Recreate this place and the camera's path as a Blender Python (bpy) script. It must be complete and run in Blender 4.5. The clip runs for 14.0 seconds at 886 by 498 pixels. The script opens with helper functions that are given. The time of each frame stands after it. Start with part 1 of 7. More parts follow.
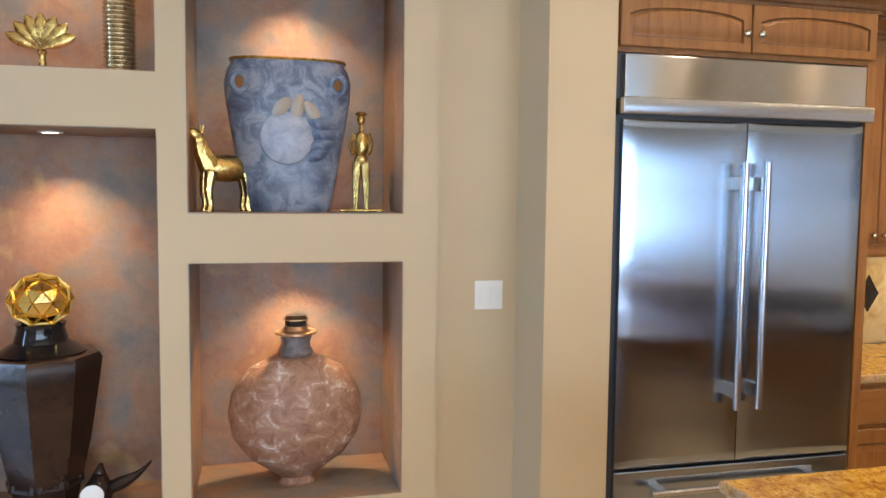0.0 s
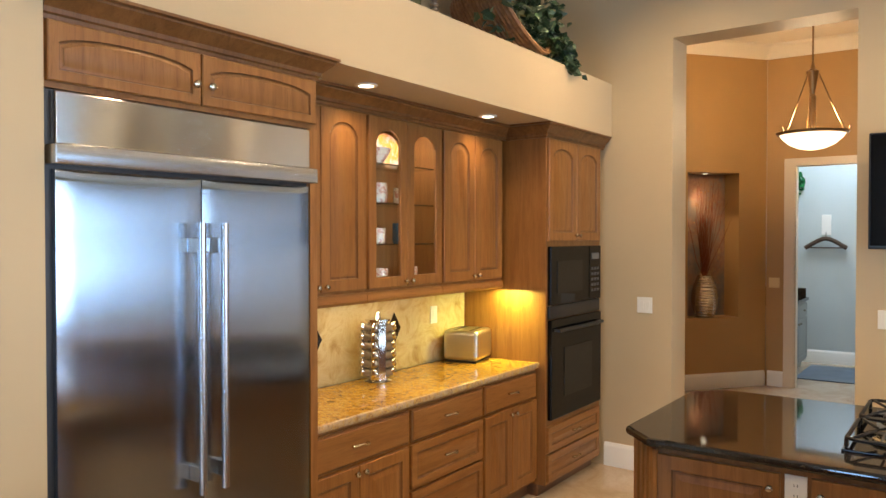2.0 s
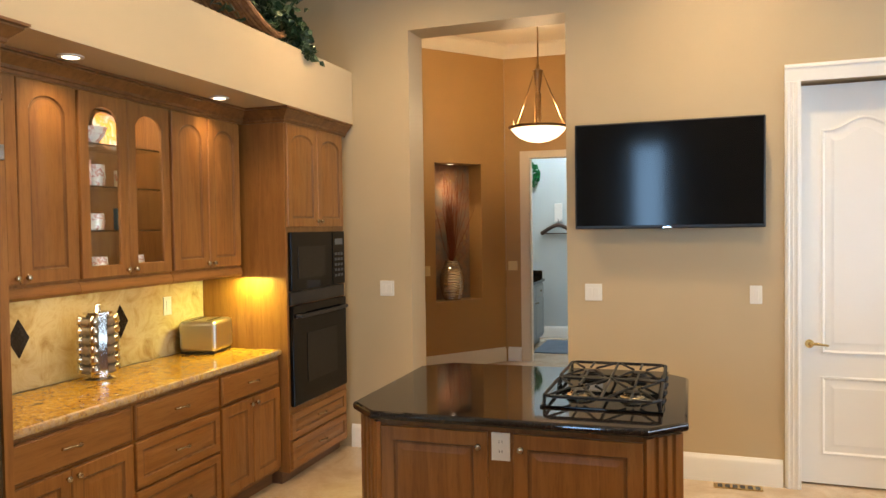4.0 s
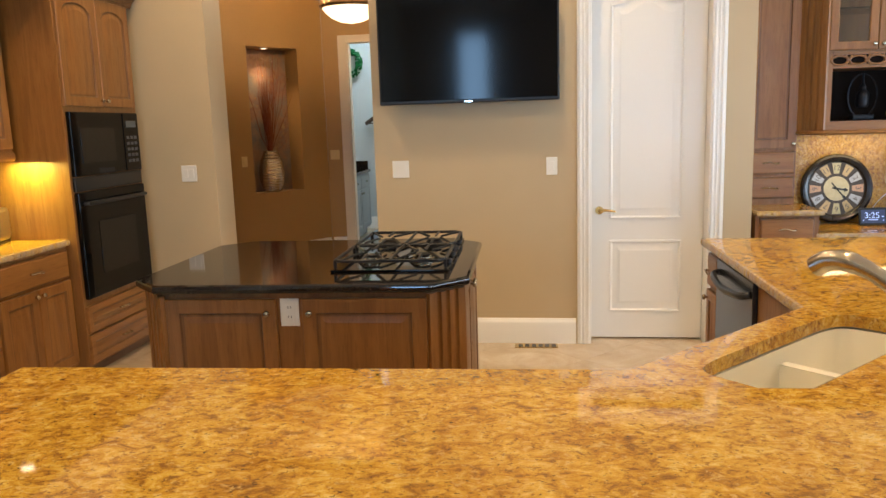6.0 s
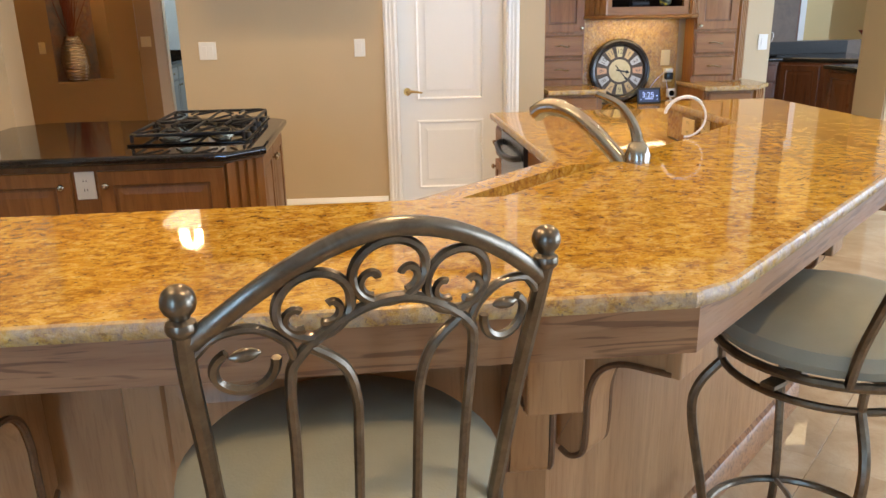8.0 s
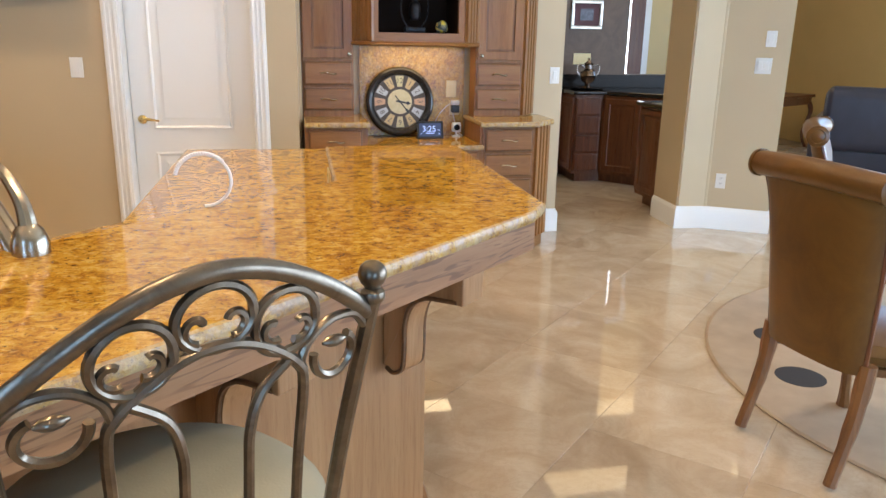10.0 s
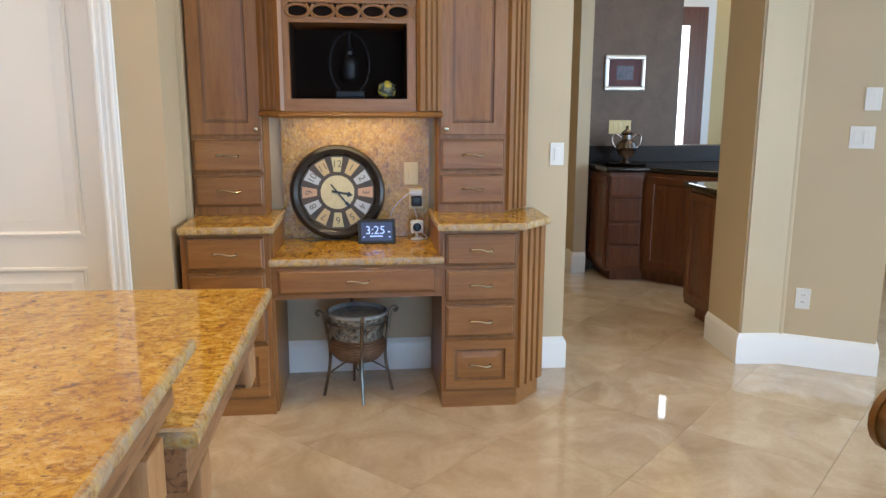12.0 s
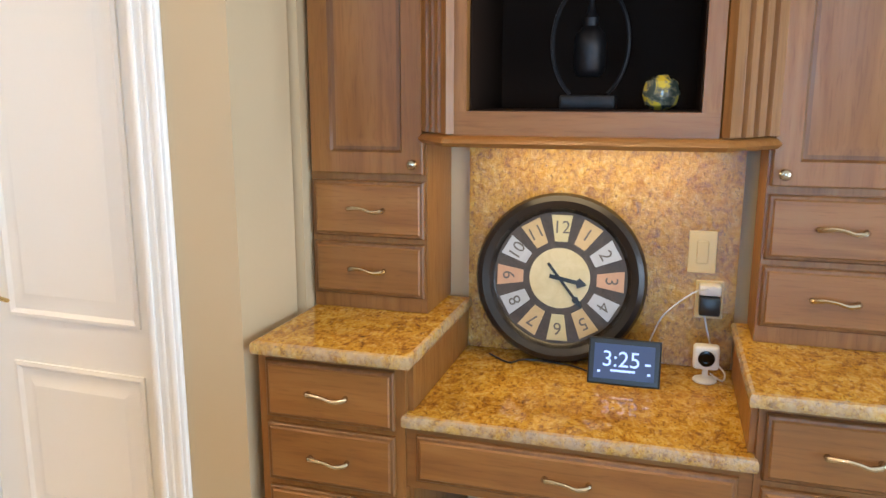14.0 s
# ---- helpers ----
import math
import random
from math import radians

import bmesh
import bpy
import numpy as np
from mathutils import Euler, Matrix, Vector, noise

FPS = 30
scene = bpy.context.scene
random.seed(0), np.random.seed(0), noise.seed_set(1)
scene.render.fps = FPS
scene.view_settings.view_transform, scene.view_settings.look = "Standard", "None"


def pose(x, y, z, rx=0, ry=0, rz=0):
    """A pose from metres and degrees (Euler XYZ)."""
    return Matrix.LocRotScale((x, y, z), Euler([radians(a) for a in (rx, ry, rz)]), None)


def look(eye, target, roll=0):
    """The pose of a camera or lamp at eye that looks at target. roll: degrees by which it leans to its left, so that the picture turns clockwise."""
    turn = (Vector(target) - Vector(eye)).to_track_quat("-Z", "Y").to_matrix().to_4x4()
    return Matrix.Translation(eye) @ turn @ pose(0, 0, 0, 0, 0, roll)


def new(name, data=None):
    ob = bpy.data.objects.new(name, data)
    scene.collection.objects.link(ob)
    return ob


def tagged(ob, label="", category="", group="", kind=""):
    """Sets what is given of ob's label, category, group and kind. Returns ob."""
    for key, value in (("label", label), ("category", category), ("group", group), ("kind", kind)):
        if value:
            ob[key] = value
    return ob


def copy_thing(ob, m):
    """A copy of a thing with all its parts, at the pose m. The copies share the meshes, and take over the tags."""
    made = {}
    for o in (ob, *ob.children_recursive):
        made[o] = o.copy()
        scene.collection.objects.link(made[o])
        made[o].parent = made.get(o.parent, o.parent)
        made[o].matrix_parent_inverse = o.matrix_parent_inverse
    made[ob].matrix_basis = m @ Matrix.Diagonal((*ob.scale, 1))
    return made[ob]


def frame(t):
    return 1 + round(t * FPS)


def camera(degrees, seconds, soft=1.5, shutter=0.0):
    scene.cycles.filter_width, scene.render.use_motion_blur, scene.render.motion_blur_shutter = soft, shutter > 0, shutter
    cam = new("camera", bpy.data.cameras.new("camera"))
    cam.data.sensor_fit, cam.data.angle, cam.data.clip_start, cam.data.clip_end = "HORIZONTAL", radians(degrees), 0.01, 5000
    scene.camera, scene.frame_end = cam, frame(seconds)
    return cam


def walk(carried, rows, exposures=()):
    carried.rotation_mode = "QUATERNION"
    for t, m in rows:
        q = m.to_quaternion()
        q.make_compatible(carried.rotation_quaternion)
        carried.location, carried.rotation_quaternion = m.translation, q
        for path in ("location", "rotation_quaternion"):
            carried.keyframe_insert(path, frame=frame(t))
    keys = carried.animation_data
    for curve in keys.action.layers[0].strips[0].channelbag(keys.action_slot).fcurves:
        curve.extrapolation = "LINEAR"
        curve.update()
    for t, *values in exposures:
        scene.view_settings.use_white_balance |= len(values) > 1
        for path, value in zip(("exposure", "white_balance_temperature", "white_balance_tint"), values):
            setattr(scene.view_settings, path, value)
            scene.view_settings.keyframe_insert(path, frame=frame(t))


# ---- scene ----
cam = camera(60.9, 14.0)
PATH = [
    (0, (0.685, 0.28, 1.687), (1.158, 2.218, 1.542), 0.6),
    (0.5, (0.743, 0.435, 1.681), (1.632, 2.223, 1.571), 0.8),
    (1, (0.758, 0.542, 1.709), (1.993, 2.112, 1.616), 0.4),
    (1.5, (0.785, 0.611, 1.746), (2.261, 1.959, 1.675), 0.2),
    (2, (0.816, 0.593, 1.775), (2.448, 1.748, 1.739), -0.0),
    (2.5, (0.846, 0.55, 1.775), (2.584, 1.54, 1.77), -0.2),
    (3, (0.859, 0.513, 1.776), (2.67, 1.361, 1.77), -0.1),
    (3.2, (0.861, 0.491, 1.767), (2.695, 1.288, 1.758), -0.2),
    (5.5, (0.963, 0.217, 1.594), (2.92, 0.546, 1.346), -1.7),
    (6, (0.963, 0.167, 1.549), (2.925, 0.385, 1.224), -1.8),
    (6.5, (0.903, 0.149, 1.522), (2.857, 0.254, 1.11), -1.9),
    (7, (0.835, 0.127, 1.462), (2.775, 0.129, 0.976), -1.5),
    (7.5, (0.74, 0.092, 1.469), (2.658, 0.004, 0.908), -1.8),
    (8, (0.68, -0.046, 1.458), (2.582, -0.23, 0.865), -1.1),
    (8.5, (0.705, -0.323, 1.468), (2.594, -0.583, 0.863), -0.3),
    (9, (0.769, -0.587, 1.478), (2.644, -0.96, 0.89), 0.7),
    (9.2, (0.822, -0.714, 1.49), (2.69, -1.124, 0.908), 1.1),
    (11.3, (2.008, -1.959, 1.448), (3.94, -2.245, 1.018), 0.3),
    (11.5, (2.178, -2.038, 1.458), (4.117, -2.291, 1.038), 0.3),
    (12, (2.673, -2.19, 1.485), (4.624, -2.401, 1.098), 0.2),
    (12.5, (3.125, -2.358, 1.517), (5.085, -2.498, 1.144), 0.3),
    (13, (3.575, -2.411, 1.518), (5.537, -2.422, 1.13), -0.4),
    (13.5, (4.054, -2.412, 1.519), (5.998, -2.181, 1.111), -0.5),
    (14, (4.511, -2.346, 1.516), (6.391, -1.786, 1.129), 0.1),
]
walk(cam, [(t, look(eye, target, roll)) for t, eye, target, roll in PATH],
     [(0, 0.02, 6420, 14), (1.5, -0.02, 6450, 13), (3, -0.03, 6980, 12), (6, -0.15, 6780, 12), (7.5, -0.03, 6680, 13),
      (9, -0.09, 6520, 14), (11.5, -0.27, 6420, 12), (12.1, -0.29, 6400, 11), (12.7, -0.06, 6400, 11), (13, 0.03, 6450, 12), (14, 0.02, 6550, 12)])

# ---- world, sun, large lights ----
world = bpy.data.worlds.new("sky")
scene.world = world
world.use_nodes = True
wn = world.node_tree
sky = wn.nodes.new("ShaderNodeTexSky")
sky.sky_type, sky.sun_disc = "NISHITA", False
sky.sun_elevation, sky.sun_rotation = radians(82), radians(190)
wn.links.new(sky.outputs[0], wn.nodes["Background"].inputs[0])
wn.nodes["Background"].inputs[1].default_value = 0.12


def lamp(name, kind, m, energy, color, size=0.1, size_y=None, spot=None, angle=None, spread=180):
    data = bpy.data.lights.new(name, kind)
    data.energy, data.color = energy, color
    if kind == "AREA":
        data.size, data.spread = size, radians(spread)
        if size_y:
            data.shape, data.size_y = "RECTANGLE", size_y
        else:
            data.shape = "DISK"
    elif kind == "SUN":
        data.angle = angle
    else:
        data.shadow_soft_size = size
    if spot:
        data.spot_size, data.spot_blend = radians(spot), 1.0
    ob = new(name, data)
    ob.matrix_world = m
    return ob


WARM, DAY = (1.0, 0.73, 0.42), (0.60, 0.79, 1.0)
SKYBLUE = (0.32, 0.61, 1.0)
lamp("sun", "SUN", look((0, 0, 0), (0.10, 0.20, -1.6)), 3.0, (1.0, 0.94, 0.85), angle=radians(0.6))
# daylight through the glazed walls
lamp("window_light", "AREA", look((2.2, -8.05, 1.45), (2.2, 0, 1.2)), 720, DAY, 8.0, 2.5)
lamp("window_light", "AREA", look((-3.45, -3.6, 1.5), (5, -3.9, 1.2)), 42, SKYBLUE, 3.2, 2.4, spread=60)
lamp("window_light", "AREA", look((-3.45, 1.8, 1.75), (5, 1.6, 1.5)), 105, SKYBLUE, 0.5, 2.9)
lamp("window_light", "AREA", look((8.35, -9.05, 1.6), (8.2, -5, 1.3)), 115, SKYBLUE, 2.4, 2.4)

# ---- materials ----
MATS = {}


def material(name, build, rough=0.5, metal=0.0, color=(0.5, 0.5, 0.5), spec=0.5):
    if name in MATS:
        return MATS[name]
    m = bpy.data.materials.new(name)
    m.use_nodes = True
    nt = m.node_tree
    b = nt.nodes["Principled BSDF"]
    b.inputs["Base Color"].default_value = (*color, 1)
    b.inputs["Roughness"].default_value = rough
    b.inputs["Metallic"].default_value = metal
    b.inputs["Specular IOR Level"].default_value = spec
    if build:
        build(nt, b)
    MATS[name] = m
    return m


def coords(nt, scale=(1, 1, 1), rot=(0, 0, 0), kind="Object"):
    tc, mp = nt.nodes.new("ShaderNodeTexCoord"), nt.nodes.new("ShaderNodeMapping")
    mp.inputs["Scale"].default_value = scale
    mp.inputs["Rotation"].default_value = [radians(a) for a in rot]
    nt.links.new(tc.outputs[kind], mp.inputs[0])
    return mp.outputs[0]


def noise_tex(nt, vec, scale, detail=4.0, rough=0.55, distort=0.0):
    n = nt.nodes.new("ShaderNodeTexNoise")
    n.inputs["Scale"].default_value, n.inputs["Detail"].default_value = scale, detail
    n.inputs["Roughness"].default_value, n.inputs["Distortion"].default_value = rough, distort
    nt.links.new(vec, n.inputs["Vector"])
    return n.outputs["Fac"]


def ramp(nt, fac, stops):
    r = nt.nodes.new("ShaderNodeValToRGB")
    while len(r.color_ramp.elements) < len(stops):
        r.color_ramp.elements.new(0.5)
    for e, (p, c) in zip(r.color_ramp.elements, stops):
        e.position, e.color = p, (*c, 1) if len(c) == 3 else c
    nt.links.new(fac, r.inputs[0])
    return r.outputs[0]


def mix(nt, fac, a, b, mode="MIX"):
    n = nt.nodes.new("ShaderNodeMix")
    n.data_type, n.blend_type = "RGBA", mode
    for sock, v in ((n.inputs[0], fac), (n.inputs[6], a), (n.inputs[7], b)):
        if isinstance(v, (int, float)):
            sock.default_value = v
        elif isinstance(v, tuple):
            sock.default_value = (*v, 1)
        else:
            nt.links.new(v, sock)
    return n.outputs[2]


def bump(nt, b, height, strength=0.2, dist=0.01):
    n = nt.nodes.new("ShaderNodeBump")
    n.inputs["Strength"].default_value, n.inputs["Distance"].default_value = strength, dist
    nt.links.new(height, n.inputs["Height"])
    nt.links.new(n.outputs[0], b.inputs["Normal"])


def g(v, k):
    return tuple(min(1.0, c * k) for c in v)


def paint(name, color, rough=0.55, bumpy=0.06, vary=0.06):
    def build(nt, b):
        v = coords(nt)
        big, fine = noise_tex(nt, v, 0.9, 3), noise_tex(nt, v, 60, 3)
        c = ramp(nt, big, [(0.3, g(color, 1 - vary)), (0.7, g(color, 1 + vary))])
        nt.links.new(c, b.inputs["Base Color"])
        bump(nt, b, fine, bumpy, 0.004)
    return material(name, build, rough)


def wood(name, dark, mid, light, axis="z", rough=0.38, fine_k=1.0, lines=0.0):
    def build(nt, b):
        s = {"z": (9, 9, 0.7), "x": (0.7, 9, 9), "y": (9, 0.7, 9)}[axis]
        v = coords(nt, s)
        rnd = nt.nodes.new("ShaderNodeObjectInfo").outputs["Random"]
        add = nt.nodes.new("ShaderNodeVectorMath")
        nt.links.new(v, add.inputs[0])
        comb = nt.nodes.new("ShaderNodeCombineXYZ")
        mul = nt.nodes.new("ShaderNodeMath")
        mul.operation = "MULTIPLY"
        mul.inputs[1].default_value = 37.0
        nt.links.new(rnd, mul.inputs[0])
        nt.links.new(mul.outputs[0], comb.inputs[0])
        nt.links.new(comb.outputs[0], add.inputs[1])
        v = add.outputs[0]
        grain = noise_tex(nt, v, 2.2, 5, 0.5, 1.2)
        fine = noise_tex(nt, v, 16, 5, 0.6, 0.4)
        c = ramp(nt, grain, [(0.28, dark), (0.5, mid), (0.72, light)])
        pores = ramp(nt, fine, [(0.34, (0.62, 0.55, 0.48)), (0.48, (1, 1, 1))])
        c = mix(nt, 0.45 * fine_k, c, pores, "MULTIPLY")
        if lines:
            ring = noise_tex(nt, v, 5.0, 2, 0.5, 1.6)
            c = mix(nt, lines, c, ramp(nt, ring, [(0.40, (0.30, 0.22, 0.17)), (0.455, (1, 1, 1))]), "MULTIPLY")
        tone = ramp(nt, rnd, [(0.0, (0.92, 0.91, 0.90)), (1.0, (1.06, 1.05, 1.03))])
        c = mix(nt, 1.0, c, tone, "MULTIPLY")
        nt.links.new(c, b.inputs["Base Color"])
        rr = ramp(nt, fine, [(0.3, (rough + 0.1,) * 3), (0.7, (rough - 0.05,) * 3)])
        nt.links.new(rr, b.inputs["Roughness"])
        bump(nt, b, fine, 0.10, 0.003)
    return material(name, build, rough)


def granite_gold(name="granite_gold", rough=0.035, pale=0.0):
    def build(nt, b):
        v = coords(nt, (1, 1, 1), (0, 0, 38))
        vs = coords(nt, (1.5, 1.0, 1.3), (0, 0, 28))
        flow = noise_tex(nt, vs, 22.0, 8, 0.78, 0.9)
        c = ramp(nt, flow, [(0.325, (0.15, 0.070, 0.018)), (0.415, (0.35, 0.170, 0.024)), (0.485, (0.51, 0.275, 0.032)),
                            (0.565, (0.60, 0.37, 0.055)), (0.64, (0.68, 0.50, 0.16)), (0.76, (0.48, 0.24, 0.04))])
        blot = noise_tex(nt, vs, 55, 5, 0.66, 0.5)
        c = mix(nt, ramp(nt, blot, [(0.56, (0, 0, 0)), (0.64, (0.7, 0.7, 0.7))]), c, (0.66, 0.47, 0.16))
        c = mix(nt, ramp(nt, blot, [(0.36, (0.8, 0.8, 0.8)), (0.44, (0, 0, 0))]), c, (0.20, 0.085, 0.022))
        speck = noise_tex(nt, coords(nt, (1.5, 1, 1), (0, 0, 28)), 100, 3, 0.6, 0.6)
        c = mix(nt, ramp(nt, speck, [(0.62, (0, 0, 0)), (0.67, (0.8, 0.8, 0.8))]), c, (0.055, 0.03, 0.018))
        vein = noise_tex(nt, coords(nt, (0.8, 3.2, 1.0), (0, 0, -24)), 1.9, 6, 0.62, 1.4)
        c = mix(nt, 0.55, c, ramp(nt, vein, [(0.35, (0.56, 0.40, 0.28)), (0.48, (0.86, 0.80, 0.77)), (0.60, (0.86, 0.84, 0.84)), (0.75, (1.0, 0.98, 0.95))]), "MULTIPLY")
        if pale:
            chips = noise_tex(nt, v, 30, 5, 0.65)
            c = mix(nt, ramp(nt, chips, [(0.36, (pale * 0.7,) * 3), (0.60, (min(1.0, pale * 3.4),) * 3)]), c, (0.42, 0.35, 0.27))
            pits = noise_tex(nt, v, 48, 6, 0.72)
            c = mix(nt, ramp(nt, pits, [(0.58, (0, 0, 0)), (0.70, (min(1.0, pale * 3.6),) * 3)]), c, (0.10, 0.07, 0.05))
            bump(nt, b, noise_tex(nt, v, 40, 5, 0.7), 0.6, 0.006)
        nt.links.new(c, b.inputs["Base Color"])
    return material(name, build, rough)


def granite_black(nt, b):
    v = coords(nt)
    s = noise_tex(nt, v, 120, 4, 0.7)
    c = ramp(nt, s, [(0.52, (0.010, 0.008, 0.007)), (0.66, (0.045, 0.030, 0.022)), (0.75, (0.10, 0.07, 0.05))])
    nt.links.new(c, b.inputs["Base Color"])


def marble(nt, b):
    v = coords(nt, kind="Object")
    rnd = nt.nodes.new("ShaderNodeObjectInfo").outputs["Random"]
    add, mul = nt.nodes.new("ShaderNodeVectorMath"), nt.nodes.new("ShaderNodeMath")
    mul.operation, mul.inputs[1].default_value = "MULTIPLY", 53.0
    nt.links.new(rnd, mul.inputs[0])
    nt.links.new(v, add.inputs[0])
    nt.links.new(mul.outputs[0], add.inputs[1])
    v = add.outputs[0]
    cloud, vein = noise_tex(nt, v, 2.3, 6, 0.62, 1.5), noise_tex(nt, v, 6, 8, 0.7, 2.2)
    c = ramp(nt, cloud, [(0.3, (0.42, 0.315, 0.21)), (0.5, (0.52, 0.41, 0.29)), (0.72, (0.61, 0.51, 0.385))])
    c = mix(nt, ramp(nt, vein, [(0.47, (0, 0, 0)), (0.5, (0.22, 0.22, 0.22)), (0.53, (0, 0, 0))]), c, (0.34, 0.24, 0.16))
    tone = ramp(nt, rnd, [(0.0, (0.94, 0.93, 0.92)), (1.0, (1.03, 1.03, 1.02))])
    nt.links.new(mix(nt, 1.0, c, tone, "MULTIPLY"), b.inputs["Base Color"])
    rr = ramp(nt, cloud, [(0.3, (0.02,) * 3), (0.7, (0.05,) * 3)])
    nt.links.new(rr, b.inputs["Roughness"])


def steel(nt, b):
    v = coords(nt, (160, 160, 1.2))
    n = noise_tex(nt, v, 1.0, 3, 0.6)
    nt.links.new(ramp(nt, n, [(0.3, (0.155,) * 3), (0.7, (0.185,) * 3)]), b.inputs["Roughness"])
    t = nt.nodes.new("ShaderNodeTangent")
    t.direction_type, t.axis = "RADIAL", "Z"
    nt.links.new(t.outputs[0], b.inputs["Tangent"])
    b.inputs["Anisotropic"].default_value = 1.0


def faux(nt, b):
    v = coords(nt)
    a, f = noise_tex(nt, v, 3.4, 4, 0.55, 0.25), noise_tex(nt, v, 30, 6, 0.7)
    c = ramp(nt, a, [(0.32, (0.17, 0.155, 0.15)), (0.43, (0.25, 0.19, 0.145)), (0.52, (0.33, 0.19, 0.115)), (0.60, (0.27, 0.14, 0.09)), (0.70, (0.40, 0.28, 0.13))])
    soft = noise_tex(nt, v, 9, 5, 0.6, 0.3)
    c = mix(nt, ramp(nt, soft, [(0.50, (0, 0, 0)), (0.66, (0.55, 0.55, 0.55))]), c, (0.21, 0.20, 0.20))
    c = mix(nt, 0.35, c, ramp(nt, f, [(0.3, (0.6, 0.6, 0.6)), (0.7, (1.1, 1.1, 1.1))]), "MULTIPLY")
    nt.links.new(c, b.inputs["Base Color"])
    bump(nt, b, f, 0.35, 0.01)


def mottled(name, stops, scale=9, rough=0.5, metal=0.0, bumpy=0.25):
    def build(nt, b):
        v = coords(nt)
        a = noise_tex(nt, v, scale, 7, 0.68, 0.7)
        nt.links.new(ramp(nt, a, stops), b.inputs["Base Color"])
        bump(nt, b, noise_tex(nt, v, scale * 4, 5), bumpy, 0.004)
    return material(name, build, rough, metal)


WALL = paint("wall_paint", (0.51, 0.405, 0.258))
OCHRE = paint("ochre_paint", (0.43, 0.255, 0.095))
CEIL = paint("ceiling_paint", (0.78, 0.70, 0.58))
WHITE = paint("white_paint", (0.80, 0.79, 0.76), 0.32, 0.03, 0.02)
BLUEROOM = paint("pale_blue_paint", (0.50, 0.56, 0.58))
YELLOW = paint("yellow_paint", (0.60, 0.44, 0.20))
BROWNWALL = mottled("brown_plaster", [(0.3, (0.085, 0.048, 0.028)), (0.7, (0.15, 0.088, 0.05))], 5, 0.5)
OAK = wood("honey_oak", (0.20, 0.080, 0.019), (0.255, 0.109, 0.027), (0.295, 0.134, 0.038))
OAKX = wood("honey_oak_x", (0.20, 0.080, 0.019), (0.255, 0.109, 0.027), (0.295, 0.134, 0.038), "x")
# darker oak: toe kicks carry their recess shade in it, corbel edge lines share it
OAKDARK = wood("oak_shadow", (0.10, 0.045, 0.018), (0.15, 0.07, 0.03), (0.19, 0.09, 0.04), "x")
GLAZE = wood("oak_glaze", (0.12, 0.047, 0.012), (0.17, 0.072, 0.020), (0.21, 0.095, 0.03))
LIGHTOAK = wood("washed_oak", (0.335, 0.160, 0.063), (0.40, 0.205, 0.086), (0.455, 0.25, 0.112), fine_k=0.8)
LIGHTOAKX = wood("washed_oak_x", (0.255, 0.118, 0.048), (0.32, 0.156, 0.068), (0.375, 0.195, 0.088), "x", fine_k=0.8, lines=0.6)
CHERRY = wood("cherry", (0.085, 0.024, 0.008), (0.135, 0.042, 0.014), (0.175, 0.06, 0.021), rough=0.3)
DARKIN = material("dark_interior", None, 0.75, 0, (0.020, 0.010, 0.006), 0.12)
GOLDSTONE = granite_gold()
GOLDEDGE = granite_gold("granite_gold_edge", 0.22, 0.19)
SPLASH = granite_gold("granite_splash", 0.12, 0.04)
ONYX = mottled("honey_onyx", [(0.30, (0.36, 0.23, 0.085)), (0.44, (0.50, 0.37, 0.17)), (0.56, (0.58, 0.46, 0.25)), (0.70, (0.46, 0.32, 0.13))], 7, 0.12, 0.0, 0.02)
BLACKSTONE = material("granite_black", granite_black, 0.05)
MARBLE = material("marble_floor", marble, 0.07, spec=1.0)
GROUT = material("grout", None, 0.8, 0, (0.42, 0.32, 0.22))
STEEL = material("brushed_steel", steel, 0.28, 1.0, (0.355, 0.42, 0.51))


def steel_across(nt, b):
    steel(nt, b)
    b.inputs["Anisotropic Rotation"].default_value = 0.25


STEELX = material("brushed_steel_across", steel_across, 0.2, 1.0, (0.60, 0.57, 0.52))
STEELBAR = material("satin_steel_bar", None, 0.24, 1.0, (0.50, 0.51, 0.53))
CHROME = material("chrome", None, 0.12, 1.0, (0.72, 0.71, 0.69))
NICKEL = material("brushed_nickel", None, 0.26, 1.0, (0.52, 0.45, 0.34))
BRASS = material("antique_brass", None, 0.25, 1.0, (0.62, 0.46, 0.20))
GOLD = material("polished_gold", None, 0.16, 1.0, (0.83, 0.60, 0.20))
IRON = mottled("pewter_iron", [(0.3, (0.12, 0.098, 0.076)), (0.7, (0.25, 0.21, 0.165))], 20, 0.29, 1.0, 0.1)
BLACK = material("black_plastic", None, 0.35, 0, (0.012, 0.012, 0.012))
BLACKGLOSS = material("black_glass", None, 0.05, 0, (0.003, 0.003, 0.003), 0.2)
CAST = material("cast_iron", None, 0.42, 0, (0.010, 0.010, 0.011), 0.35)
PLATE = material("white_plastic", None, 0.35, 0, (0.74, 0.73, 0.69))
IVORY = material("ivory_plastic", None, 0.35, 0, (0.70, 0.55, 0.26))
SINKMAT = material("cream_enamel", None, 0.12, 0, (0.78, 0.74, 0.62))
FAUX = material("faux_plaster", faux, 0.5)


def fabric(name, color, rough=0.8, scale=220):
    def build(nt, b):
        v = coords(nt)
        n = noise_tex(nt, v, scale, 3)
        nt.links.new(ramp(nt, noise_tex(nt, v, 5, 4), [(0.3, g(color, 0.88)), (0.7, g(color, 1.1))]), b.inputs["Base Color"])
        bump(nt, b, n, 0.25, 0.002)
    return material(name, build, rough)


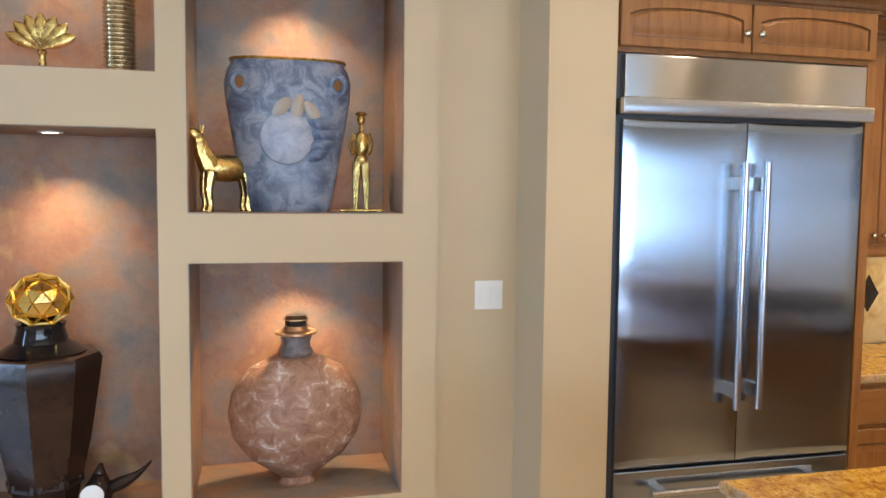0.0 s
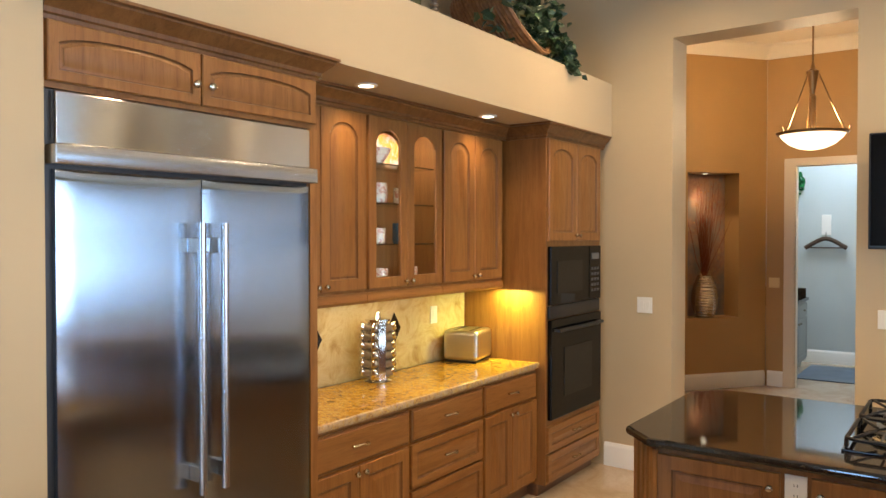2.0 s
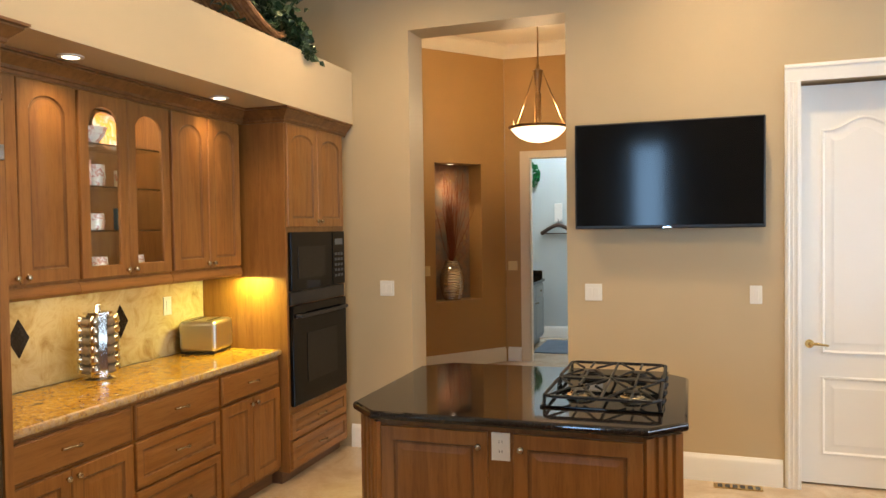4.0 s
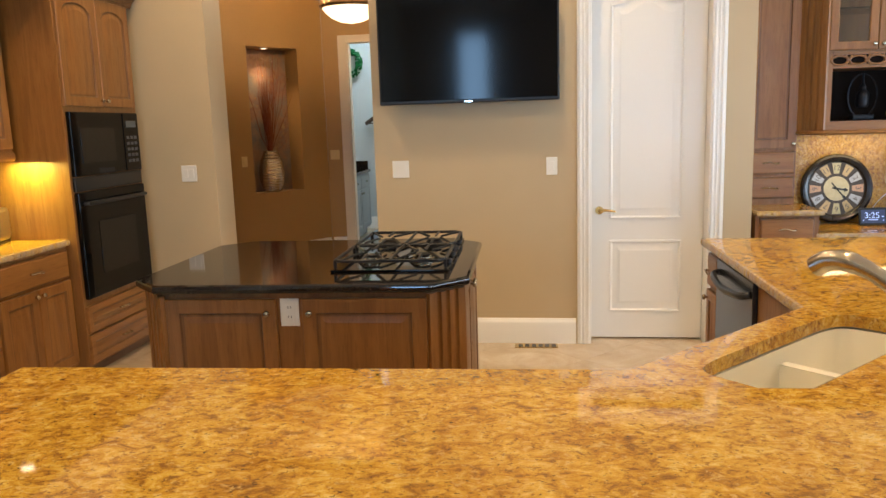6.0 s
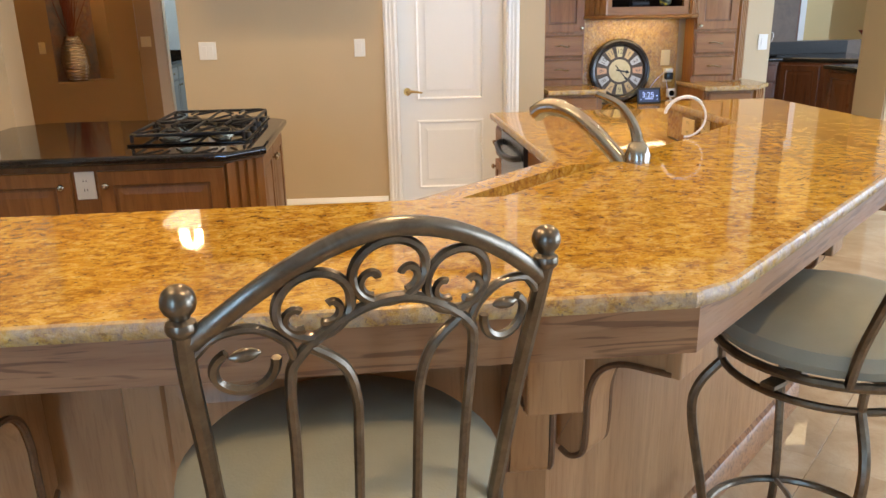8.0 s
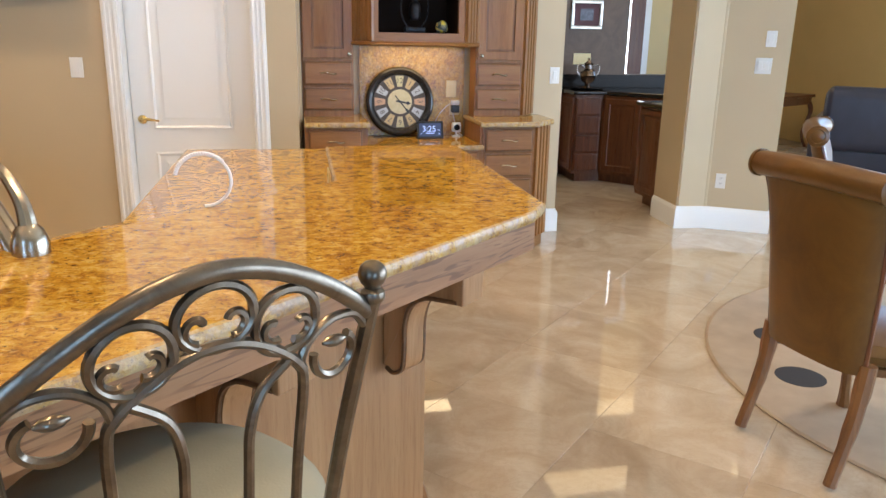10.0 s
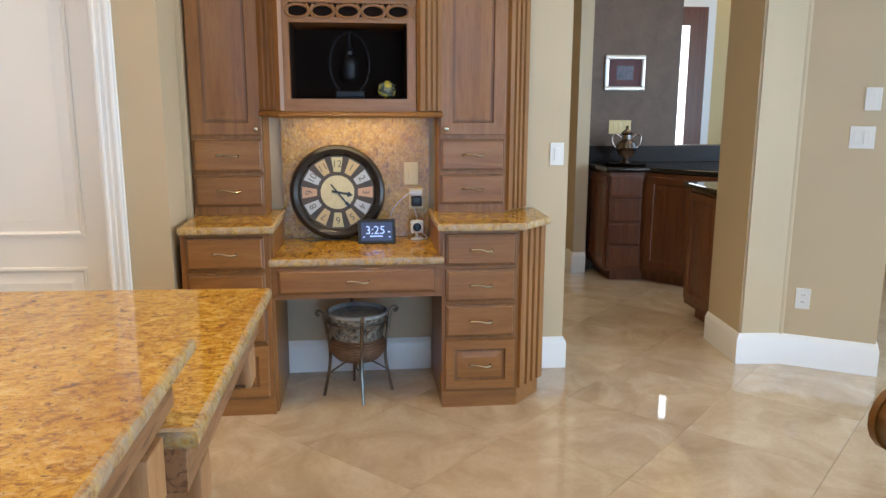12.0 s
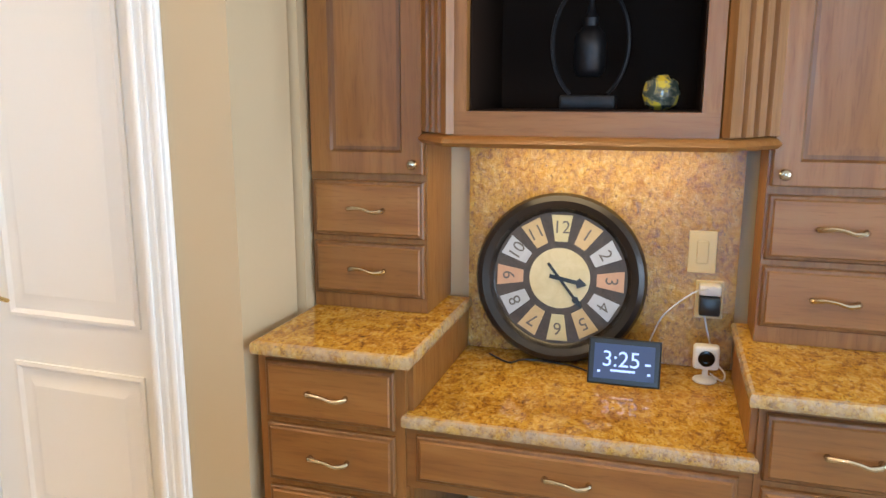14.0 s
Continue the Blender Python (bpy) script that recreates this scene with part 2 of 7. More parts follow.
SEATCLOTH = fabric("grey_green_suede", (0.30, 0.285, 0.215))
LEATHER = mottled("caramel_leather", [(0.3, (0.085, 0.034, 0.006)), (0.65, (0.17, 0.078, 0.014))], 3.5, 0.32, 0.0, 0.12)
RUGM = fabric("beige_wool", (0.40, 0.31, 0.22), 0.95, 150)


def glow(name, color, strength):
    def build(nt, b):
        b.inputs["Emission Color"].default_value = (*color, 1)
        b.inputs["Emission Strength"].default_value = strength
    return material(name, build, 0.4, 0, g(color, 0.8))


BULB = glow("lamp_lens", (1.0, 0.86, 0.62), 9.0)


def glass(nt, b):
    b.inputs["Transmission Weight"].default_value = 1.0
    b.inputs["IOR"].default_value = 1.45


GLASS = material("clear_glass", glass, 0.0, 0, (0.95, 0.97, 0.96))


# ---- mesh helpers ----
def thing(name, label, category, m=None, group="", kind=""):
    ob = new(name)
    ob.empty_display_size = 0.1
    if m is not None:
        ob.matrix_world = m
    return tagged(ob, label, category, group, kind)


def finish(bm, name, mat):
    bmesh.ops.recalc_face_normals(bm, faces=bm.faces)
    for f in bm.faces:
        f.smooth = True
    for e in bm.edges:
        fs = e.link_faces
        if len(fs) != 2 or e.calc_face_angle(0) > 0.6:
            e.smooth = False
        elif e.calc_face_angle(0) > 0.08:
            a, b = sorted((fs[0].calc_area(), fs[1].calc_area()))
            e.smooth = b < 12 * a
    me = bpy.data.meshes.new(name)
    bm.to_mesh(me)
    bm.free()
    for mm in mat if isinstance(mat, (list, tuple)) else (mat,):
        me.materials.append(mm)
    return me


def part(name, bm, mat, parent=None, label="", at=None):
    ob = new(name, finish(bm, name, mat))
    if parent:
        ob.parent = parent
    if at is not None:
        ob.matrix_local = at
    if label:
        ob["label"] = label
    return ob


def solo(name, bm, mat, label, category, m=None, group="", kind=""):
    ob = part(name, bm, mat)
    if m is not None:
        ob.matrix_world = m
    return tagged(ob, label, category, group, kind)


def B():
    return bmesh.new()


def box(bm, x0, y0, z0, x1, y1, z1, bev=0.0, seg=2):
    vs = [bm.verts.new((x, y, z)) for x in (x0, x1) for y in (y0, y1) for z in (z0, z1)]
    fs = [bm.faces.new([vs[i] for i in q]) for q in ((0, 1, 3, 2), (4, 6, 7, 5), (0, 4, 5, 1), (2, 3, 7, 6), (0, 2, 6, 4), (1, 5, 7, 3))]
    if bev:
        es = list({e for f in fs for e in f.edges})
        bmesh.ops.bevel(bm, geom=es, offset=bev, segments=seg, affect="EDGES", profile=0.5)
    return bm


def boxed(*a, **k):
    return box(B(), *a, **k)


def rings(bm, loops, cap0=True, cap1=True, close=True, mat=0):
    """Bridges loops of equal count, one after another."""
    vv = [[bm.verts.new(p) for p in lp] for lp in loops]
    n = len(vv[0])
    fs = []
    for a, b in zip(vv, vv[1:]):
        for i in range(n if close else n - 1):
            j = (i + 1) % n
            fs.append(bm.faces.new((a[i], a[j], b[j], b[i])))
    if cap0:
        fs.append(bm.faces.new(vv[0][::-1]))
    if cap1:
        fs.append(bm.faces.new(vv[-1]))
    for f in fs:
        f.material_index = mat
    return fs


def prism(bm, pts, axis, a, b):
    """A flat outline pushed from a to b along an axis."""
    def put(p, d):
        u, v = p
        return {"x": (d, u, v), "y": (u, d, v), "z": (u, v, d)}[axis]
    rings(bm, [[put(p, a) for p in pts], [put(p, b) for p in pts]])
    return bm


def lathe(bm, prof, seg=24, cx=0, cy=0, z0=0, sx=1, sy=1, ring=False):
    loops = [[(cx + r * sx * math.cos(t), cy + r * sy * math.sin(t), z0 + z) for t in (2 * math.pi * i / seg for i in range(seg))] for r, z in prof]
    if ring:
        rings(bm, loops + loops[:1], False, False)
        bmesh.ops.remove_doubles(bm, verts=bm.verts, dist=1e-6)
    else:
        rings(bm, loops)
    return bm


def tube(bm, pts, r, seg=8, closed=False, flat=None):
    """A round bar along points; r may be a list."""
    P = [Vector(p) for p in pts]
    n = len(P)
    rs = r if isinstance(r, (list, tuple)) else [r] * n
    up = None
    loops = []
    for i, p in enumerate(P):
        if closed:
            t = (P[(i + 1) % n] - P[i - 1]).normalized()
        else:
            t = (P[min(i + 1, n - 1)] - P[max(i - 1, 0)]).normalized()
        if up is None:
            up = t.orthogonal().normalized()
            if flat:
                up = Vector(flat)
        up = (up - t * up.dot(t)).normalized()
        side = t.cross(up)
        loops.append([p + (up * math.cos(a) + side * math.sin(a)) * rs[i] for a in (2 * math.pi * k / seg for k in range(seg))])
    if closed:
        loops.append(loops[0])
        rings(bm, loops, False, False)
        bmesh.ops.remove_doubles(bm, verts=bm.verts, dist=1e-6)
    else:
        rings(bm, loops)
    return bm


def smooth_path(pts, k=6):
    """Catmull-Rom through points."""
    P = [Vector(p) for p in pts]
    out = []
    for i in range(len(P) - 1):
        a, b, c, d = P[max(i - 1, 0)], P[i], P[i + 1], P[min(i + 2, len(P) - 1)]
        for j in range(k):
            t = j / k
            out.append(0.5 * ((2 * b) + (c - a) * t + (2 * a - 5 * b + 4 * c - d) * t * t + (3 * b - a - 3 * c + d) * t ** 3))
    return out + [P[-1]]


def offset(poly, d):
    """Moves the outline of a counter-clockwise polygon inwards by d."""
    n, out = len(poly), []
    for i in range(n):
        p, a, b = Vector(poly[i]), Vector(poly[i - 1]), Vector(poly[(i + 1) % n])
        e0, e1 = (p - a).normalized(), (b - p).normalized()
        n0, n1 = Vector((-e0.y, e0.x)), Vector((-e1.y, e1.x))
        k = (n0 + n1) / max(0.2, 1 + n0.dot(n1))
        out.append(p + k * d)
    return out


def slab(bm, poly, top, thick, r=0.012, hole=None):
    """A stone top with rounded edges; the edge takes material 1."""
    prof = [(r, 0), (r * 0.3, r * 0.3), (0, r), (0, thick - r), (r * 0.3, thick - r * 0.3), (r, thick)]
    loops = [[(*p, top - thick + z) for p in offset(poly, d)] for d, z in prof]
    if not hole:
        fs = rings(bm, loops, mat=1)
        fs[-1].material_index = 0
        fs[-2].material_index = 0
        return bm
    rings(bm, loops, False, False, mat=1)
    for z, outer in ((top, loops[-1]), (top - thick, loops[0])):
        edges = []
        for lp in (outer, [(*p, z) for p in hole]):
            vs = [bm.verts.new(p) for p in lp]
            edges += [bm.edges.new((vs[i], vs[(i + 1) % len(vs)])) for i in range(len(vs))]
        bmesh.ops.triangle_fill(bm, use_beauty=True, use_dissolve=False, edges=edges)
    rings(bm, [[(*p, top - thick) for p in hole], [(*p, top) for p in hole]], False, False)
    bmesh.ops.remove_doubles(bm, verts=bm.verts, dist=1e-5)
    return bm


def sweep(bm, path, prof, closed=False):
    """A moulding: profile (out, up) along a plan path; out is to the path's right."""
    n = len(path)
    P = [Vector(p) for p in path]
    loops = []
    for i in range(n):
        e0 = (P[i] - P[i - 1]).normalized() if (i or closed) else (P[1] - P[0]).normalized()
        e1 = (P[(i + 1) % n] - P[i]).normalized() if (i < n - 1 or closed) else e0
        n0, n1 = Vector((e0.y, -e0.x)), Vector((e1.y, -e1.x))
        k = (n0 + n1) / max(0.25, 1 + n0.dot(n1))
        loops.append([(P[i].x + k.x * o, P[i].y + k.y * o, z) for o, z in prof])
    if closed:
        loops.append(loops[0])
    rings(bm, loops, not closed, not closed)
    if closed:
        bmesh.ops.remove_doubles(bm, verts=bm.verts, dist=1e-6)
    return bm


def structure(name, bm, mat, label, category="wall"):
    return tagged(part(name, bm, mat), label, category, kind="structure")

# ---- structure ----
EW = pose(6.28, 2.67, 0, 0, 0, -2.1) @ pose(-6.28, -2.67, 0)  # the east wall stands a little askew

H = 3.85
bm = B()
prism(bm, [(3.8, 0), (3.8, H), (-1.332, H), (-1.332, 0), (-1.082, 0), (-1.082, 2.62), (-0.255, 2.62), (-0.255, 0),
           (1.213, 0), (1.213, 3.21), (2.406, 3.21), (2.406, 0)], "x", 6.28, 6.56)
bmesh.ops.bevel(bm, geom=[e for e in bm.edges if abs(e.calc_face_angle(0)) > 1.2], offset=0.014, segments=3, affect="EDGES")
structure("wall_east", bm, WALL, "beige painted kitchen wall with a tall doorway").matrix_world = EW
bm = B()
prism(bm, [(6.43, -1.36), (6.43, -1.2), (6.95, -1.2), (6.95, -3.30), (6.66, -3.30), (6.66, -3.0), (6.725, -3.0), (6.725, -1.36)], "z", 0, H)
structure("wall_desk", bm, WALL, "beige painted wall behind the desk")
bm = B()
prism(bm, [(7.09, -4.36), (6.62, -4.33), (6.60, -4.57), (6.35, -4.98), (6.48, -5.06), (6.85, -4.66), (7.09, -4.66)], "z", 0, H)
bmesh.ops.bevel(bm, geom=[e for e in bm.edges if abs(e.verts[0].co.z - e.verts[1].co.z) > 1], offset=0.012, segments=2, affect="EDGES")
structure("wall_pillar", bm, WALL, "angled beige painted pillar wall")
# niche wall and the wall by the refrigerator
bm = B()
for x0, x1, zs in ((-3.4, -0.5, [(0, H)]), (0.331, 0.432, [(0, H)]), (1.227, 1.36, [(0, H)]),
                   (0.432, 1.227, [(0, 0.50), (1.426, 1.608), (2.62, H)]), (-0.5, 0.331, [(0, 0.45), (1.911, 2.109), (2.95, H)])):
    for z0, z1 in zs:
        box(bm, x0, 3.15, z0, x1, 3.64, z1)
structure("wall_niches", bm, WALL, "beige painted wall with four display niches")
for x0, x1, z0, z1 in ((0.432, 1.227, 0.50, 1.426), (0.432, 1.227, 1.608, 2.62), (-0.5, 0.331, 0.45, 1.911), (-0.5, 0.331, 2.109, 2.95)):
    bm = B()
    e = 0.004
    box(bm, x0, 3.62, z0, x1, 3.639, z1)
    box(bm, x0, 3.156, z0 + e, x0 + e, 3.62, z1 - e)
    box(bm, x1 - e, 3.156, z0 + e, x1, 3.62, z1 - e)
    box(bm, x0, 3.156, z0, x1, 3.62, z0 + e)
    box(bm, x0, 3.156, z1 - e, x1, 3.62, z1)
    structure("niche_lining", bm, FAUX, "mottled bronze faux plaster lining of a niche", "niche")
structure("wall_switch", boxed(1.36, 3.2, 0, 1.707, 3.64, H), WALL, "beige painted wall beside the niches")
bm = boxed(1.707, 2.88, 0, 1.975, 3.64, 2.93)
box(bm, 1.975, 2.88, 2.53, 6.28, 3.64, 2.93)
structure("soffit", bm, WALL, "beige soffit with a plant ledge over the cabinets", "soffit")
structure("wall_north", boxed(-3.4, 3.64, 0, 6.28, 3.8, H), WALL, "beige painted back wall")
# glazed south and west walls
bm = B()
for a in ((-3.6, -8.2, 0, -1.9, -8.0, H), (-1.9, -8.2, 2.75, 6.4, -8.0, H), (6.4, -8.2, 0, 6.9, -8.0, H), (1.5, -8.2, 0, 1.75, -8.0, 2.75)):
    box(bm, *a)
structure("wall_south", bm, WALL, "beige wall with large glazed openings")
# out of view; bars added to draw lines in the steel's reflection
wf = thing("window_1", "unseen white window frame, transom bars added for reflections", "window", kind="structure")
for z0, z1 in ((0.02, 0.10), (1.77, 1.83), (2.36, 2.42), (2.52, 2.57), (2.67, 2.75)):
    part("transom", boxed(-1.9, -8.0, z0, 1.5, -7.95, z1, 0.004), WHITE, wf)
    part("transom", boxed(1.75, -8.0, z0, 6.4, -7.95, z1, 0.004), WHITE, wf)
for x in (-1.86, -0.2, 1.46, 1.79, 4.07, 6.36):
    part("mullion", boxed(x - 0.035, -7.998, 0.0, x + 0.035, -7.955, 2.75, 0.004), WHITE, wf)
bm = B()
for a in ((-3.6, -8.0, 0, -3.4, -5.3, H), (-3.6, -5.3, 2.75, -3.4, -1.9, H), (-3.6, -1.9, 0, -3.4, 1.53, H),
          (-3.6, 1.53, 3.25, -3.4, 2.07, H), (-3.6, 2.07, 0, -3.4, 3.8, H)):
    box(bm, *a)
structure("wall_west", bm, WALL, "beige wall with glazed openings")
structure("ceiling", boxed(-3.6, -8.2, H, 6.95, 3.8, H + 0.12), CEIL, "cream painted flat ceiling", "ceiling")
structure("ceiling_hall", boxed(6.95, -9.2, 4.0, 13.6, 4.8, 4.12), CEIL, "cream painted hall ceiling", "ceiling")
structure("ceiling_strip", boxed(6.565, -1.2, H, 6.95, 4.8, 4.12), CEIL, "cream painted ceiling strip", "ceiling")
# hall behind the doorway
bm = B()
hx, hy = Vector((9.456, 3.284)), Vector((10.0, 2.855))
du = (hy - hx).normalized()
dn = Vector((-du.y, du.x))


def hall(u, v):
    p = hx + du * u + dn * v
    return p.x, p.y


for u0, u1, z0, z1 in ((-1.9, 0, 0, 4), (0.69, 1.07, 0, 4), (0, 0.69, 0, 0.82), (0, 0.69, 2.5, 4)):
    prism(bm, [hall(u0, 0), hall(u1, 0), hall(u1, 0.3), hall(u0, 0.3)], "z", z0, z1)
structure("wall_hall", bm, OCHRE, "ochre painted hall wall with a lit niche")
bm = B()
prism(bm, [hall(0, 0.26), hall(0.69, 0.26), hall(0.69, 0.3), hall(0, 0.3)], "z", 0.82, 2.5)
structure("niche_lining", bm, FAUX, "dark mottled plaster back of the hall niche", "niche")
bm = B()
prism(bm, [(2.62, 0), (2.62, 4), (-0.6, 4), (-0.6, 0), (1.45, 0), (1.45, 2.575), (2.31, 2.575), (2.31, 0)], "x", 10.3, 10.42)
structure("wall_hall_east", bm, OCHRE, "ochre painted hall wall with an open doorway")
structure("wall_hall_south", boxed(6.56, -0.7, 0, 10.42, -0.6, 4), OCHRE, "ochre painted hall wall")
structure("wall_hall_north", boxed(6.56, 4.4, 0, 10.42, 4.5, 4), OCHRE, "ochre painted hall wall")
bm = boxed(12.4, 0, 0, 12.5, 4.5, 4)
box(bm, 10.42, 0.0, 0, 12.4, 0.1, 4)
box(bm, 10.42, 3.4, 0, 12.4, 3.5, 4)
structure("wall_laundry", bm, BLUEROOM, "pale blue grey painted utility room walls")
# wet bar room and living room
bm = B()
prism(bm, [(9.2, -4.13), (9.2, -4.98), (9.5, -4.98), (9.5, -4.13)], "z", 0, 4)
structure("wall_bar", bm, BROWNWALL, "brown mottled plaster wall behind the wet bar")
structure("wall_bar_end", boxed(9.0, -4.13, 0, 9.5, -4.02, 4), WALL, "beige wall end beside the wet bar")
bm = boxed(9.2, -6.4, 0, 9.3, -4.98, 1.1)
box(bm, 9.2, -6.4, 3.2, 9.3, -4.98, 4)
structure("wall_bar_pass", bm, BROWNWALL, "brown wall under a pass-through opening")
bm = boxed(13.0, -9.2, 0, 13.1, -0.7, 4)
box(bm, 6.95, -1.2, 0, 13.0, -1.0, 4)
structure("wall_foyer", boxed(10.99, -6.5, 0, 11.09, -1.2, 4), YELLOW, "warm yellow painted foyer wall")
structure("wall_far", bm, YELLOW, "warm yellow painted far wall")
bm = B()
for a in ((6.9, -9.2, 0, 7.1, -9.0, 4), (9.6, -9.2, 0, 13.1, -9.0, 4), (7.1, -9.2, 2.8, 9.6, -9.0, 4), (6.9, -9.0, 0, 7.0, -8.0, 4)):
    box(bm, *a)
structure("wall_living", bm, YELLOW, "warm yellow living room wall")
# kept hidden behind the pillar; its bars are added for the refrigerator's reflection
wf = thing("window_2", "unseen white living room window frame, transom bars added for reflections", "window", kind="structure")
for z0, z1 in ((0.36, 0.44), (1.77, 1.85), (2.30, 2.37), (2.50, 2.56), (2.70, 2.80)):
    part("transom", boxed(7.1, -9.0, z0, 9.6, -8.95, z1, 0.004), WHITE, wf)
for x in (7.14, 8.35, 9.56):
    part("mullion", boxed(x - 0.035, -8.998, 0.0, x + 0.035, -8.955, 2.80, 0.004), WHITE, wf)
structure("floor", boxed(-3.6, -9.2, -0.2, 13.2, 4.8, -0.008), GROUT, "grout bed under the stone floor", "floor")

# baseboards
BASEP = [(0.0, 0.0), (0.018, 0.0), (0.018, 0.145), (0.013, 0.160), (0.007, 0.168), (0.004, 0.178), (0.0, 0.18)]
for path in ([(6.28, -0.18), (6.28, 1.2)][::-1], [(6.28, 2.93), (6.28, 2.42)], 
             [(6.66, -3.06), (6.66, -3.302), (6.9, -3.302)], [(6.725, -1.76), (6.725, -2.56)],
             [(7.08, -4.36), (6.62, -4.33), (6.60, -4.57), (6.35, -4.98), (6.48, -5.06)],
             [hall(-1.8, 0), hall(1.05, 0)], [(10.3, 2.6), (10.3, 2.43)], [(12.4, 3.3), (12.4, 0.2)],
             [(9.2, -4.02), (9.0, -4.02), (9.0, -4.13)], [(1.36, 3.2), (1.707, 3.2), (1.707, 2.88), (1.97, 2.88)], [(-2.0, 3.15), (1.36, 3.15)],
             [(13.0, -1.3), (13.0, -8.9)], [(6.28, -1.152), (6.28, -1.330)]):
    bm = sweep(B(), path, BASEP)
    ob = structure("baseboard", bm, WHITE, "tall white painted baseboard", "baseboard")
    if path[0][0] == 6.28:
        ob.matrix_world = EW
# crown in the hall and kitchen
CROWNP = [(0, -0.16), (0.015, -0.16), (0.03, -0.12), (0.09, -0.05), (0.11, -0.03), (0.11, 0.0), (0, 0)]
structure("crown_trim", sweep(B(), [hall(-1.8, 0), hall(1.05, 0), (10.3, 2.6), (10.3, -0.5)], [(o, 4.0 + z) for o, z in CROWNP]), CEIL, "cream crown moulding", "moulding")
structure("crown_trim", sweep(B(), [(1.36, 3.64), (6.28, 3.64), (6.28, -1.3)], [(o, H + z) for o, z in CROWNP]), CEIL, "cream crown moulding", "moulding")


# ---- cabinet pieces ----
def outline(x0, z0, x1, z1, inset, y, arch, frame):
    a0, a1, b0 = x0 + inset, x1 - inset, z0 + inset
    k = 12
    pts = [(a0, y, b0), (a1, y, b0)]
    for i in range(k + 1):
        u = 1 - 2 * i / k
        z = z1 - inset - (arch * (1 - math.sqrt(max(0.0, 1 - (0.97 * u) ** 2)) * 1.0) if inset >= frame - 1e-6 else 0)
        pts.append((a0 + (a1 - a0) * (u + 1) / 2, y, z))
    return pts


def panel(x0, z0, x1, z1, arch=0.0, frame=0.055, t=0.02, pane=False, k=1.0):
    """A framed door with a raised field, its face towards -y at y = -t."""
    bm = B()
    prof = [(0, t), (0, 0.004), (0.004, 0), (frame, 0), (frame + 0.006 * k, 0.008), (frame + 0.016 * k, 0.008), (frame + 0.042 * k, 0.001)]
    if pane:
        prof = [(0, t), (0, 0.004), (0.004, 0), (frame - 0.004, 0), (frame, 0.004), (frame, t), (0, t)]
    loops = [outline(x0, z0, x1, z1, i, d - t, arch, frame) for i, d in prof]
    fs = rings(bm, loops, not pane, not pane)
    n = len(loops[0])
    if not pane:
        for f in fs[3 * n:5 * n]:
            f.material_index = 1
    if pane:
        bmesh.ops.remove_doubles(bm, verts=bm.verts, dist=1e-6)
    return bm


def drawer_front(x0, z0, x1, z1, t=0.02):
    bm = B()
    prof = [(0, t), (0, 0.009), (0.004, 0.005), (0.010, 0.004), (0.014, 0.0)]
    fs = rings(bm, [outline(x0, z0, x1, z1, i, d - t, 0, 9) for i, d in prof])
    n = len(fs) // 4
    for f in fs[n:n * 2 + n]:
        f.material_index = 1
    return bm


def two(mat):
    return [mat, GLAZE if mat in (OAK, OAKX) else mat]


def pull(w=0.10):
    """A bowed bar handle with fluted ends."""
    pts = smooth_path([(-w / 2, 0, 0), (-w / 2, -0.016, 0.002), (-w / 4, -0.026, 0.006), (0, -0.028, 0.004), (w / 4, -0.026, -0.004), (w / 2, -0.016, -0.002), (w / 2, 0, 0)], 4)
    n = len(pts)
    bm = tube(B(), pts, [0.0045 + 0.002 * abs(2 * i / (n - 1) - 1) + (0.0012 if i % 2 else 0) * (abs(2 * i / (n - 1) - 1) > 0.3) for i in range(n)], 7)
    return bm


def knob(r=0.014):
    return lathe(B(), [(0.006, 0), (0.006, 0.010), (r, 0.014), (r * 1.05, 0.020), (r * 0.8, 0.026), (r * 0.3, 0.029)], 14)


PULL = finish(pull(), "handle", NICKEL)
KNOB = finish(knob(), "knob", NICKEL)


def hardware(mesh, parent, x, z, y=-0.02, name="handle"):
    ob = new(name, mesh)
    ob.parent = parent
    ob.matrix_local = pose(x, y, z, 90, 0, 0) if mesh is KNOB else pose(x, y, z)
    return ob


def add_door(cab, F, x0, z0, x1, z1, arch=0.0, frame=0.055, knob_at=None, mat=None, pane=False, name="door"):
    d = part(name, panel(x0, z0, x1, z1, arch, frame, 0.02, pane, 1.0 if z1 - z0 > 0.25 else 0.4), two(mat or OAK), cab, at=F)
    if knob_at:
        hardware(KNOB, d, knob_at[0], knob_at[1], name="knob")
    return d


def add_drawer(cab, F, x0, z0, x1, z1, raised=False, mat=None):
    d = part("drawer", panel(x0, z0, x1, z1, 0, 0.045) if raised else drawer_front(x0, z0, x1, z1), two(mat or OAKX), cab, at=F)
    hardware(PULL, d, (x0 + x1) / 2, (z0 + z1) / 2)
    return d


def fluted(w, z0, z1, t=0.02, n=3):
    """A pilaster face with upright grooves, towards -y."""
    step = (w - 0.03) / (2 * n + 1)
    pts, x = [(0, 0.001), (0, -t)], 0.015 + step
    for i in range(n):
        pts += [(x, -t), (x + step * 0.15, -t * 0.45), (x + step * 0.5, -t * 0.3), (x + step * 0.85, -t * 0.45), (x + step, -t)]
        x += 2 * step
    pts += [(w, -t), (w, 0.001)]
    return prism(B(), pts, "z", z0, z1)


NB = Matrix.Identity(4)
# ---- north run: base cabinets ----

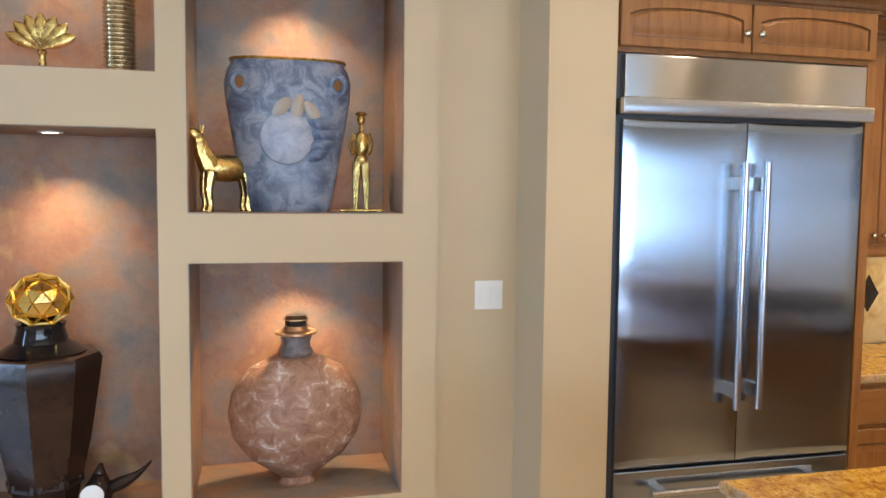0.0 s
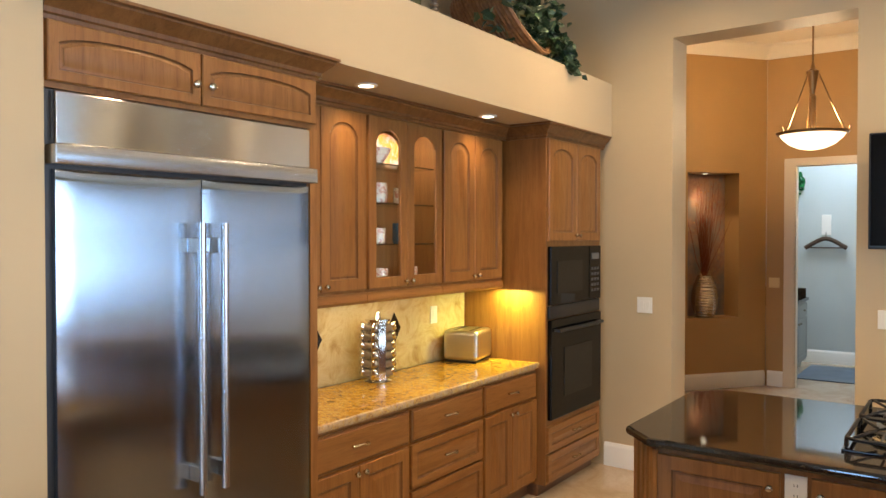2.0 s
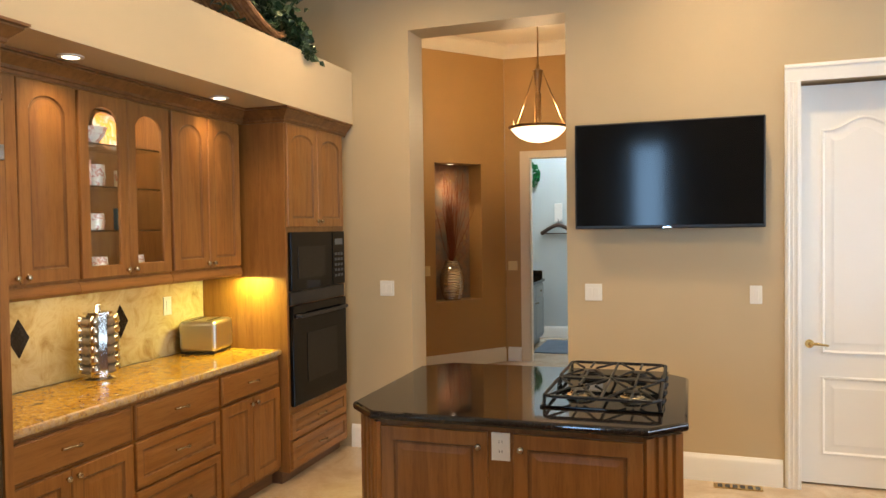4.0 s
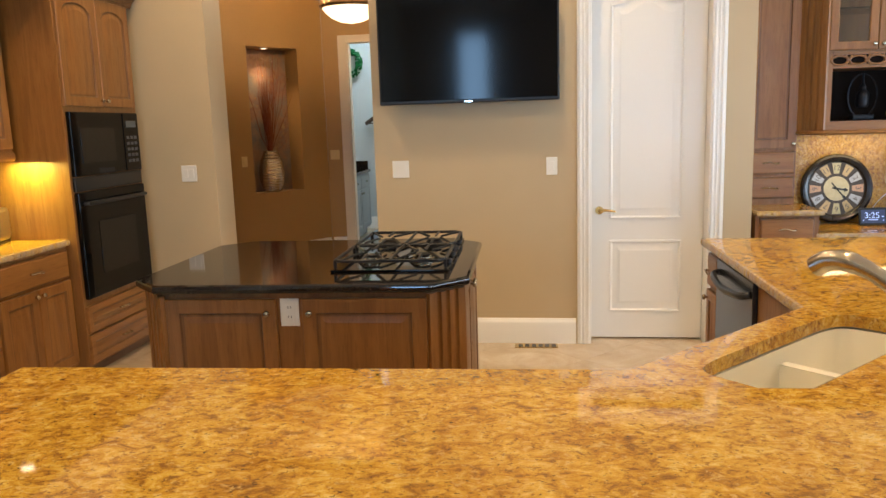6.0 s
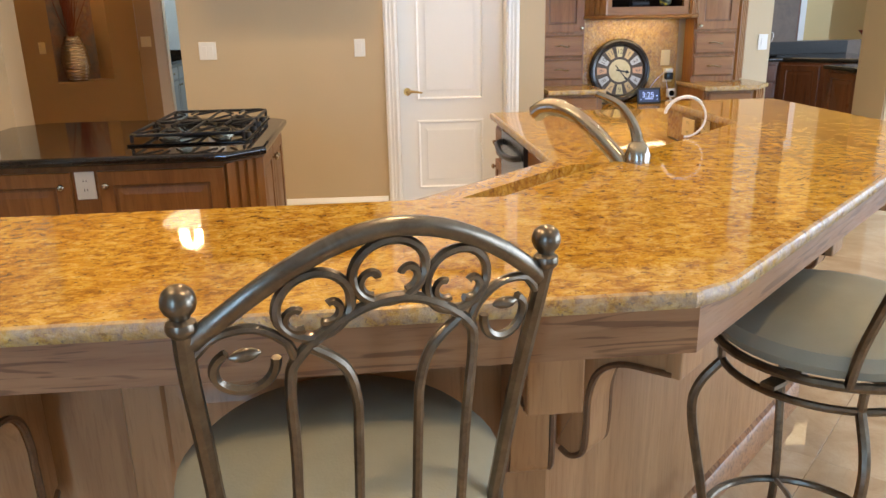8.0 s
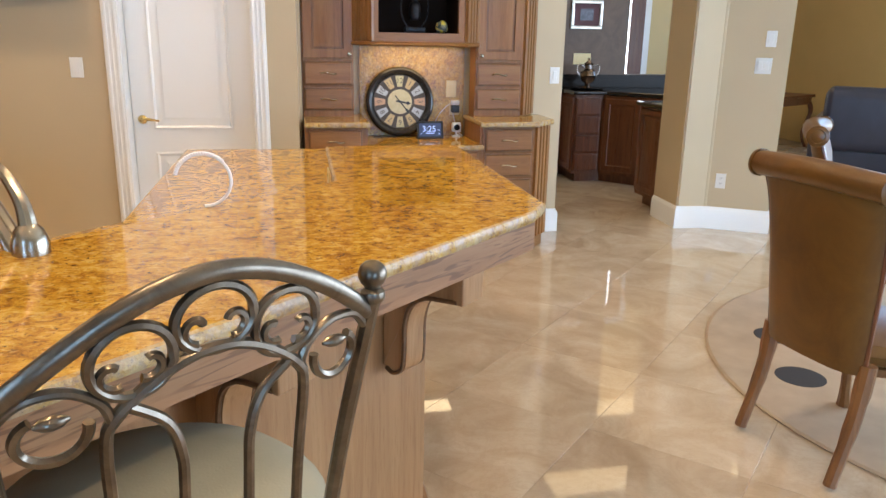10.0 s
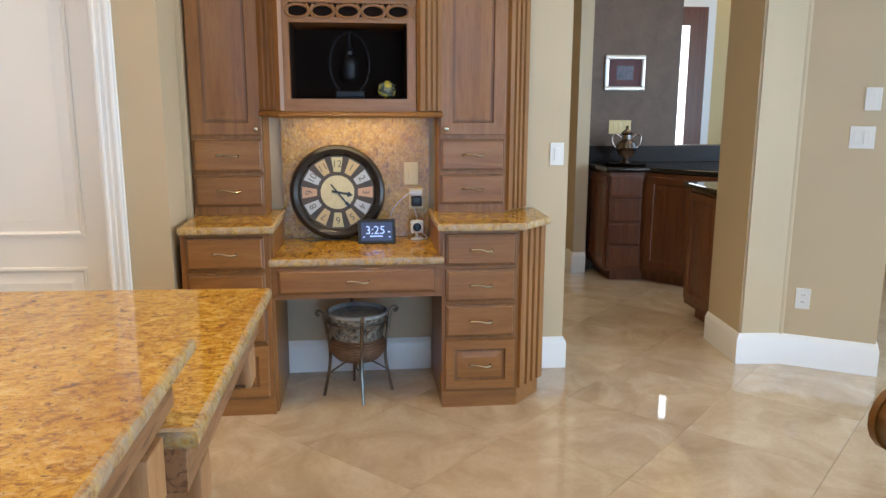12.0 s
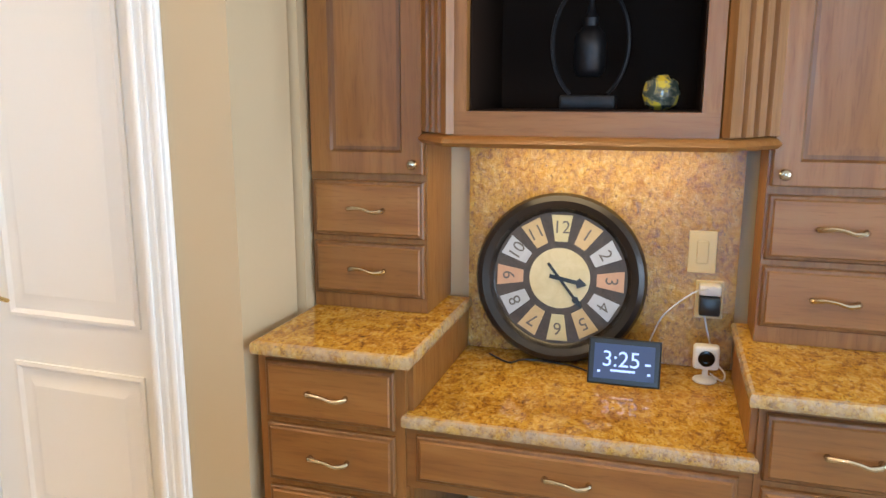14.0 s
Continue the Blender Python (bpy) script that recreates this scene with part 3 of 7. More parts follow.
def base_unit(x0, x1, kind):
    w = x1 - x0
    c = thing("base_cabinet", "honey oak base cabinet with brass pulls under a gold granite top", "cabinet", pose(x0, 3.03, 0), "north base cabinets")
    part("body", boxed(0, 0, 0.1, w, 0.58, 0.875), OAK, c)
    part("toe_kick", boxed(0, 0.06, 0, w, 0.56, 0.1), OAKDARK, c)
    if kind == "drawers":
        add_drawer(c, NB, 0.012, 0.68, w - 0.012, 0.855)
        add_drawer(c, NB, 0.012, 0.43, w - 0.012, 0.665, True)
        add_drawer(c, NB, 0.012, 0.125, w - 0.012, 0.415, True)
    else:
        add_drawer(c, NB, 0.012, 0.68, w - 0.012, 0.855)
        m = w / 2
        add_door(c, NB, 0.012, 0.125, m - 0.003, 0.665, 0, 0.06, (m - 0.03, 0.63))
        add_door(c, NB, m + 0.003, 0.125, w - 0.012, 0.665, 0, 0.06, (m + 0.03, 0.63))
    return c


base_unit(3.135, 3.94, "doors")
base_unit(3.94, 4.665, "drawers")
base_unit(4.665, 5.345, "doors")
tagged(part("worktop", slab(B(), [(3.135, 3.0), (5.345, 3.0), (5.345, 3.61), (3.135, 3.61)], 0.915, 0.04), [GOLDSTONE, GOLDEDGE]),
       "polished gold granite worktop along the wall", "worktop")
bs = tagged(part("backsplash", boxed(3.135, 3.61, 0.917, 5.345, 3.638, 1.42), ONYX), "honey cream stone backsplash with dark diamond insets", "backsplash", kind="structure")
for x in (3.825, 4.539):
    bm = B()
    rings(bm, [[(x - 0.065, 3.606, 1.185), (x, 3.606, 1.085), (x + 0.065, 3.606, 1.185), (x, 3.606, 1.285)][::-1],
               [(x - 0.065, 3.612, 1.185), (x, 3.612, 1.085), (x + 0.065, 3.612, 1.185), (x, 3.612, 1.285)][::-1]])
    part("tile", bm, MATS.get("diamond") or material("diamond", granite_black, 0.2), bs, "dark brown diamond tile")


# ---- north run: wall cabinets ----
def wall_unit(x0, x1, doors, glazed=False):
    w = x1 - x0
    c = thing("wall_cabinet", "honey oak wall cabinet with %s doors" % ("glazed arched" if glazed else "arched raised-panel"), "cabinet", pose(x0, 3.27, 0), "north wall cabinets")
    if glazed:
        bm = boxed(0, 0, 1.47, 0.02, 0.34, 2.44)
        for a in ((w - 0.02, 0, 1.47, w, 0.34, 2.44), (0.02, 0.325, 1.47, w - 0.02, 0.34, 2.44), (0.02, 0, 1.47, w - 0.02, 0.325, 1.495), (0.02, 0, 2.42, w - 0.02, 0.325, 2.44)):
            box(bm, *a)
        part("body", bm, OAK, c)
        for z in (1.72, 1.95, 2.17):
            part("shelf", boxed(0.022, 0.02, z, w - 0.022, 0.32, z + 0.008, 0.002), GLASS, c, "glass shelf").visible_shadow = False
    else:
        part("body", boxed(0, 0, 1.47, w, 0.34, 2.44), OAK, c)
    part("light_rail", sweep(B(), [(0, 0), (w, 0)], [(-0.34, 1.43), (0.004, 1.41), (0.018, 1.425), (0.018, 1.45), (0.006, 1.47), (-0.34, 1.47)]), OAKX, c)
    e = [0.01 + (w - 0.02) * i / doors for i in range(doors + 1)]
    for i in range(doors):
        kx = e[i + 1] - 0.03 if i % 2 == 0 else e[i] + 0.03
        d = add_door(c, NB, e[i] + 0.002, 1.485, e[i + 1] - 0.002, 2.42, 0.09, 0.062, (kx, 1.515), pane=glazed)
        if glazed:
            p = part("pane", boxed(e[i] + 0.05, -0.012, 1.535, e[i + 1] - 0.05, -0.009, 2.37), GLASS, d, "clear glass pane")
            p.visible_shadow = False
    return c


lamp("cabinet_light", "AREA", pose(4.22, 3.40, 2.415), 3.2, (1.0, 0.80, 0.55), 0.5, 0.1)
wall_unit(3.17, 3.872, 2)
wall_unit(3.875, 4.572, 2, True)
wall_unit(4.575, 5.29, 2)
# undercabinet light
lamp("undercabinet_light", "AREA", pose(5.25, 3.20, 1.402), 9, (0.95, 0.90, 0.22), 0.14, 0.22)
lamp("undercabinet_light", "AREA", pose(4.1, 3.42, 1.402), 2.6, (1.0, 0.80, 0.42), 0.9, 0.06)

# oven tower
ov = thing("oven_cabinet", "tall honey oak cabinet housing built-in ovens", "cabinet", pose(5.348, 2.955, 0))
w = 0.882
part("body", boxed(0, 0, 0.08, w, 0.655, 2.46), OAK, ov)
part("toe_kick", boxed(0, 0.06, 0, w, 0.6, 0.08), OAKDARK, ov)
add_door(ov, NB, 0.012, 1.735, w / 2 - 0.003, 2.43, 0.07, 0.06, (w / 2 - 0.03, 1.775))
add_door(ov, NB, w / 2 + 0.003, 1.735, w - 0.03, 2.43, 0.07, 0.06, (w / 2 + 0.03, 1.775))
add_drawer(ov, NB, 0.012, 0.30, w - 0.03, 0.475, True)
add_drawer(ov, NB, 0.012, 0.10, w - 0.03, 0.285, True)
o = thing("built_in_oven", "black built-in microwave over a wall oven", "oven", pose(5.36, 2.955, 0))
part("microwave_door", boxed(0.01, -0.03, 1.30, 0.62, -0.001, 1.70, 0.006), BLACKGLOSS, o)
part("microwave_window", boxed(0.10, -0.034, 1.38, 0.50, -0.0305, 1.60, 0.0015), material("oven_glass", None, 0.1, 0, (0.010, 0.009, 0.008), 0.3), o)
cp = part("control_panel", boxed(0.625, -0.03, 1.30, 0.83, -0.001, 1.70, 0.005), BLACKGLOSS, o)
for r in range(5):
    for k in range(3):
        part("key", boxed(0.655 + k * 0.05, -0.033, 1.36 + r * 0.04, 0.69 + k * 0.05, -0.0301, 1.38 + r * 0.04), material("grey_print", None, 0.5, 0, (0.05, 0.05, 0.05)), cp)
part("display", boxed(0.66, -0.033, 1.60, 0.79, -0.0301, 1.645), material("display", None, 0.2, 0, (0.09, 0.10, 0.10)), cp)
part("vent", boxed(0.01, -0.02, 1.205, 0.83, -0.001, 1.295, 0.004), BLACK, o)
part("oven_door", boxed(0.01, -0.035, 0.52, 0.83, -0.001, 1.20, 0.008), BLACKGLOSS, o)
part("oven_window", boxed(0.20, -0.039, 0.66, 0.66, -0.0355, 1.0, 0.0015), MATS["oven_glass"], o)
part("oven_handle", tube(B(), [(0.06, -0.036, 1.13), (0.06, -0.065, 1.13), (0.42, -0.07, 1.13), (0.78, -0.065, 1.13), (0.78, -0.036, 1.13)], 0.013), BLACK, o)

# refrigerator
def pillow(x0, z0, x1, z1, depth, swell=0.0022, nx=16, nz=28):
    """A sheet steel door whose face swells a little between its edges."""
    bm = B()
    grid = []
    for j in range(nz + 1):
        v = 2 * j / nz - 1
        v = math.copysign(1 - (1 - abs(v)) ** 1.5, v)
        row = []
        for i in range(nx + 1):
            u = 2 * i / nx - 1
            y = -swell * (1 - u * u) * (1 - abs(v) ** 5) + (0.004 if max(abs(u), abs(v)) > 0.999 else 0)
            row.append(bm.verts.new((x0 + (x1 - x0) * (u + 1) / 2, y, z0 + (z1 - z0) * (v + 1) / 2)))
        grid.append(row)
    for a, b in zip(grid, grid[1:]):
        for i in range(nx):
            bm.faces.new((a[i], a[i + 1], b[i + 1], b[i]))
    rim = grid[0] + [r[-1] for r in grid[1:-1]] + grid[-1][::-1] + [r[0] for r in grid[-2:0:-1]]
    back = [bm.verts.new((q.co.x, depth, q.co.z)) for q in rim]
    for i in range(len(rim)):
        k = (i + 1) % len(rim)
        bm.faces.new((rim[i], back[i], back[k], rim[k]))
    bm.faces.new(back)
    return bm


fr = thing("refrigerator", "brushed stainless steel built-in refrigerator with two tall doors", "refrigerator", pose(1.985, 2.875, 0))
part("body", boxed(0.0, 0.03, 0.02, 1.10, 0.70, 2.222), material("fridge_side", None, 0.4, 0.6, (0.06, 0.06, 0.065)), fr)
for x0, x1, hx0 in ((0.022, 0.549, 0.503), (0.554, 1.085, 0.600)):
    d = part("refrigerator_door", pillow(x0, 0.635, x1, 1.978, 0.029), STEEL, fr)
    h = part("handle", tube(B(), [(hx0, -0.062, 0.86), (hx0, -0.062, 1.82)], 0.015, 12), STEELBAR, d, "long tubular steel handle")
    for z in (0.93, 1.74):
        part("bracket", boxed(hx0 - 0.014, -0.06, z - 0.028, hx0 + 0.014, -0.001, z + 0.028, 0.004), CHROME, h)
d = part("freezer_drawer", boxed(0.022, 0, 0.12, 1.085, 0.029, 0.622, 0.006), STEEL, fr)
h = part("handle", tube(B(), [(0.15, -0.06, 0.55), (0.95, -0.06, 0.55)], 0.014, 12), STEELBAR, d)
for x in (0.2, 0.9):
    part("bracket", boxed(x - 0.02, -0.058, 0.537, x + 0.02, -0.001, 0.563, 0.003), CHROME, h)
part("grille", boxed(0.022, -0.004, 2.055, 1.085, 0.029, 2.215, 0.003), STEELX, fr)
part("trim_bar", boxed(0.0, -0.04, 1.99, 1.10, 0.029, 2.052, 0.006), STEELBAR, fr)
fc = thing("refrigerator_cabinet", "honey oak cabinet with short arched doors above the refrigerator", "cabinet", pose(1.976, 2.9, 0))
part("body", boxed(0, 0, 2.226, 1.156, 0.72, 2.46), OAK, fc)
part("side_panel", boxed(1.114, -0.01, 0, 1.156, 0.72, 2.225), OAK, fc)
add_door(fc, NB, 0.012, 2.245, 0.563, 2.43, 0.04, 0.035, (0.535, 2.315))
add_door(fc, NB, 0.570, 2.245, 1.145, 2.43, 0.04, 0.035, (0.60, 2.315))
crown = [(0, 2.43), (0.008, 2.43), (0.010, 2.445), (0.018, 2.45), (0.020, 2.465), (0.045, 2.49), (0.060, 2.505), (0.060, 2.513), (0.075, 2.517), (0.075, 2.528), (0, 2.528)]
tagged(part("crown_moulding", sweep(B(), [(1.976, 2.898), (3.134, 2.898), (3.134, 3.268), (5.346, 3.268), (5.346, 2.953), (6.278, 2.953)], crown), GLAZE),
       "stepped honey oak crown moulding along the cabinets", "moulding", kind="structure")

# ---- island ----
isl = thing("kitchen_island", "honey oak island cabinet with a black granite top", "kitchen island")
IP = [(4.03, 0.40), (4.95, 0.40), (5.10, 0.55), (5.10, 1.715), (4.95, 1.865), (4.03, 1.865), (3.88, 1.715), (3.88, 0.55)]
bm = B()
prism(bm, [tuple(p) for p in offset(IP, 0.05)], "z", 0.09, 0.885)
part("body", bm, OAK, isl)
bm = B()
prism(bm, [tuple(p) for p in offset(IP, 0.12)], "z", 0, 0.09)
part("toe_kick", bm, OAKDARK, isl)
part("worktop", slab(B(), IP, 0.925, 0.038, 0.014), [BLACKSTONE, BLACKSTONE], isl, "polished black granite top")
FW = pose(3.93, 1.70, 0, 0, 0, -90)
add_door(isl, FW, 0.02, 0.13, 0.50, 0.86, 0, 0.06, (0.465, 0.80))
add_door(isl, FW, 0.61, 0.13, 1.13, 0.86, 0, 0.06, (0.645, 0.80))
FS = pose(4.05, 0.45, 0, 0, 0, 0)
add_door(isl, FS, 0.02, 0.13, 0.44, 0.86, 0, 0.06, (0.41, 0.80))
add_door(isl, FS, 0.45, 0.13, 0.87, 0.86, 0, 0.06, (0.48, 0.80))
part("pilaster", fluted(0.19, 0.12, 0.875), OAK, isl, at=pose(3.93, 0.57, 0, 0, 0, -45))
part("pilaster", fluted(0.19, 0.12, 0.875), OAK, isl, at=pose(4.05, 1.815, 0, 0, 0, -135))

# ---- raised bar and sink counter ----
BAR = [(1.66, 1.70), (1.66, -0.51), (1.70, -0.59), (2.845, -1.825), (2.94, -1.885), (4.0, -1.89), (4.0, -1.385), (3.30, -1.37), (2.305, -0.335), (2.305, 1.70)]
tagged(part("countertop", slab(B(), BAR, 1.07, 0.030, 0.009), [GOLDSTONE, GOLDEDGE]), "polished gold granite raised bar top with a rough pale edge", "countertop")
c45 = 0.7071


def diag(s, a):
    """A point by its x + y and x - y."""
    return ((s + a) / 2, (s - a) / 2)


hole = []
cs, ca, hs, ha, rr = 2.34, 3.69, 0.28, 0.59, 0.09
for k in range(24):
    t = 2 * math.pi * k / 24
    cx, sx = math.cos(t), math.sin(t)
    e = 0.28
    hole.append(diag(cs + hs * math.copysign(abs(sx) ** e, sx), ca + ha * math.copysign(abs(cx) ** e, cx)))
LOW = [(2.295, 1.585), (2.295, -0.345), (3.31, -1.40), (3.95, -1.40), (3.95, -1.895), (4.985, -1.905), (5.03, -0.755), (3.52, -0.74), (2.87, -0.09), (2.87, 1.585)]
tagged(part("countertop", slab(B(), LOW, 0.915, 0.04, 0.012, hole), [GOLDSTONE, GOLDEDGE]), "polished gold granite sink counter below the bar", "countertop")
bm = B()
ctr = Vector(diag(cs, ca))
lo = [[(*(ctr + (Vector(p) - ctr) * k), z) for p in hole] for k, z in ((1.06, 0.874), (1.06, 0.868), (1.0, 0.868), (0.97, 0.72), (0.86, 0.69))]
rings(bm, lo, False, True)
prism(bm, [diag(cs - 0.25, ca + 0.02), diag(cs + 0.25, ca + 0.02), diag(cs + 0.25, ca + 0.07), diag(cs - 0.25, ca + 0.07)], "z", 0.692, 0.835)
part_sink = solo("sink", bm, SINKMAT, "cream enamel undermount double-bowl kitchen sink", "sink")
tagged(part("backsplash", boxed(3.31, -1.428, 0.916, 3.995, -1.403, 1.039), SPLASH), "gold granite upstand between the sink counter and bar", "backsplash")
# cabinets under the bar
base = thing("bar_cabinet", "washed oak bar base with panels and carved corbels", "cabinet")
KNEE = [(1.97, 1.63), (1.97, -0.37), (3.12, -1.61), (4.0, -1.61), (4.0, -1.43), (3.28, -1.43), (2.285, -0.36), (2.285, 1.63)]
bm = B()
prism(bm, KNEE, "z", 0.0, 1.039)
part("knee_wall", bm, LIGHTOAK, base)
bm = B()
prism(bm, [(2.35, 1.56), (2.35, -0.27), (3.31, -1.44), (4.004, -1.44), (4.004, -1.61), (4.94, -1.61), (4.98, -0.80), (3.53, -0.785), (2.83, -0.12), (2.83, 1.56)], "z", 0.1, 0.875)
for f in list(bm.faces):
    if f.normal.z > 0.9 or f.calc_center_median().z > 0.87:
        bm.faces.remove(f)
part("body", bm, OAK, base)
AL = math.degrees(math.atan2(-1.41, 1.30))
for m, n, k0, k1 in ((pose(1.69, 1.67, 0, 0, 0, -90), 2.20, 0, 0.013), (pose(1.69, -0.53, 0, 0, 0, AL), 1.79, 0.0, 0.012), (pose(2.93, -1.855, 0), 1.03, 0.0, 0)):
    part("apron", prism(B(), [(k0, 0), (n, 0), (n - k1, 0.03), (k0 + 0.02, 0.03)], "z", 0.958, 1.039), LIGHTOAKX, base, "washed oak apron under the granite", at=m)
part("apron", boxed(3.985, -1.868, 0.785, 4.945, -1.838, 0.874, 0.003), LIGHTOAKX, base)
part("apron", boxed(3.97, -1.868, 0.785, 3.984, -1.615, 0.874, 0.002), LIGHTOAKX, base)
part("base_rail", sweep(B(), [(1.97, 1.63), (1.97, -0.37), (3.12, -1.61), (4.0, -1.61)], [(0, 0), (0.022, 0), (0.022, 0.10), (0.014, 0.115), (0, 0.12)]), LIGHTOAKX, base, "washed oak base rail along the floor")
bm = boxed(1.74, -0.5, 1.032, 2.0, 1.66, 1.039)
part("underside", bm, LIGHTOAK, base)


def corbel():
    """An S-shaped bracket: wall at y = 0, reaching out to -y, top at z = 0."""
    out = [(0, 0), (-0.25, 0), (-0.25, -0.105), (-0.205, -0.108), (-0.145, -0.115), (-0.10, -0.145), (-0.08, -0.20), (-0.078, -0.27), (-0.072, -0.325), (-0.045, -0.345), (-0.02, -0.335), (0, -0.33)]
    pts = [(p.x, p.y) for p in smooth_path([(a, b, 0) for a, b in out[2:]], 4)]
    bm = B()
    prism(bm, out[:2] + pts, "x", -0.042, 0.042)
    sides = [f for f in bm.faces if abs(f.normal.x) > 0.9]
    bmesh.ops.inset_individual(bm, faces=sides, thickness=0.012, depth=0.0)
    bmesh.ops.inset_individual(bm, faces=sides, thickness=0.004, depth=-0.005)
    bmesh.ops.inset_individual(bm, faces=sides, thickness=0.003, depth=0.003)
    bmesh.ops.bevel(bm, geom=[e for e in bm.edges if e.calc_face_angle(0) > 1.0], offset=0.006, segments=2, affect="EDGES")
    box(bm, -0.046, -0.255, -0.108, 0.046, -0.225, -0.002, 0.004)
    plain = set(bm.faces)
    for x in (-0.043, 0.043):
        tube(bm, [(x, a + 0.004, b + 0.004) for a, b in pts[1:-4]], 0.0065, 6)
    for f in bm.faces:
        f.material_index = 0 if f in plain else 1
    return bm


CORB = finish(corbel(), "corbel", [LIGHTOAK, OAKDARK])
dd = math.degrees(math.atan2(-1.24, 1.15))
for m in (pose(1.97, 1.45, 0.957, 0, 0, -90), pose(1.97, 0.603, 0.957, 0, 0, -90), pose(1.975, -0.32, 0.957, 0, 0, -90),
          pose(2.02, -0.42, 0.957, 0, 0, dd), pose(2.62, -1.07, 0.957, 0, 0, dd), pose(3.02, -1.50, 0.957, 0, 0, dd), pose(3.8, -1.61, 0.957),
          pose(4.12, -1.612, 0.784), pose(4.80, -1.612, 0.784)):
    ob = new("corbel", CORB)
    ob.parent = base
    ob.matrix_local = m
# flat panels on the knee wall
for m, wd in ((pose(1.97, 1.55, 0, 0, 0, -90), 0.9), (pose(1.97, 0.42, 0, 0, 0, -90), 0.62)):
    part("panel", panel(0, 0.16, wd, 0.90, 0, 0.07, 0.018), LIGHTOAK, base, at=m)
# end cabinet and dishwasher
FD = pose(4.98, -0.795, 0, 0, 0, 180)
add_drawer(base, FD, 0.02, 0.68, 0.22, 0.85)
add_door(base, FD, 0.02, 0.13, 0.22, 0.66, 0, 0.05, (0.05, 0.62))
dw = thing("dishwasher", "black and steel built-in dishwasher with a bowed handle", "dishwasher", pose(4.74, -0.795, 0, 0, 0, 180))
part("door", boxed(0, -0.025, 0.12, 0.60, -0.001, 0.86, 0.005), material("dishwasher_panel", None, 0.2, 0.3, (0.03, 0.033, 0.04)), dw)
part("handle", tube(B(), smooth_path([(0.04, -0.026, 0.80), (0.08, -0.06, 0.79), (0.30, -0.075, 0.775), (0.52, -0.06, 0.79), (0.56, -0.026, 0.80)], 5), 0.016), BLACK, dw)

# ---- television ----
tv = thing("television", "large flat black wall-mounted television, switched off", "television", EW @ pose(6.14, 1.13, 0, 0, 0, -90))
part("casing", boxed(0, 0.004, 1.69, 1.205, 0.05, 2.40, 0.008), BLACK, tv)
part("screen", boxed(0.012, 0.0, 1.712, 1.193, 0.0045, 2.39, 0.002), material("tv_screen", None, 0.09, 0, (0.002, 0.002, 0.003), 0.25), tv)
part("mount", boxed(0.40, 0.05, 1.85, 0.80, 0.139, 2.25), BLACK, tv)
part("badge", boxed(0.58, -0.002, 1.694, 0.63, 0.003, 1.704), CHROME, tv)

# ---- pantry door ----
dr = thing("door_1", "white painted two-panel door with a brass lever, shut", "door", EW @ pose(6.28, -0.285, 0, 0, 0, -90), kind="structure")
LEAF = 0.125
part("leaf", boxed(0.003, LEAF, 0.012, 0.764, LEAF + 0.036, 2.60), WHITE, dr)
for z0, z1, arch in ((0.20, 0.715, 0.0), (0.862, 2.39, 0.075)):
    prof = [(0.0, 0.001), (0.0, -0.008), (0.012, -0.011), (0.024, -0.002), (0.05, -0.002), (0.075, -0.009)]
    loops = []
    for ins, y in prof:
        a0, a1 = 0.128 + ins, 0.622 - ins
        pts = [(a0, LEAF + y, z0 + ins), (a1, LEAF + y, z0 + ins)]
        for k in range(17):
            u = 1 - 2 * k / 16
            pts.append((a0 + (a1 - a0) * (u + 1) / 2, LEAF + y, z1 - ins - arch * (0.5 - 0.5 * math.cos(math.pi * min(1, abs(u) * 1.15)))))
        loops.append(pts)
    lp = B()
    rings(lp, loops)
    part("leaf_panel", lp, WHITE, dr)
rose = part("lever_rose", lathe(B(), [(0.028, 0), (0.028, 0.006), (0.018, 0.012), (0.011, 0.02), (0.011, 0.045)], 18), BRASS, dr, at=pose(0.062, LEAF, 0.925, 90, 0, 0))
part("lever", tube(B(), smooth_path([(0.062, LEAF - 0.043, 0.925), (0.095, LEAF - 0.047, 0.930), (0.135, LEAF - 0.045, 0.925), (0.17, LEAF - 0.041, 0.919)], 4), [0.010] * 6 + [0.009, 0.008, 0.008, 0.007, 0.007, 0.007, 0.006]), BRASS, dr, "brass lever handle")
for x0, x1 in ((-0.095, 0.0), (0.767, 0.862)):
    bm = boxed(x0, -0.016, 0, x1, 0.0, 2.61, 0.003)
    box(bm, x0 + 0.010, -0.024, 0, x0 + 0.028, -0.016, 2.61, 0.003)
    box(bm, x0 + 0.040, -0.020, 0, x0 + 0.052, -0.016, 2.61, 0.002)
    box(bm, x1 - 0.030, -0.022, 0, x1 - 0.010, -0.016, 2.61, 0.003)
    part("casing", bm, WHITE, dr)
bm = boxed(-0.095, -0.016, 2.61, 0.862, 0.0, 2.72, 0.003)
box(bm, -0.095, -0.024, 2.69, 0.862, -0.016, 2.71, 0.003)
part("casing", bm, WHITE, dr)
for x0, x1 in ((-0.028, 0.0), (0.767, 0.795)):
    part("jamb", boxed(x0, 0.002, 0, x1, 0.20, 2.615), WHITE, dr)

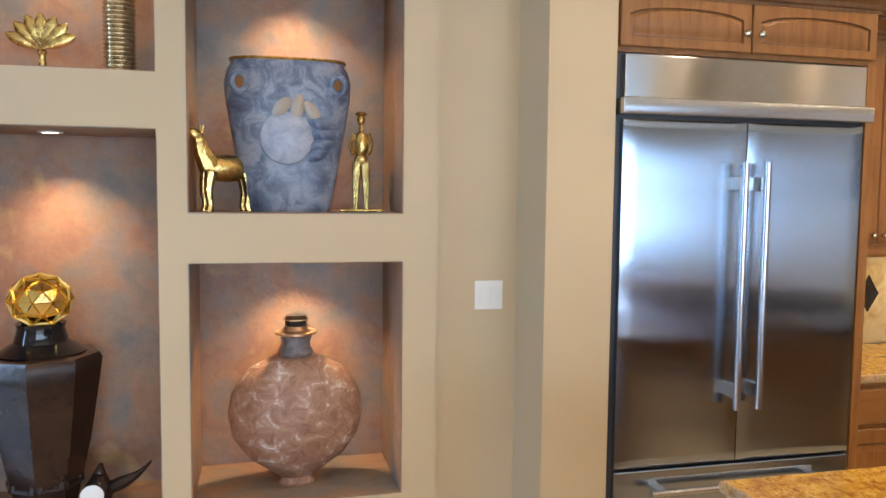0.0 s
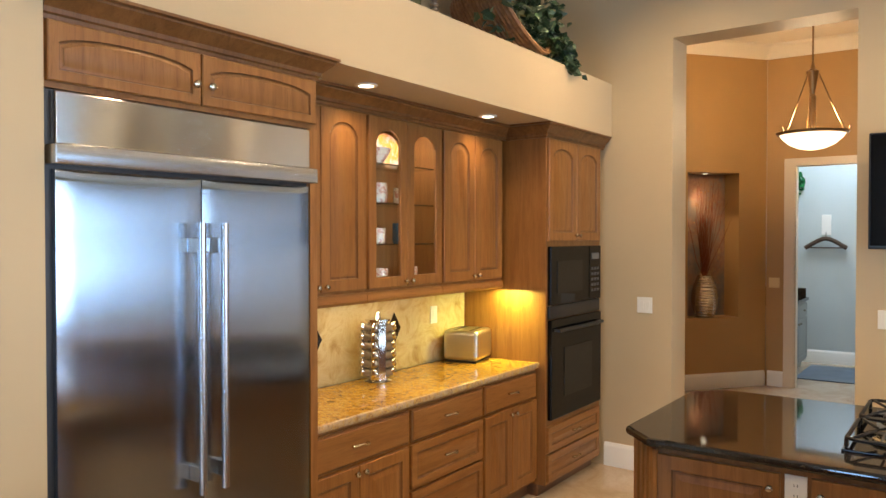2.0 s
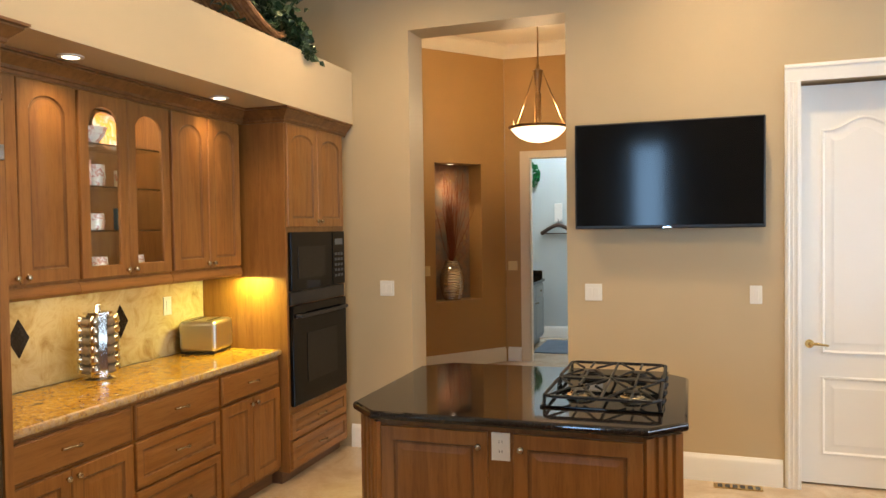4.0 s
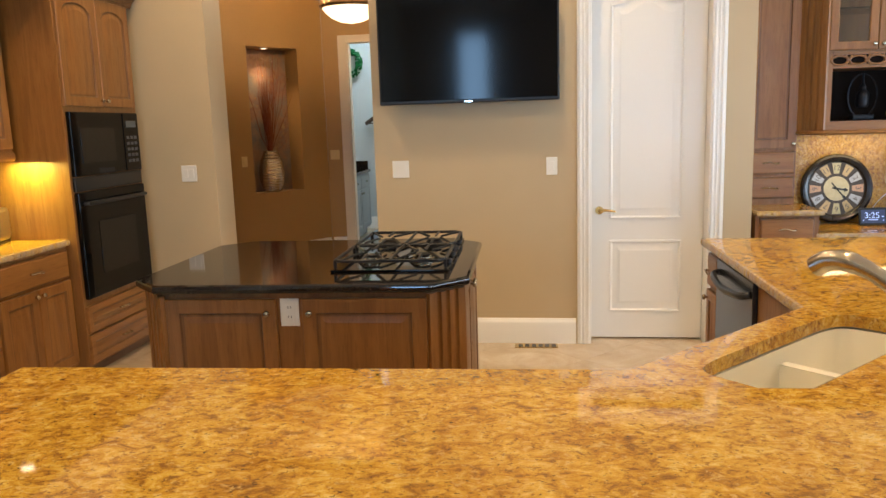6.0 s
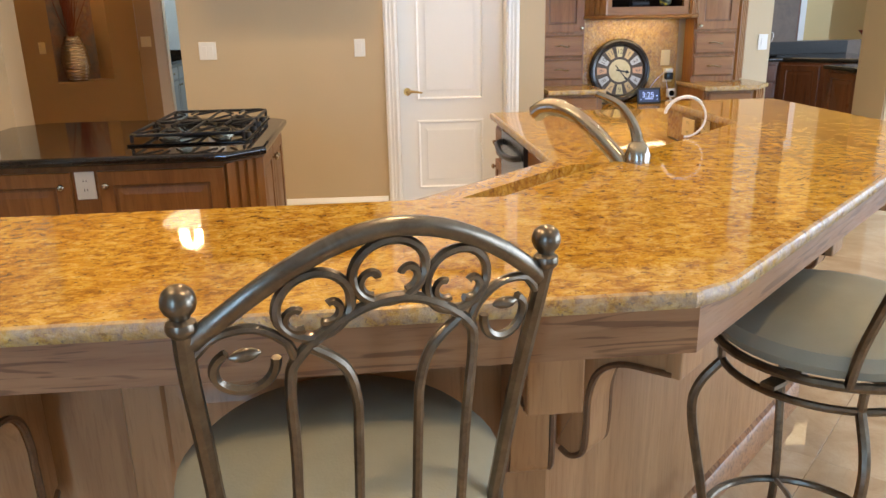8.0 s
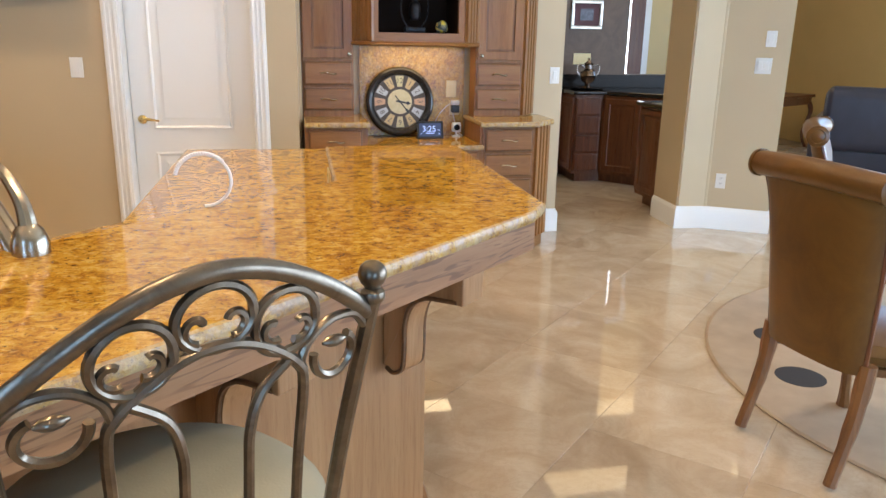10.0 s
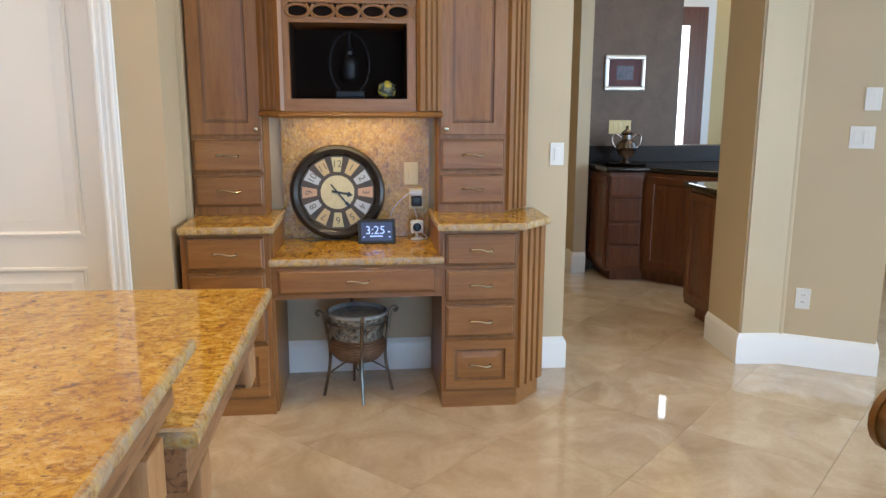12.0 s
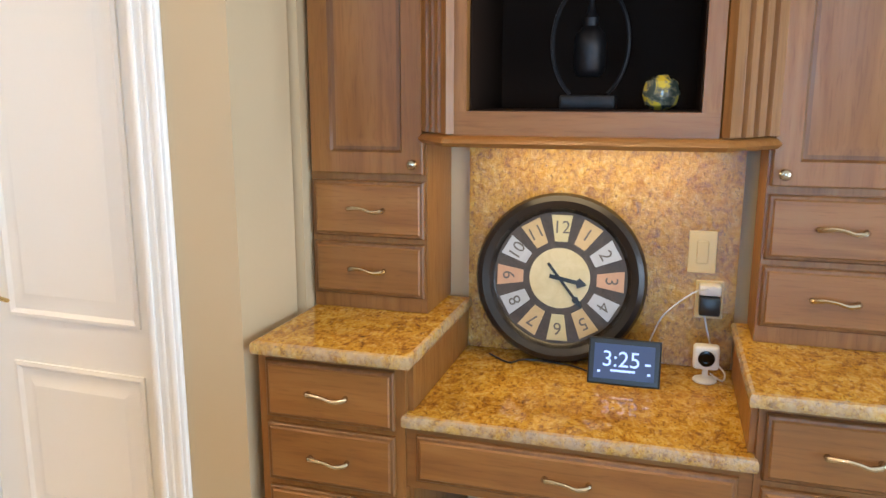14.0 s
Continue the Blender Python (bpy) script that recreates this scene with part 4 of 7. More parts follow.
# ---- ceiling lights ----
def can(x, y, z, energy, spot=155, k=0.55):
    c = thing("recessed_light", "white round recessed ceiling light, lit", "ceiling light", pose(x, y, z), "recessed lights")
    part("trim", lathe(B(), [(0.06 * k + 0.022, 0.0), (0.06 * k + 0.022, -0.006), (0.06 * k + 0.004, -0.008), (0.06 * k, -0.002)], 24, ring=True), WHITE, c)
    part("lens", lathe(B(), [(0.06 * k, -0.003), (0.058 * k, -0.0075), (0.01 * k, -0.0078)], 24), BULB, c)
    lamp("can_lamp", "SPOT", pose(x, y, z - 0.03), energy, WARM, 0.05, spot=spot)


for x, y, e in ((3.3, 1.9, 125), (5.2, 2.2, 150), (3.3, -0.3, 150), (5.3, 0.2, 150), (1.3, 1.2, 115), (1.0, -1.6, 125), (3.4, -2.6, 125), (5.4, -2.2, 80)):
    can(x, y, H, e)
for x, y in ((3.69, 3.10), (4.876, 3.12)):
    can(x, y, 2.53, 17, 130, 0.6)

# ---- desk ----
FD0 = pose(6.15, -1.362, 0, 0, 0, -90)
desk = thing("desk", "built-in honey oak desk with drawer towers and gold granite tops", "desk", FD0)
w = 0.40
part("drawer_tower", boxed(0, 0, 0.08, w, 0.56, 0.883), OAK, desk)
part("plinth", boxed(0.02, -0.004, 0, w, 0.56, 0.08), OAKX, desk)
part("drawer_tower", prism(B(), [(1.20, 0), (1.57, 0), (1.725, 0.165), (1.725, 0.50), (1.20, 0.50)], "z", 0.08, 0.883), OAK, desk)
part("plinth", prism(B(), [(1.20, -0.004), (1.57, -0.004), (1.715, 0.165), (1.715, 0.50), (1.20, 0.50)], "z", 0, 0.08), OAKX, desk)
for x0, x1 in ((0.025, 0.375), (1.215, 1.555)):
    add_drawer(desk, NB, x0, 0.715, x1, 0.868)
    add_drawer(desk, NB, x0, 0.540, x1, 0.698)
    add_drawer(desk, NB, x0, 0.362, x1, 0.522)
    add_drawer(desk, NB, x0, 0.095, x1, 0.345, True)
part("pilaster", fluted(0.215, 0.09, 0.878), OAK, desk, at=pose(1.572, 0.002, 0, 0, 0, 46.8))
part("knee_apron", boxed(0.40, 0.005, 0.565, 1.20, 0.03, 0.722), OAKX, desk)
add_drawer(desk, pose(0, 0.005, 0), 0.43, 0.59, 1.17, 0.71)
part("side_panel", boxed(0.40, 0.03, 0.0, 0.412, 0.56, 0.722), OAK, desk)
part("desktop", slab(B(), [(0.392, -0.012), (1.208, -0.012), (1.208, 0.570), (0.392, 0.570)], 0.760, 0.036, 0.01), [GOLDSTONE, GOLDEDGE], desk, "gold granite desk top")
part("tower_top", slab(B(), [(-0.001, -0.04), (0.425, -0.04), (0.425, 0.555), (-0.001, 0.555)], 0.920, 0.036, 0.01), [GOLDSTONE, GOLDEDGE], desk, "gold granite tower top")
part("tower_top", slab(B(), [(1.175, -0.04), (1.59, -0.04), (1.755, 0.135), (1.755, 0.500), (1.175, 0.500)], 0.920, 0.036, 0.01), [GOLDSTONE, GOLDEDGE], desk, "gold granite tower top")
part("tower_side", boxed(0.40, 0.02, 0.762, 0.414, 0.56, 0.883), OAK, desk)
part("tower_side", boxed(1.186, 0.02, 0.762, 1.20, 0.5, 0.883), OAK, desk)
part("splash", boxed(0.414, 0.556, 0.762, 1.186, 0.573, 1.405), SPLASH, desk, "gold granite backsplash")

hut = thing("hutch", "honey oak hutch with an open shelf, fretwork and fluted pilasters", "hutch", FD0)
UF = 0.33
U = pose(0, UF, 0)
part("tower", boxed(0.004, UF, 0.921, 0.352, 0.57, 2.55), OAK, hut)
part("tower", prism(B(), [(1.215, UF), (1.56, UF), (1.69, UF + 0.15), (1.69, 0.50), (1.215, 0.50)], "z", 0.921, 2.55), OAK, hut)
for x0, x1, kx in ((0.012, 0.345, 0.32), (1.222, 1.552, 1.25)):
    add_door(hut, U, x0, 1.315, x1, 2.53, 0.05, 0.06, (kx, 1.345))
    add_drawer(hut, U, x0, 1.135, x1, 1.295)
    add_drawer(hut, U, x0, 0.965, x1, 1.118)
part("pilaster", fluted(0.19, 0.93, 2.54), OAK, hut, at=pose(1.562, UF + 0.002, 0, 0, 0, 49))
CF = 0.165
# centre bay: hollow case
for a in ((0.47, CF, 1.432, 1.09, 0.57, 1.490), (0.505, CF, 1.835, 1.05, 0.57, 1.86), (0.47, CF + 0.016, 1.93, 1.09, 0.57, 1.955), (0.47, CF + 0.016, 2.53, 1.09, 0.57, 2.55), (0.47, CF + 0.016, 1.955, 0.49, 0.57, 2.53), (1.07, CF + 0.016, 1.955, 1.09, 0.57, 2.53), (0.49, 0.55, 1.955, 1.07, 0.57, 2.53), (0.47, CF, 1.490, 0.505, 0.57, 1.93), (1.05, CF, 1.490, 1.09, 0.57, 1.93)):
    part("case_panel", boxed(*a), OAK if a[5] - a[2] > 0.3 else OAKX, hut)
part("case_side", prism(B(), [(0.353, UF), (0.47, CF), (0.47, 0.57), (0.353, 0.57)], "z", 1.432, 2.55), OAK, hut)
part("case_side", prism(B(), [(1.09, CF), (1.214, UF), (1.214, 0.57), (1.09, 0.57)], "z", 1.432, 2.55), OAK, hut)
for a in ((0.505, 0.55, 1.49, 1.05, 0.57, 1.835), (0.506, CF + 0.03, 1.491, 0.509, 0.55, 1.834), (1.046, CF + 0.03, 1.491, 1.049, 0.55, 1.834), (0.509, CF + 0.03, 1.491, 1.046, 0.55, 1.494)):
    part("lining", boxed(*a), DARKIN, hut, "very dark brown shelf interior")
for x0, x1, kx in ((0.476, 0.778, 0.752), (0.782, 1.084, 0.808)):
    d = add_door(hut, pose(0, CF + 0.014, 0), x0, 1.952, x1, 2.535, 0.04, 0.055, (kx, 1.985), pane=True)
    part("pane", boxed(x0 + 0.045, -0.012, 1.997, x1 - 0.045, -0.009, 2.49), GLASS, d, "clear glass pane").visible_shadow = False
part("shelf", boxed(0.492, CF + 0.03, 2.22, 1.068, 0.548, 2.228, 0.002), GLASS, hut, "glass shelf").visible_shadow = False
# near-black brown sheet closing the hollow behind the fretwork
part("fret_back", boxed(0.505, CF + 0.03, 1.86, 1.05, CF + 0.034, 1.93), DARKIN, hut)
for m in (pose(0.358, UF - 0.006, 0, 0, 0, -54.6), pose(1.095, CF - 0.004, 0, 0, 0, 53.1)):
    part("pilaster", fluted(0.20, 1.435, 2.54), OAK, hut, at=m)
# fretwork: rings and diamonds between rails
bm = B()
box(bm, 0.505, CF - 0.008, 1.835, 1.05, CF + 0.008, 1.850)
box(bm, 0.505, CF - 0.008, 1.922, 1.05, CF + 0.008, 1.935)
for k in range(5):
    cx = 0.545 + k * 0.116
    for hw in ((0.05, 0.03),):
        tube(bm, [(cx + hw[0] * math.cos(a) * 1.05, CF, 1.886 + hw[1] * math.sin(a)) for a in (2 * math.pi * i / 16 for i in range(16))], 0.0075, 6, True)
    tube(bm, [(cx + 0.04, CF, 1.856), (cx + 0.076, CF, 1.918)], 0.007, 6)
    tube(bm, [(cx + 0.04, CF, 1.918), (cx + 0.076, CF, 1.856)], 0.007, 6)
part("fretwork", bm, OAKX, hut, "pierced oak fretwork")
part("bottom_moulding", sweep(B(), [(0.352, UF + 0.02), (0.352, UF - 0.012), (0.462, CF - 0.012), (1.098, CF - 0.012), (1.22, UF - 0.012), (1.22, UF + 0.02)],
     [(-0.02, 1.402), (0.012, 1.404), (0.022, 1.414), (0.016, 1.424), (0.004, 1.432), (-0.02, 1.432)]), OAKX, hut)
part("bottom", prism(B(), [(0.36, UF), (0.47, CF), (1.09, CF), (1.21, UF), (1.21, 0.555), (0.36, 0.555)], "z", 1.408, 1.431), OAK, hut)
part("crown", sweep(B(), [(0.0, UF - 0.002), (0.35, UF - 0.002), (0.47, CF - 0.002), (1.09, CF - 0.002), (1.214, UF - 0.002), (1.565, UF - 0.002), (1.70, UF + 0.15), (1.70, 0.49)],
     [(-0.02, 2.55), (0.01, 2.55), (0.02, 2.57), (0.06, 2.61), (0.075, 2.63), (0.075, 2.65), (-0.02, 2.65)]), OAKX, hut)


# ---- writing ----
def words(text, size, mat, parent, m, name="numeral", depth=0.0006):
    cu = bpy.data.curves.new(name, "FONT")
    cu.body, cu.size, cu.align_x, cu.align_y, cu.extrude = text, size, "CENTER", "CENTER", depth
    tmp = bpy.data.objects.new("tmp", cu)
    me = bpy.data.meshes.new_from_object(tmp)
    bpy.data.objects.remove(tmp)
    me.materials.append(mat)
    ob = new(name, me)
    ob.parent = parent
    ob.matrix_local = m
    return ob


INK = material("dark_ink", None, 0.6, 0, (0.13, 0.115, 0.10))
clock = thing("wall_clock", "large round dark wooden clock with pastel number panels", "clock",
              pose(6.666, -2.062, 1.008, 0, 0, -90) @ pose(0, 0, 0, 84, 0, 0))
part("rim", lathe(B(), [(0.200, 0.02), (0.205, 0.032), (0.225, 0.040), (0.240, 0.034), (0.248, 0.018), (0.246, 0.0), (0.19, 0.0), (0.19, 0.012)], 56, ring=True), material("clock_wood", None, 0.26, 0, (0.018, 0.014, 0.012)), clock)
part("face", lathe(B(), [(0.203, 0.006), (0.203, 0.014), (0.01, 0.0141)], 48), mottled("clock_face", [(0.3, (0.045, 0.035, 0.028)), (0.7, (0.085, 0.065, 0.05))], 30, 0.5), clock)
part("centre_disc", lathe(B(), [(0.088, 0.0142), (0.088, 0.0165), (0.01, 0.0166)], 40), mottled("cream_card", [(0.3, (0.55, 0.47, 0.26)), (0.7, (0.66, 0.58, 0.36))], 20, 0.5, 0, 0.05), clock, "cream centre disc")
CARDS = [("cream_card_a", (0.62, 0.55, 0.30)), ("peach_card", (0.60, 0.36, 0.22)), ("grey_card", (0.52, 0.54, 0.55)), ("buff_card", (0.60, 0.44, 0.22))]
for k, ci in zip(range(1, 13), (3, 2, 1, 2, 3, 0, 3, 2, 1, 2, 3, 0)):
    a = math.radians(90 - 30 * k)
    bm = B()
    lo = []
    for z in (0.0142, 0.0168):
        lo.append([(r * math.cos(a + d), r * math.sin(a + d), z) for r, d in ((0.108, -0.165), (0.186, -0.165), (0.186, 0.165), (0.108, 0.165))])
    rings(bm, lo)
    card = part("number_panel", bm, mottled(CARDS[ci][0], [(0.3, g(CARDS[ci][1], 0.85)), (0.7, CARDS[ci][1])], 25, 0.5, 0, 0.05), clock)
    words(str(k), 0.052, INK, card, pose(0.147 * math.cos(a), 0.147 * math.sin(a), 0.0174, 0, 0, 90 - 30 * k - 90))
for ang, ln, tl, wd, nm in ((101, 0.075, 0.03, 0.006, "hour_hand"), (141, 0.10, 0.055, 0.004, "minute_hand")):
    bm = B()
    box(bm, -wd, -tl, 0.019, wd, ln, 0.0205)
    rings(bm, [[(-wd * 2.6, ln * 0.75, z), (0, ln * 0.62, z), (wd * 2.6, ln * 0.75, z), (0, ln * 1.08, z)] for z in (0.0192, 0.0208)])
    part(nm, bm, BLACK, clock, at=pose(0, 0, 0, 0, 0, -ang))

hub = thing("smart_display", "small black smart display showing the time on the desk", "display", pose(6.50, -2.262, 0.761, 0, 0, -90))
part("stand", prism(B(), [(0.0, 0), (0.06, 0), (0.045, 0.055), (0.02, 0.06)], "x", -0.07, 0.07), BLACK, hub)
TT = pose(0, 0, 0.0, -15, 0, 0)
scr = part("bezel", boxed(-0.096, -0.008, -0.002, 0.096, 0.003, 0.124, 0.004), BLACK, hub, at=TT)
part("screen", boxed(-0.08, -0.0095, 0.014, 0.08, -0.0082, 0.108), glow("screen_glow", (0.03, 0.05, 0.12), 0.7), scr)
LIT = glow("lit_digits", (0.42, 0.58, 1.0), 1.0)
words("3:25", 0.060, LIT, scr, pose(-0.008, -0.0102, 0.066, 90, 0, 0), "time_digits")
for x0, x1, z in ((0.055, 0.070, 0.056), (-0.035, 0.03, 0.034), (-0.07, -0.062, 0.03), (0.062, 0.07, 0.03)):
    part("small_text", boxed(x0, -0.0104, z, x1, -0.0096, z + 0.006), LIT, scr)

cm = thing("home_camera", "small white square camera on a round foot", "camera", pose(6.60, -2.475, 0.761, 0, 0, -90))
part("foot", lathe(B(), [(0.032, 0), (0.032, 0.005), (0.02, 0.009), (0.008, 0.012), (0.007, 0.04)], 20), PLATE, cm)
bd = part("body", boxed(-0.034, -0.02, 0.035, 0.034, 0.02, 0.103, 0.01, 3), PLATE, cm)
part("lens", lathe(B(), [(0.022, 0), (0.022, 0.004), (0.014, 0.006), (0.01, 0.005)], 20), BLACKGLOSS, bd, at=pose(0, -0.0195, 0.069, 90, 0, 0))


def cable(name, pts, mat, label, r=0.0025):
    return solo(name, tube(B(), smooth_path(pts, 5), r, 6), mat, label, "cable")


cable("charging_cable", [(6.66, -2.475, 1.005), (6.62, -2.43, 1.0), (6.64, -2.36, 0.93), (6.69, -2.33, 0.85), (6.66, -2.30, 0.768), (6.58, -2.28, 0.764)], PLATE, "thin white charging cable over the desk")
cable("power_cable", [(6.62, -2.49, 0.775), (6.60, -2.52, 0.764), (6.66, -2.53, 0.766), (6.70, -2.5, 0.80), (6.69, -2.46, 0.95)], PLATE, "thin white power cable on the desk")
cable("power_cable", [(6.52, -2.20, 0.765), (6.60, -2.12, 0.764), (6.62, -1.98, 0.764), (6.58, -1.93, 0.764), (6.64, -1.86, 0.764)], BLACK, "thin black cable on the desk")
ad = thing("power_adapter", "black and white plug adapters stacked in the outlet", "adapter", pose(6.70, -2.478, 0.965, 0, 0, -90))
part("white_plug", boxed(-0.03, -0.045, 0.02, 0.03, 0.0, 0.05, 0.006), PLATE, ad)
part("black_plug", boxed(-0.028, -0.055, -0.035, 0.028, 0.0, 0.018, 0.006), BLACK, ad)


# ---- switch plates and outlets ----
def wall_plate(m, wd, ht, kind="switch", mat=None, gangs=1, name=None):
    lab = {"switch": "white rocker switch plate on the wall", "outlet": "white power outlet on the wall"}[kind]
    if mat is IVORY:
        lab = "ivory " + kind + " plate on the granite"
    t = thing(name or ("light_switch" if kind == "switch" else "power_outlet"), lab, kind, m)
    mat = mat or PLATE
    part("plate", boxed(-wd / 2, -0.006, -ht / 2, wd / 2, -0.0005, ht / 2, 0.002), mat, t)
    for i in range(gangs):
        cx = (i - (gangs - 1) / 2) * 0.046
        if kind == "switch":
            part("rocker", boxed(cx - 0.016, -0.010, -0.033, cx + 0.016, -0.0062, 0.033, 0.0025), mat, t)
        else:
            for z in (-0.02, 0.02):
                s = part("socket", boxed(cx - 0.015, -0.008, z - 0.013, cx + 0.015, -0.0062, z + 0.013, 0.001), mat, t)
                for dx in (-0.006, 0.006):
                    part("slot", boxed(cx + dx - 0.0013, -0.0086, z - 0.004, cx + dx + 0.0013, -0.0079, z + 0.006), BLACK, s)
    return t


W = -90
wall_plate(EW @ pose(6.28, 2.61, 1.255, 0, 0, W), 0.118, 0.118, "switch", None, 2)
wall_plate(EW @ pose(6.28, 1.03, 1.25, 0, 0, W), 0.118, 0.118, "switch", None, 2)
wall_plate(EW @ pose(6.28, -0.02, 1.25, 0, 0, W), 0.075, 0.12)
wall_plate(pose(6.66, -3.235, 1.205, 0, 0, W), 0.075, 0.12)
wall_plate(pose(1.59, 3.2, 1.28), 0.118, 0.118, "switch", None, 2)
wall_plate(pose(4.965, 3.61, 1.235), 0.075, 0.118)
fa = math.degrees(math.atan2(-0.41, -0.25))
for t, z, wd, kd, gg in ((0.70, 1.50, 0.075, "switch", 1), (0.63, 1.30, 0.118, "switch", 2), (0.20, 0.395, 0.075, "outlet", 1)):
    wall_plate(pose(6.60 - 0.25 * t, -4.57 - 0.41 * t, z, 0, 0, fa), wd, 0.118, kd, None, gg)
wall_plate(pose(3.60, -1.4025, 0.982, 0, 0, 180), 0.075, 0.112, "outlet", IVORY)
wall_plate(pose(3.93, 1.145, 0.80, 0, 0, W), 0.08, 0.118, "outlet")
wall_plate(pose(6.706, -2.452, 1.10, 0, 0, W), 0.075, 0.12, "switch", IVORY)
wall_plate(pose(6.706, -2.478, 0.965, 0, 0, W), 0.075, 0.11, "outlet", IVORY)
wall_plate(pose(6.725, -2.44, 0.47, 0, 0, W), 0.075, 0.115, "outlet")
wall_plate(pose(10.3, 2.53, 1.22, 0, 0, W), 0.118, 0.118, "switch", IVORY, 2)
hp = hall(-0.12, 0)
wall_plate(pose(hp[0], hp[1], 1.2, 0, 0, math.degrees(math.atan2(du.y, du.x))), 0.075, 0.118, "switch", IVORY)
wall_plate(pose(3.72, -1.383, 0.99, 0, 0, 180), 0.118, 0.075, "outlet", IVORY)

# ---- planter under the desk ----
pl = thing("planter_stand", "iron planter stand with a glazed bowl and woven base", "planter", pose(6.375, -2.155, 0))
part("bowl", lathe(B(), [(0.06, 0.235), (0.105, 0.27), (0.13, 0.33), (0.14, 0.40), (0.152, 0.43)], 32),
     mottled("glazed_bowl", [(0.38, (0.035, 0.033, 0.03)), (0.5, (0.17, 0.17, 0.15)), (0.6, (0.30, 0.29, 0.25))], 40, 0.25), pl, "dark patterned glazed bowl")
part("lining", lathe(B(), [(0.152, 0.4305), (0.156, 0.442), (0.146, 0.447), (0.134, 0.43), (0.125, 0.36), (0.02, 0.30)], 32), mottled("blue_glaze", [(0.35, (0.22, 0.27, 0.30)), (0.6, (0.40, 0.43, 0.42))], 14, 0.2), pl, "pale blue glazed rim and inside")
bm = B()
for k in range(9):
    r = 0.075 + 0.055 * math.sin(math.pi * (k + 1.5) / 12)
    tube(bm, [(r * 1.07 * math.cos(a) * (1 + 0.012 * ((i + k) % 2)), r * 1.07 * math.sin(a) * (1 + 0.012 * ((i + k) % 2)), 0.205 + k * 0.0125) for i, a in ((i, 2 * math.pi * i / 28) for i in range(28))], 0.008, 6, True)
part("woven_base", bm, mottled("wicker", [(0.3, (0.07, 0.035, 0.02)), (0.7, (0.17, 0.09, 0.045))], 30, 0.6), pl, "dark woven wicker base")["kind"] = "stuff"
for k in range(11):
    a = 2 * math.pi * k / 11
    pts = []
    for i in range(15):
        s = i / 14 * 2 - 1
        rad = 0.024 * (1 - abs(s) * 0.5)
        th = s * 4.2
        pts.append((s * 0.02 + rad * math.sin(th) * 0.6, 0, 0.365 + s * 0.03 + rad * 0.25 * math.cos(th)))
    rot = Matrix.Rotation(a, 3, "Z")
    part("scroll", tube(B(), [rot @ Vector((p[0], -0.146, p[2])) for p in pts], 0.0035, 5), IRON, pl)
part("rim_ring", tube(B(), [(0.152 * math.cos(a), 0.152 * math.sin(a), 0.395) for a in (2 * math.pi * i / 32 for i in range(32))], 0.006, 6, True), IRON, pl)
for k in range(4):
    a = math.radians(180 + 90 * k + 8)
    c, s = math.cos(a), math.sin(a)
    prof = [(0.19, 0.425), (0.205, 0.44), (0.19, 0.452), (0.17, 0.435), (0.165, 0.40), (0.155, 0.33), (0.14, 0.25), (0.145, 0.15), (0.165, 0.05), (0.175, 0.004)]
    part("leg", tube(B(), smooth_path([(r * c, r * s, z) for r, z in prof], 4), 0.0085, 7), IRON, pl)
    part("strut", tube(B(), smooth_path([(0.15 * c, 0.15 * s, 0.12), (0.07 * c, 0.07 * s, 0.17), (0.012 * c, 0.012 * s, 0.19)], 4), 0.005, 6), IRON, pl)
part("finial", lathe(B(), [(0.004, 0.12), (0.018, 0.14), (0.012, 0.16), (0.02, 0.19), (0.03, 0.21)], 14), IRON, pl)

# ---- hutch ornaments ----
ln = thing("lantern", "dark metal lantern with a hoop handle on the shelf", "lantern", pose(6.50, -2.14, 1.494))
DARKIRON = mottled("blackened_iron", [(0.3, (0.012, 0.011, 0.012)), (0.7, (0.035, 0.032, 0.034))], 20, 0.42, 0.6, 0.1)
part("base", boxed(-0.035, -0.07, 0.0, 0.035, 0.07, 0.036, 0.006), DARKIRON, ln)
part("body", lathe(B(), [(0.026, 0.082), (0.034, 0.088), (0.040, 0.10), (0.041, 0.16), (0.037, 0.185), (0.024, 0.20), (0.019, 0.205), (0.021, 0.225), (0.012, 0.238), (0.007, 0.262), (0.006, 0.316)], 24), DARKIRON, ln)
part("hoop", tube(B(), [(0, 0.095 * math.sin(a), 0.165 + 0.145 * math.cos(a)) for a in (math.radians(-150 + 300 * i / 28) for i in range(29))], 0.0055, 6), DARKIRON, ln)
solo("paperweight", lathe(B(), [(0.02, 0), (0.038, 0.012), (0.046, 0.04), (0.038, 0.068), (0.016, 0.082), (0.004, 0.084)], 24), mottled("art_glass", [(0.42, (0.05, 0.07, 0.06)), (0.5, (0.16, 0.17, 0.13)), (0.56, (0.62, 0.50, 0.06))], 22, 0.06, 0, 0.0),
     "round art glass paperweight with yellow flowers", "paperweight", pose(6.44, -2.32, 1.494))


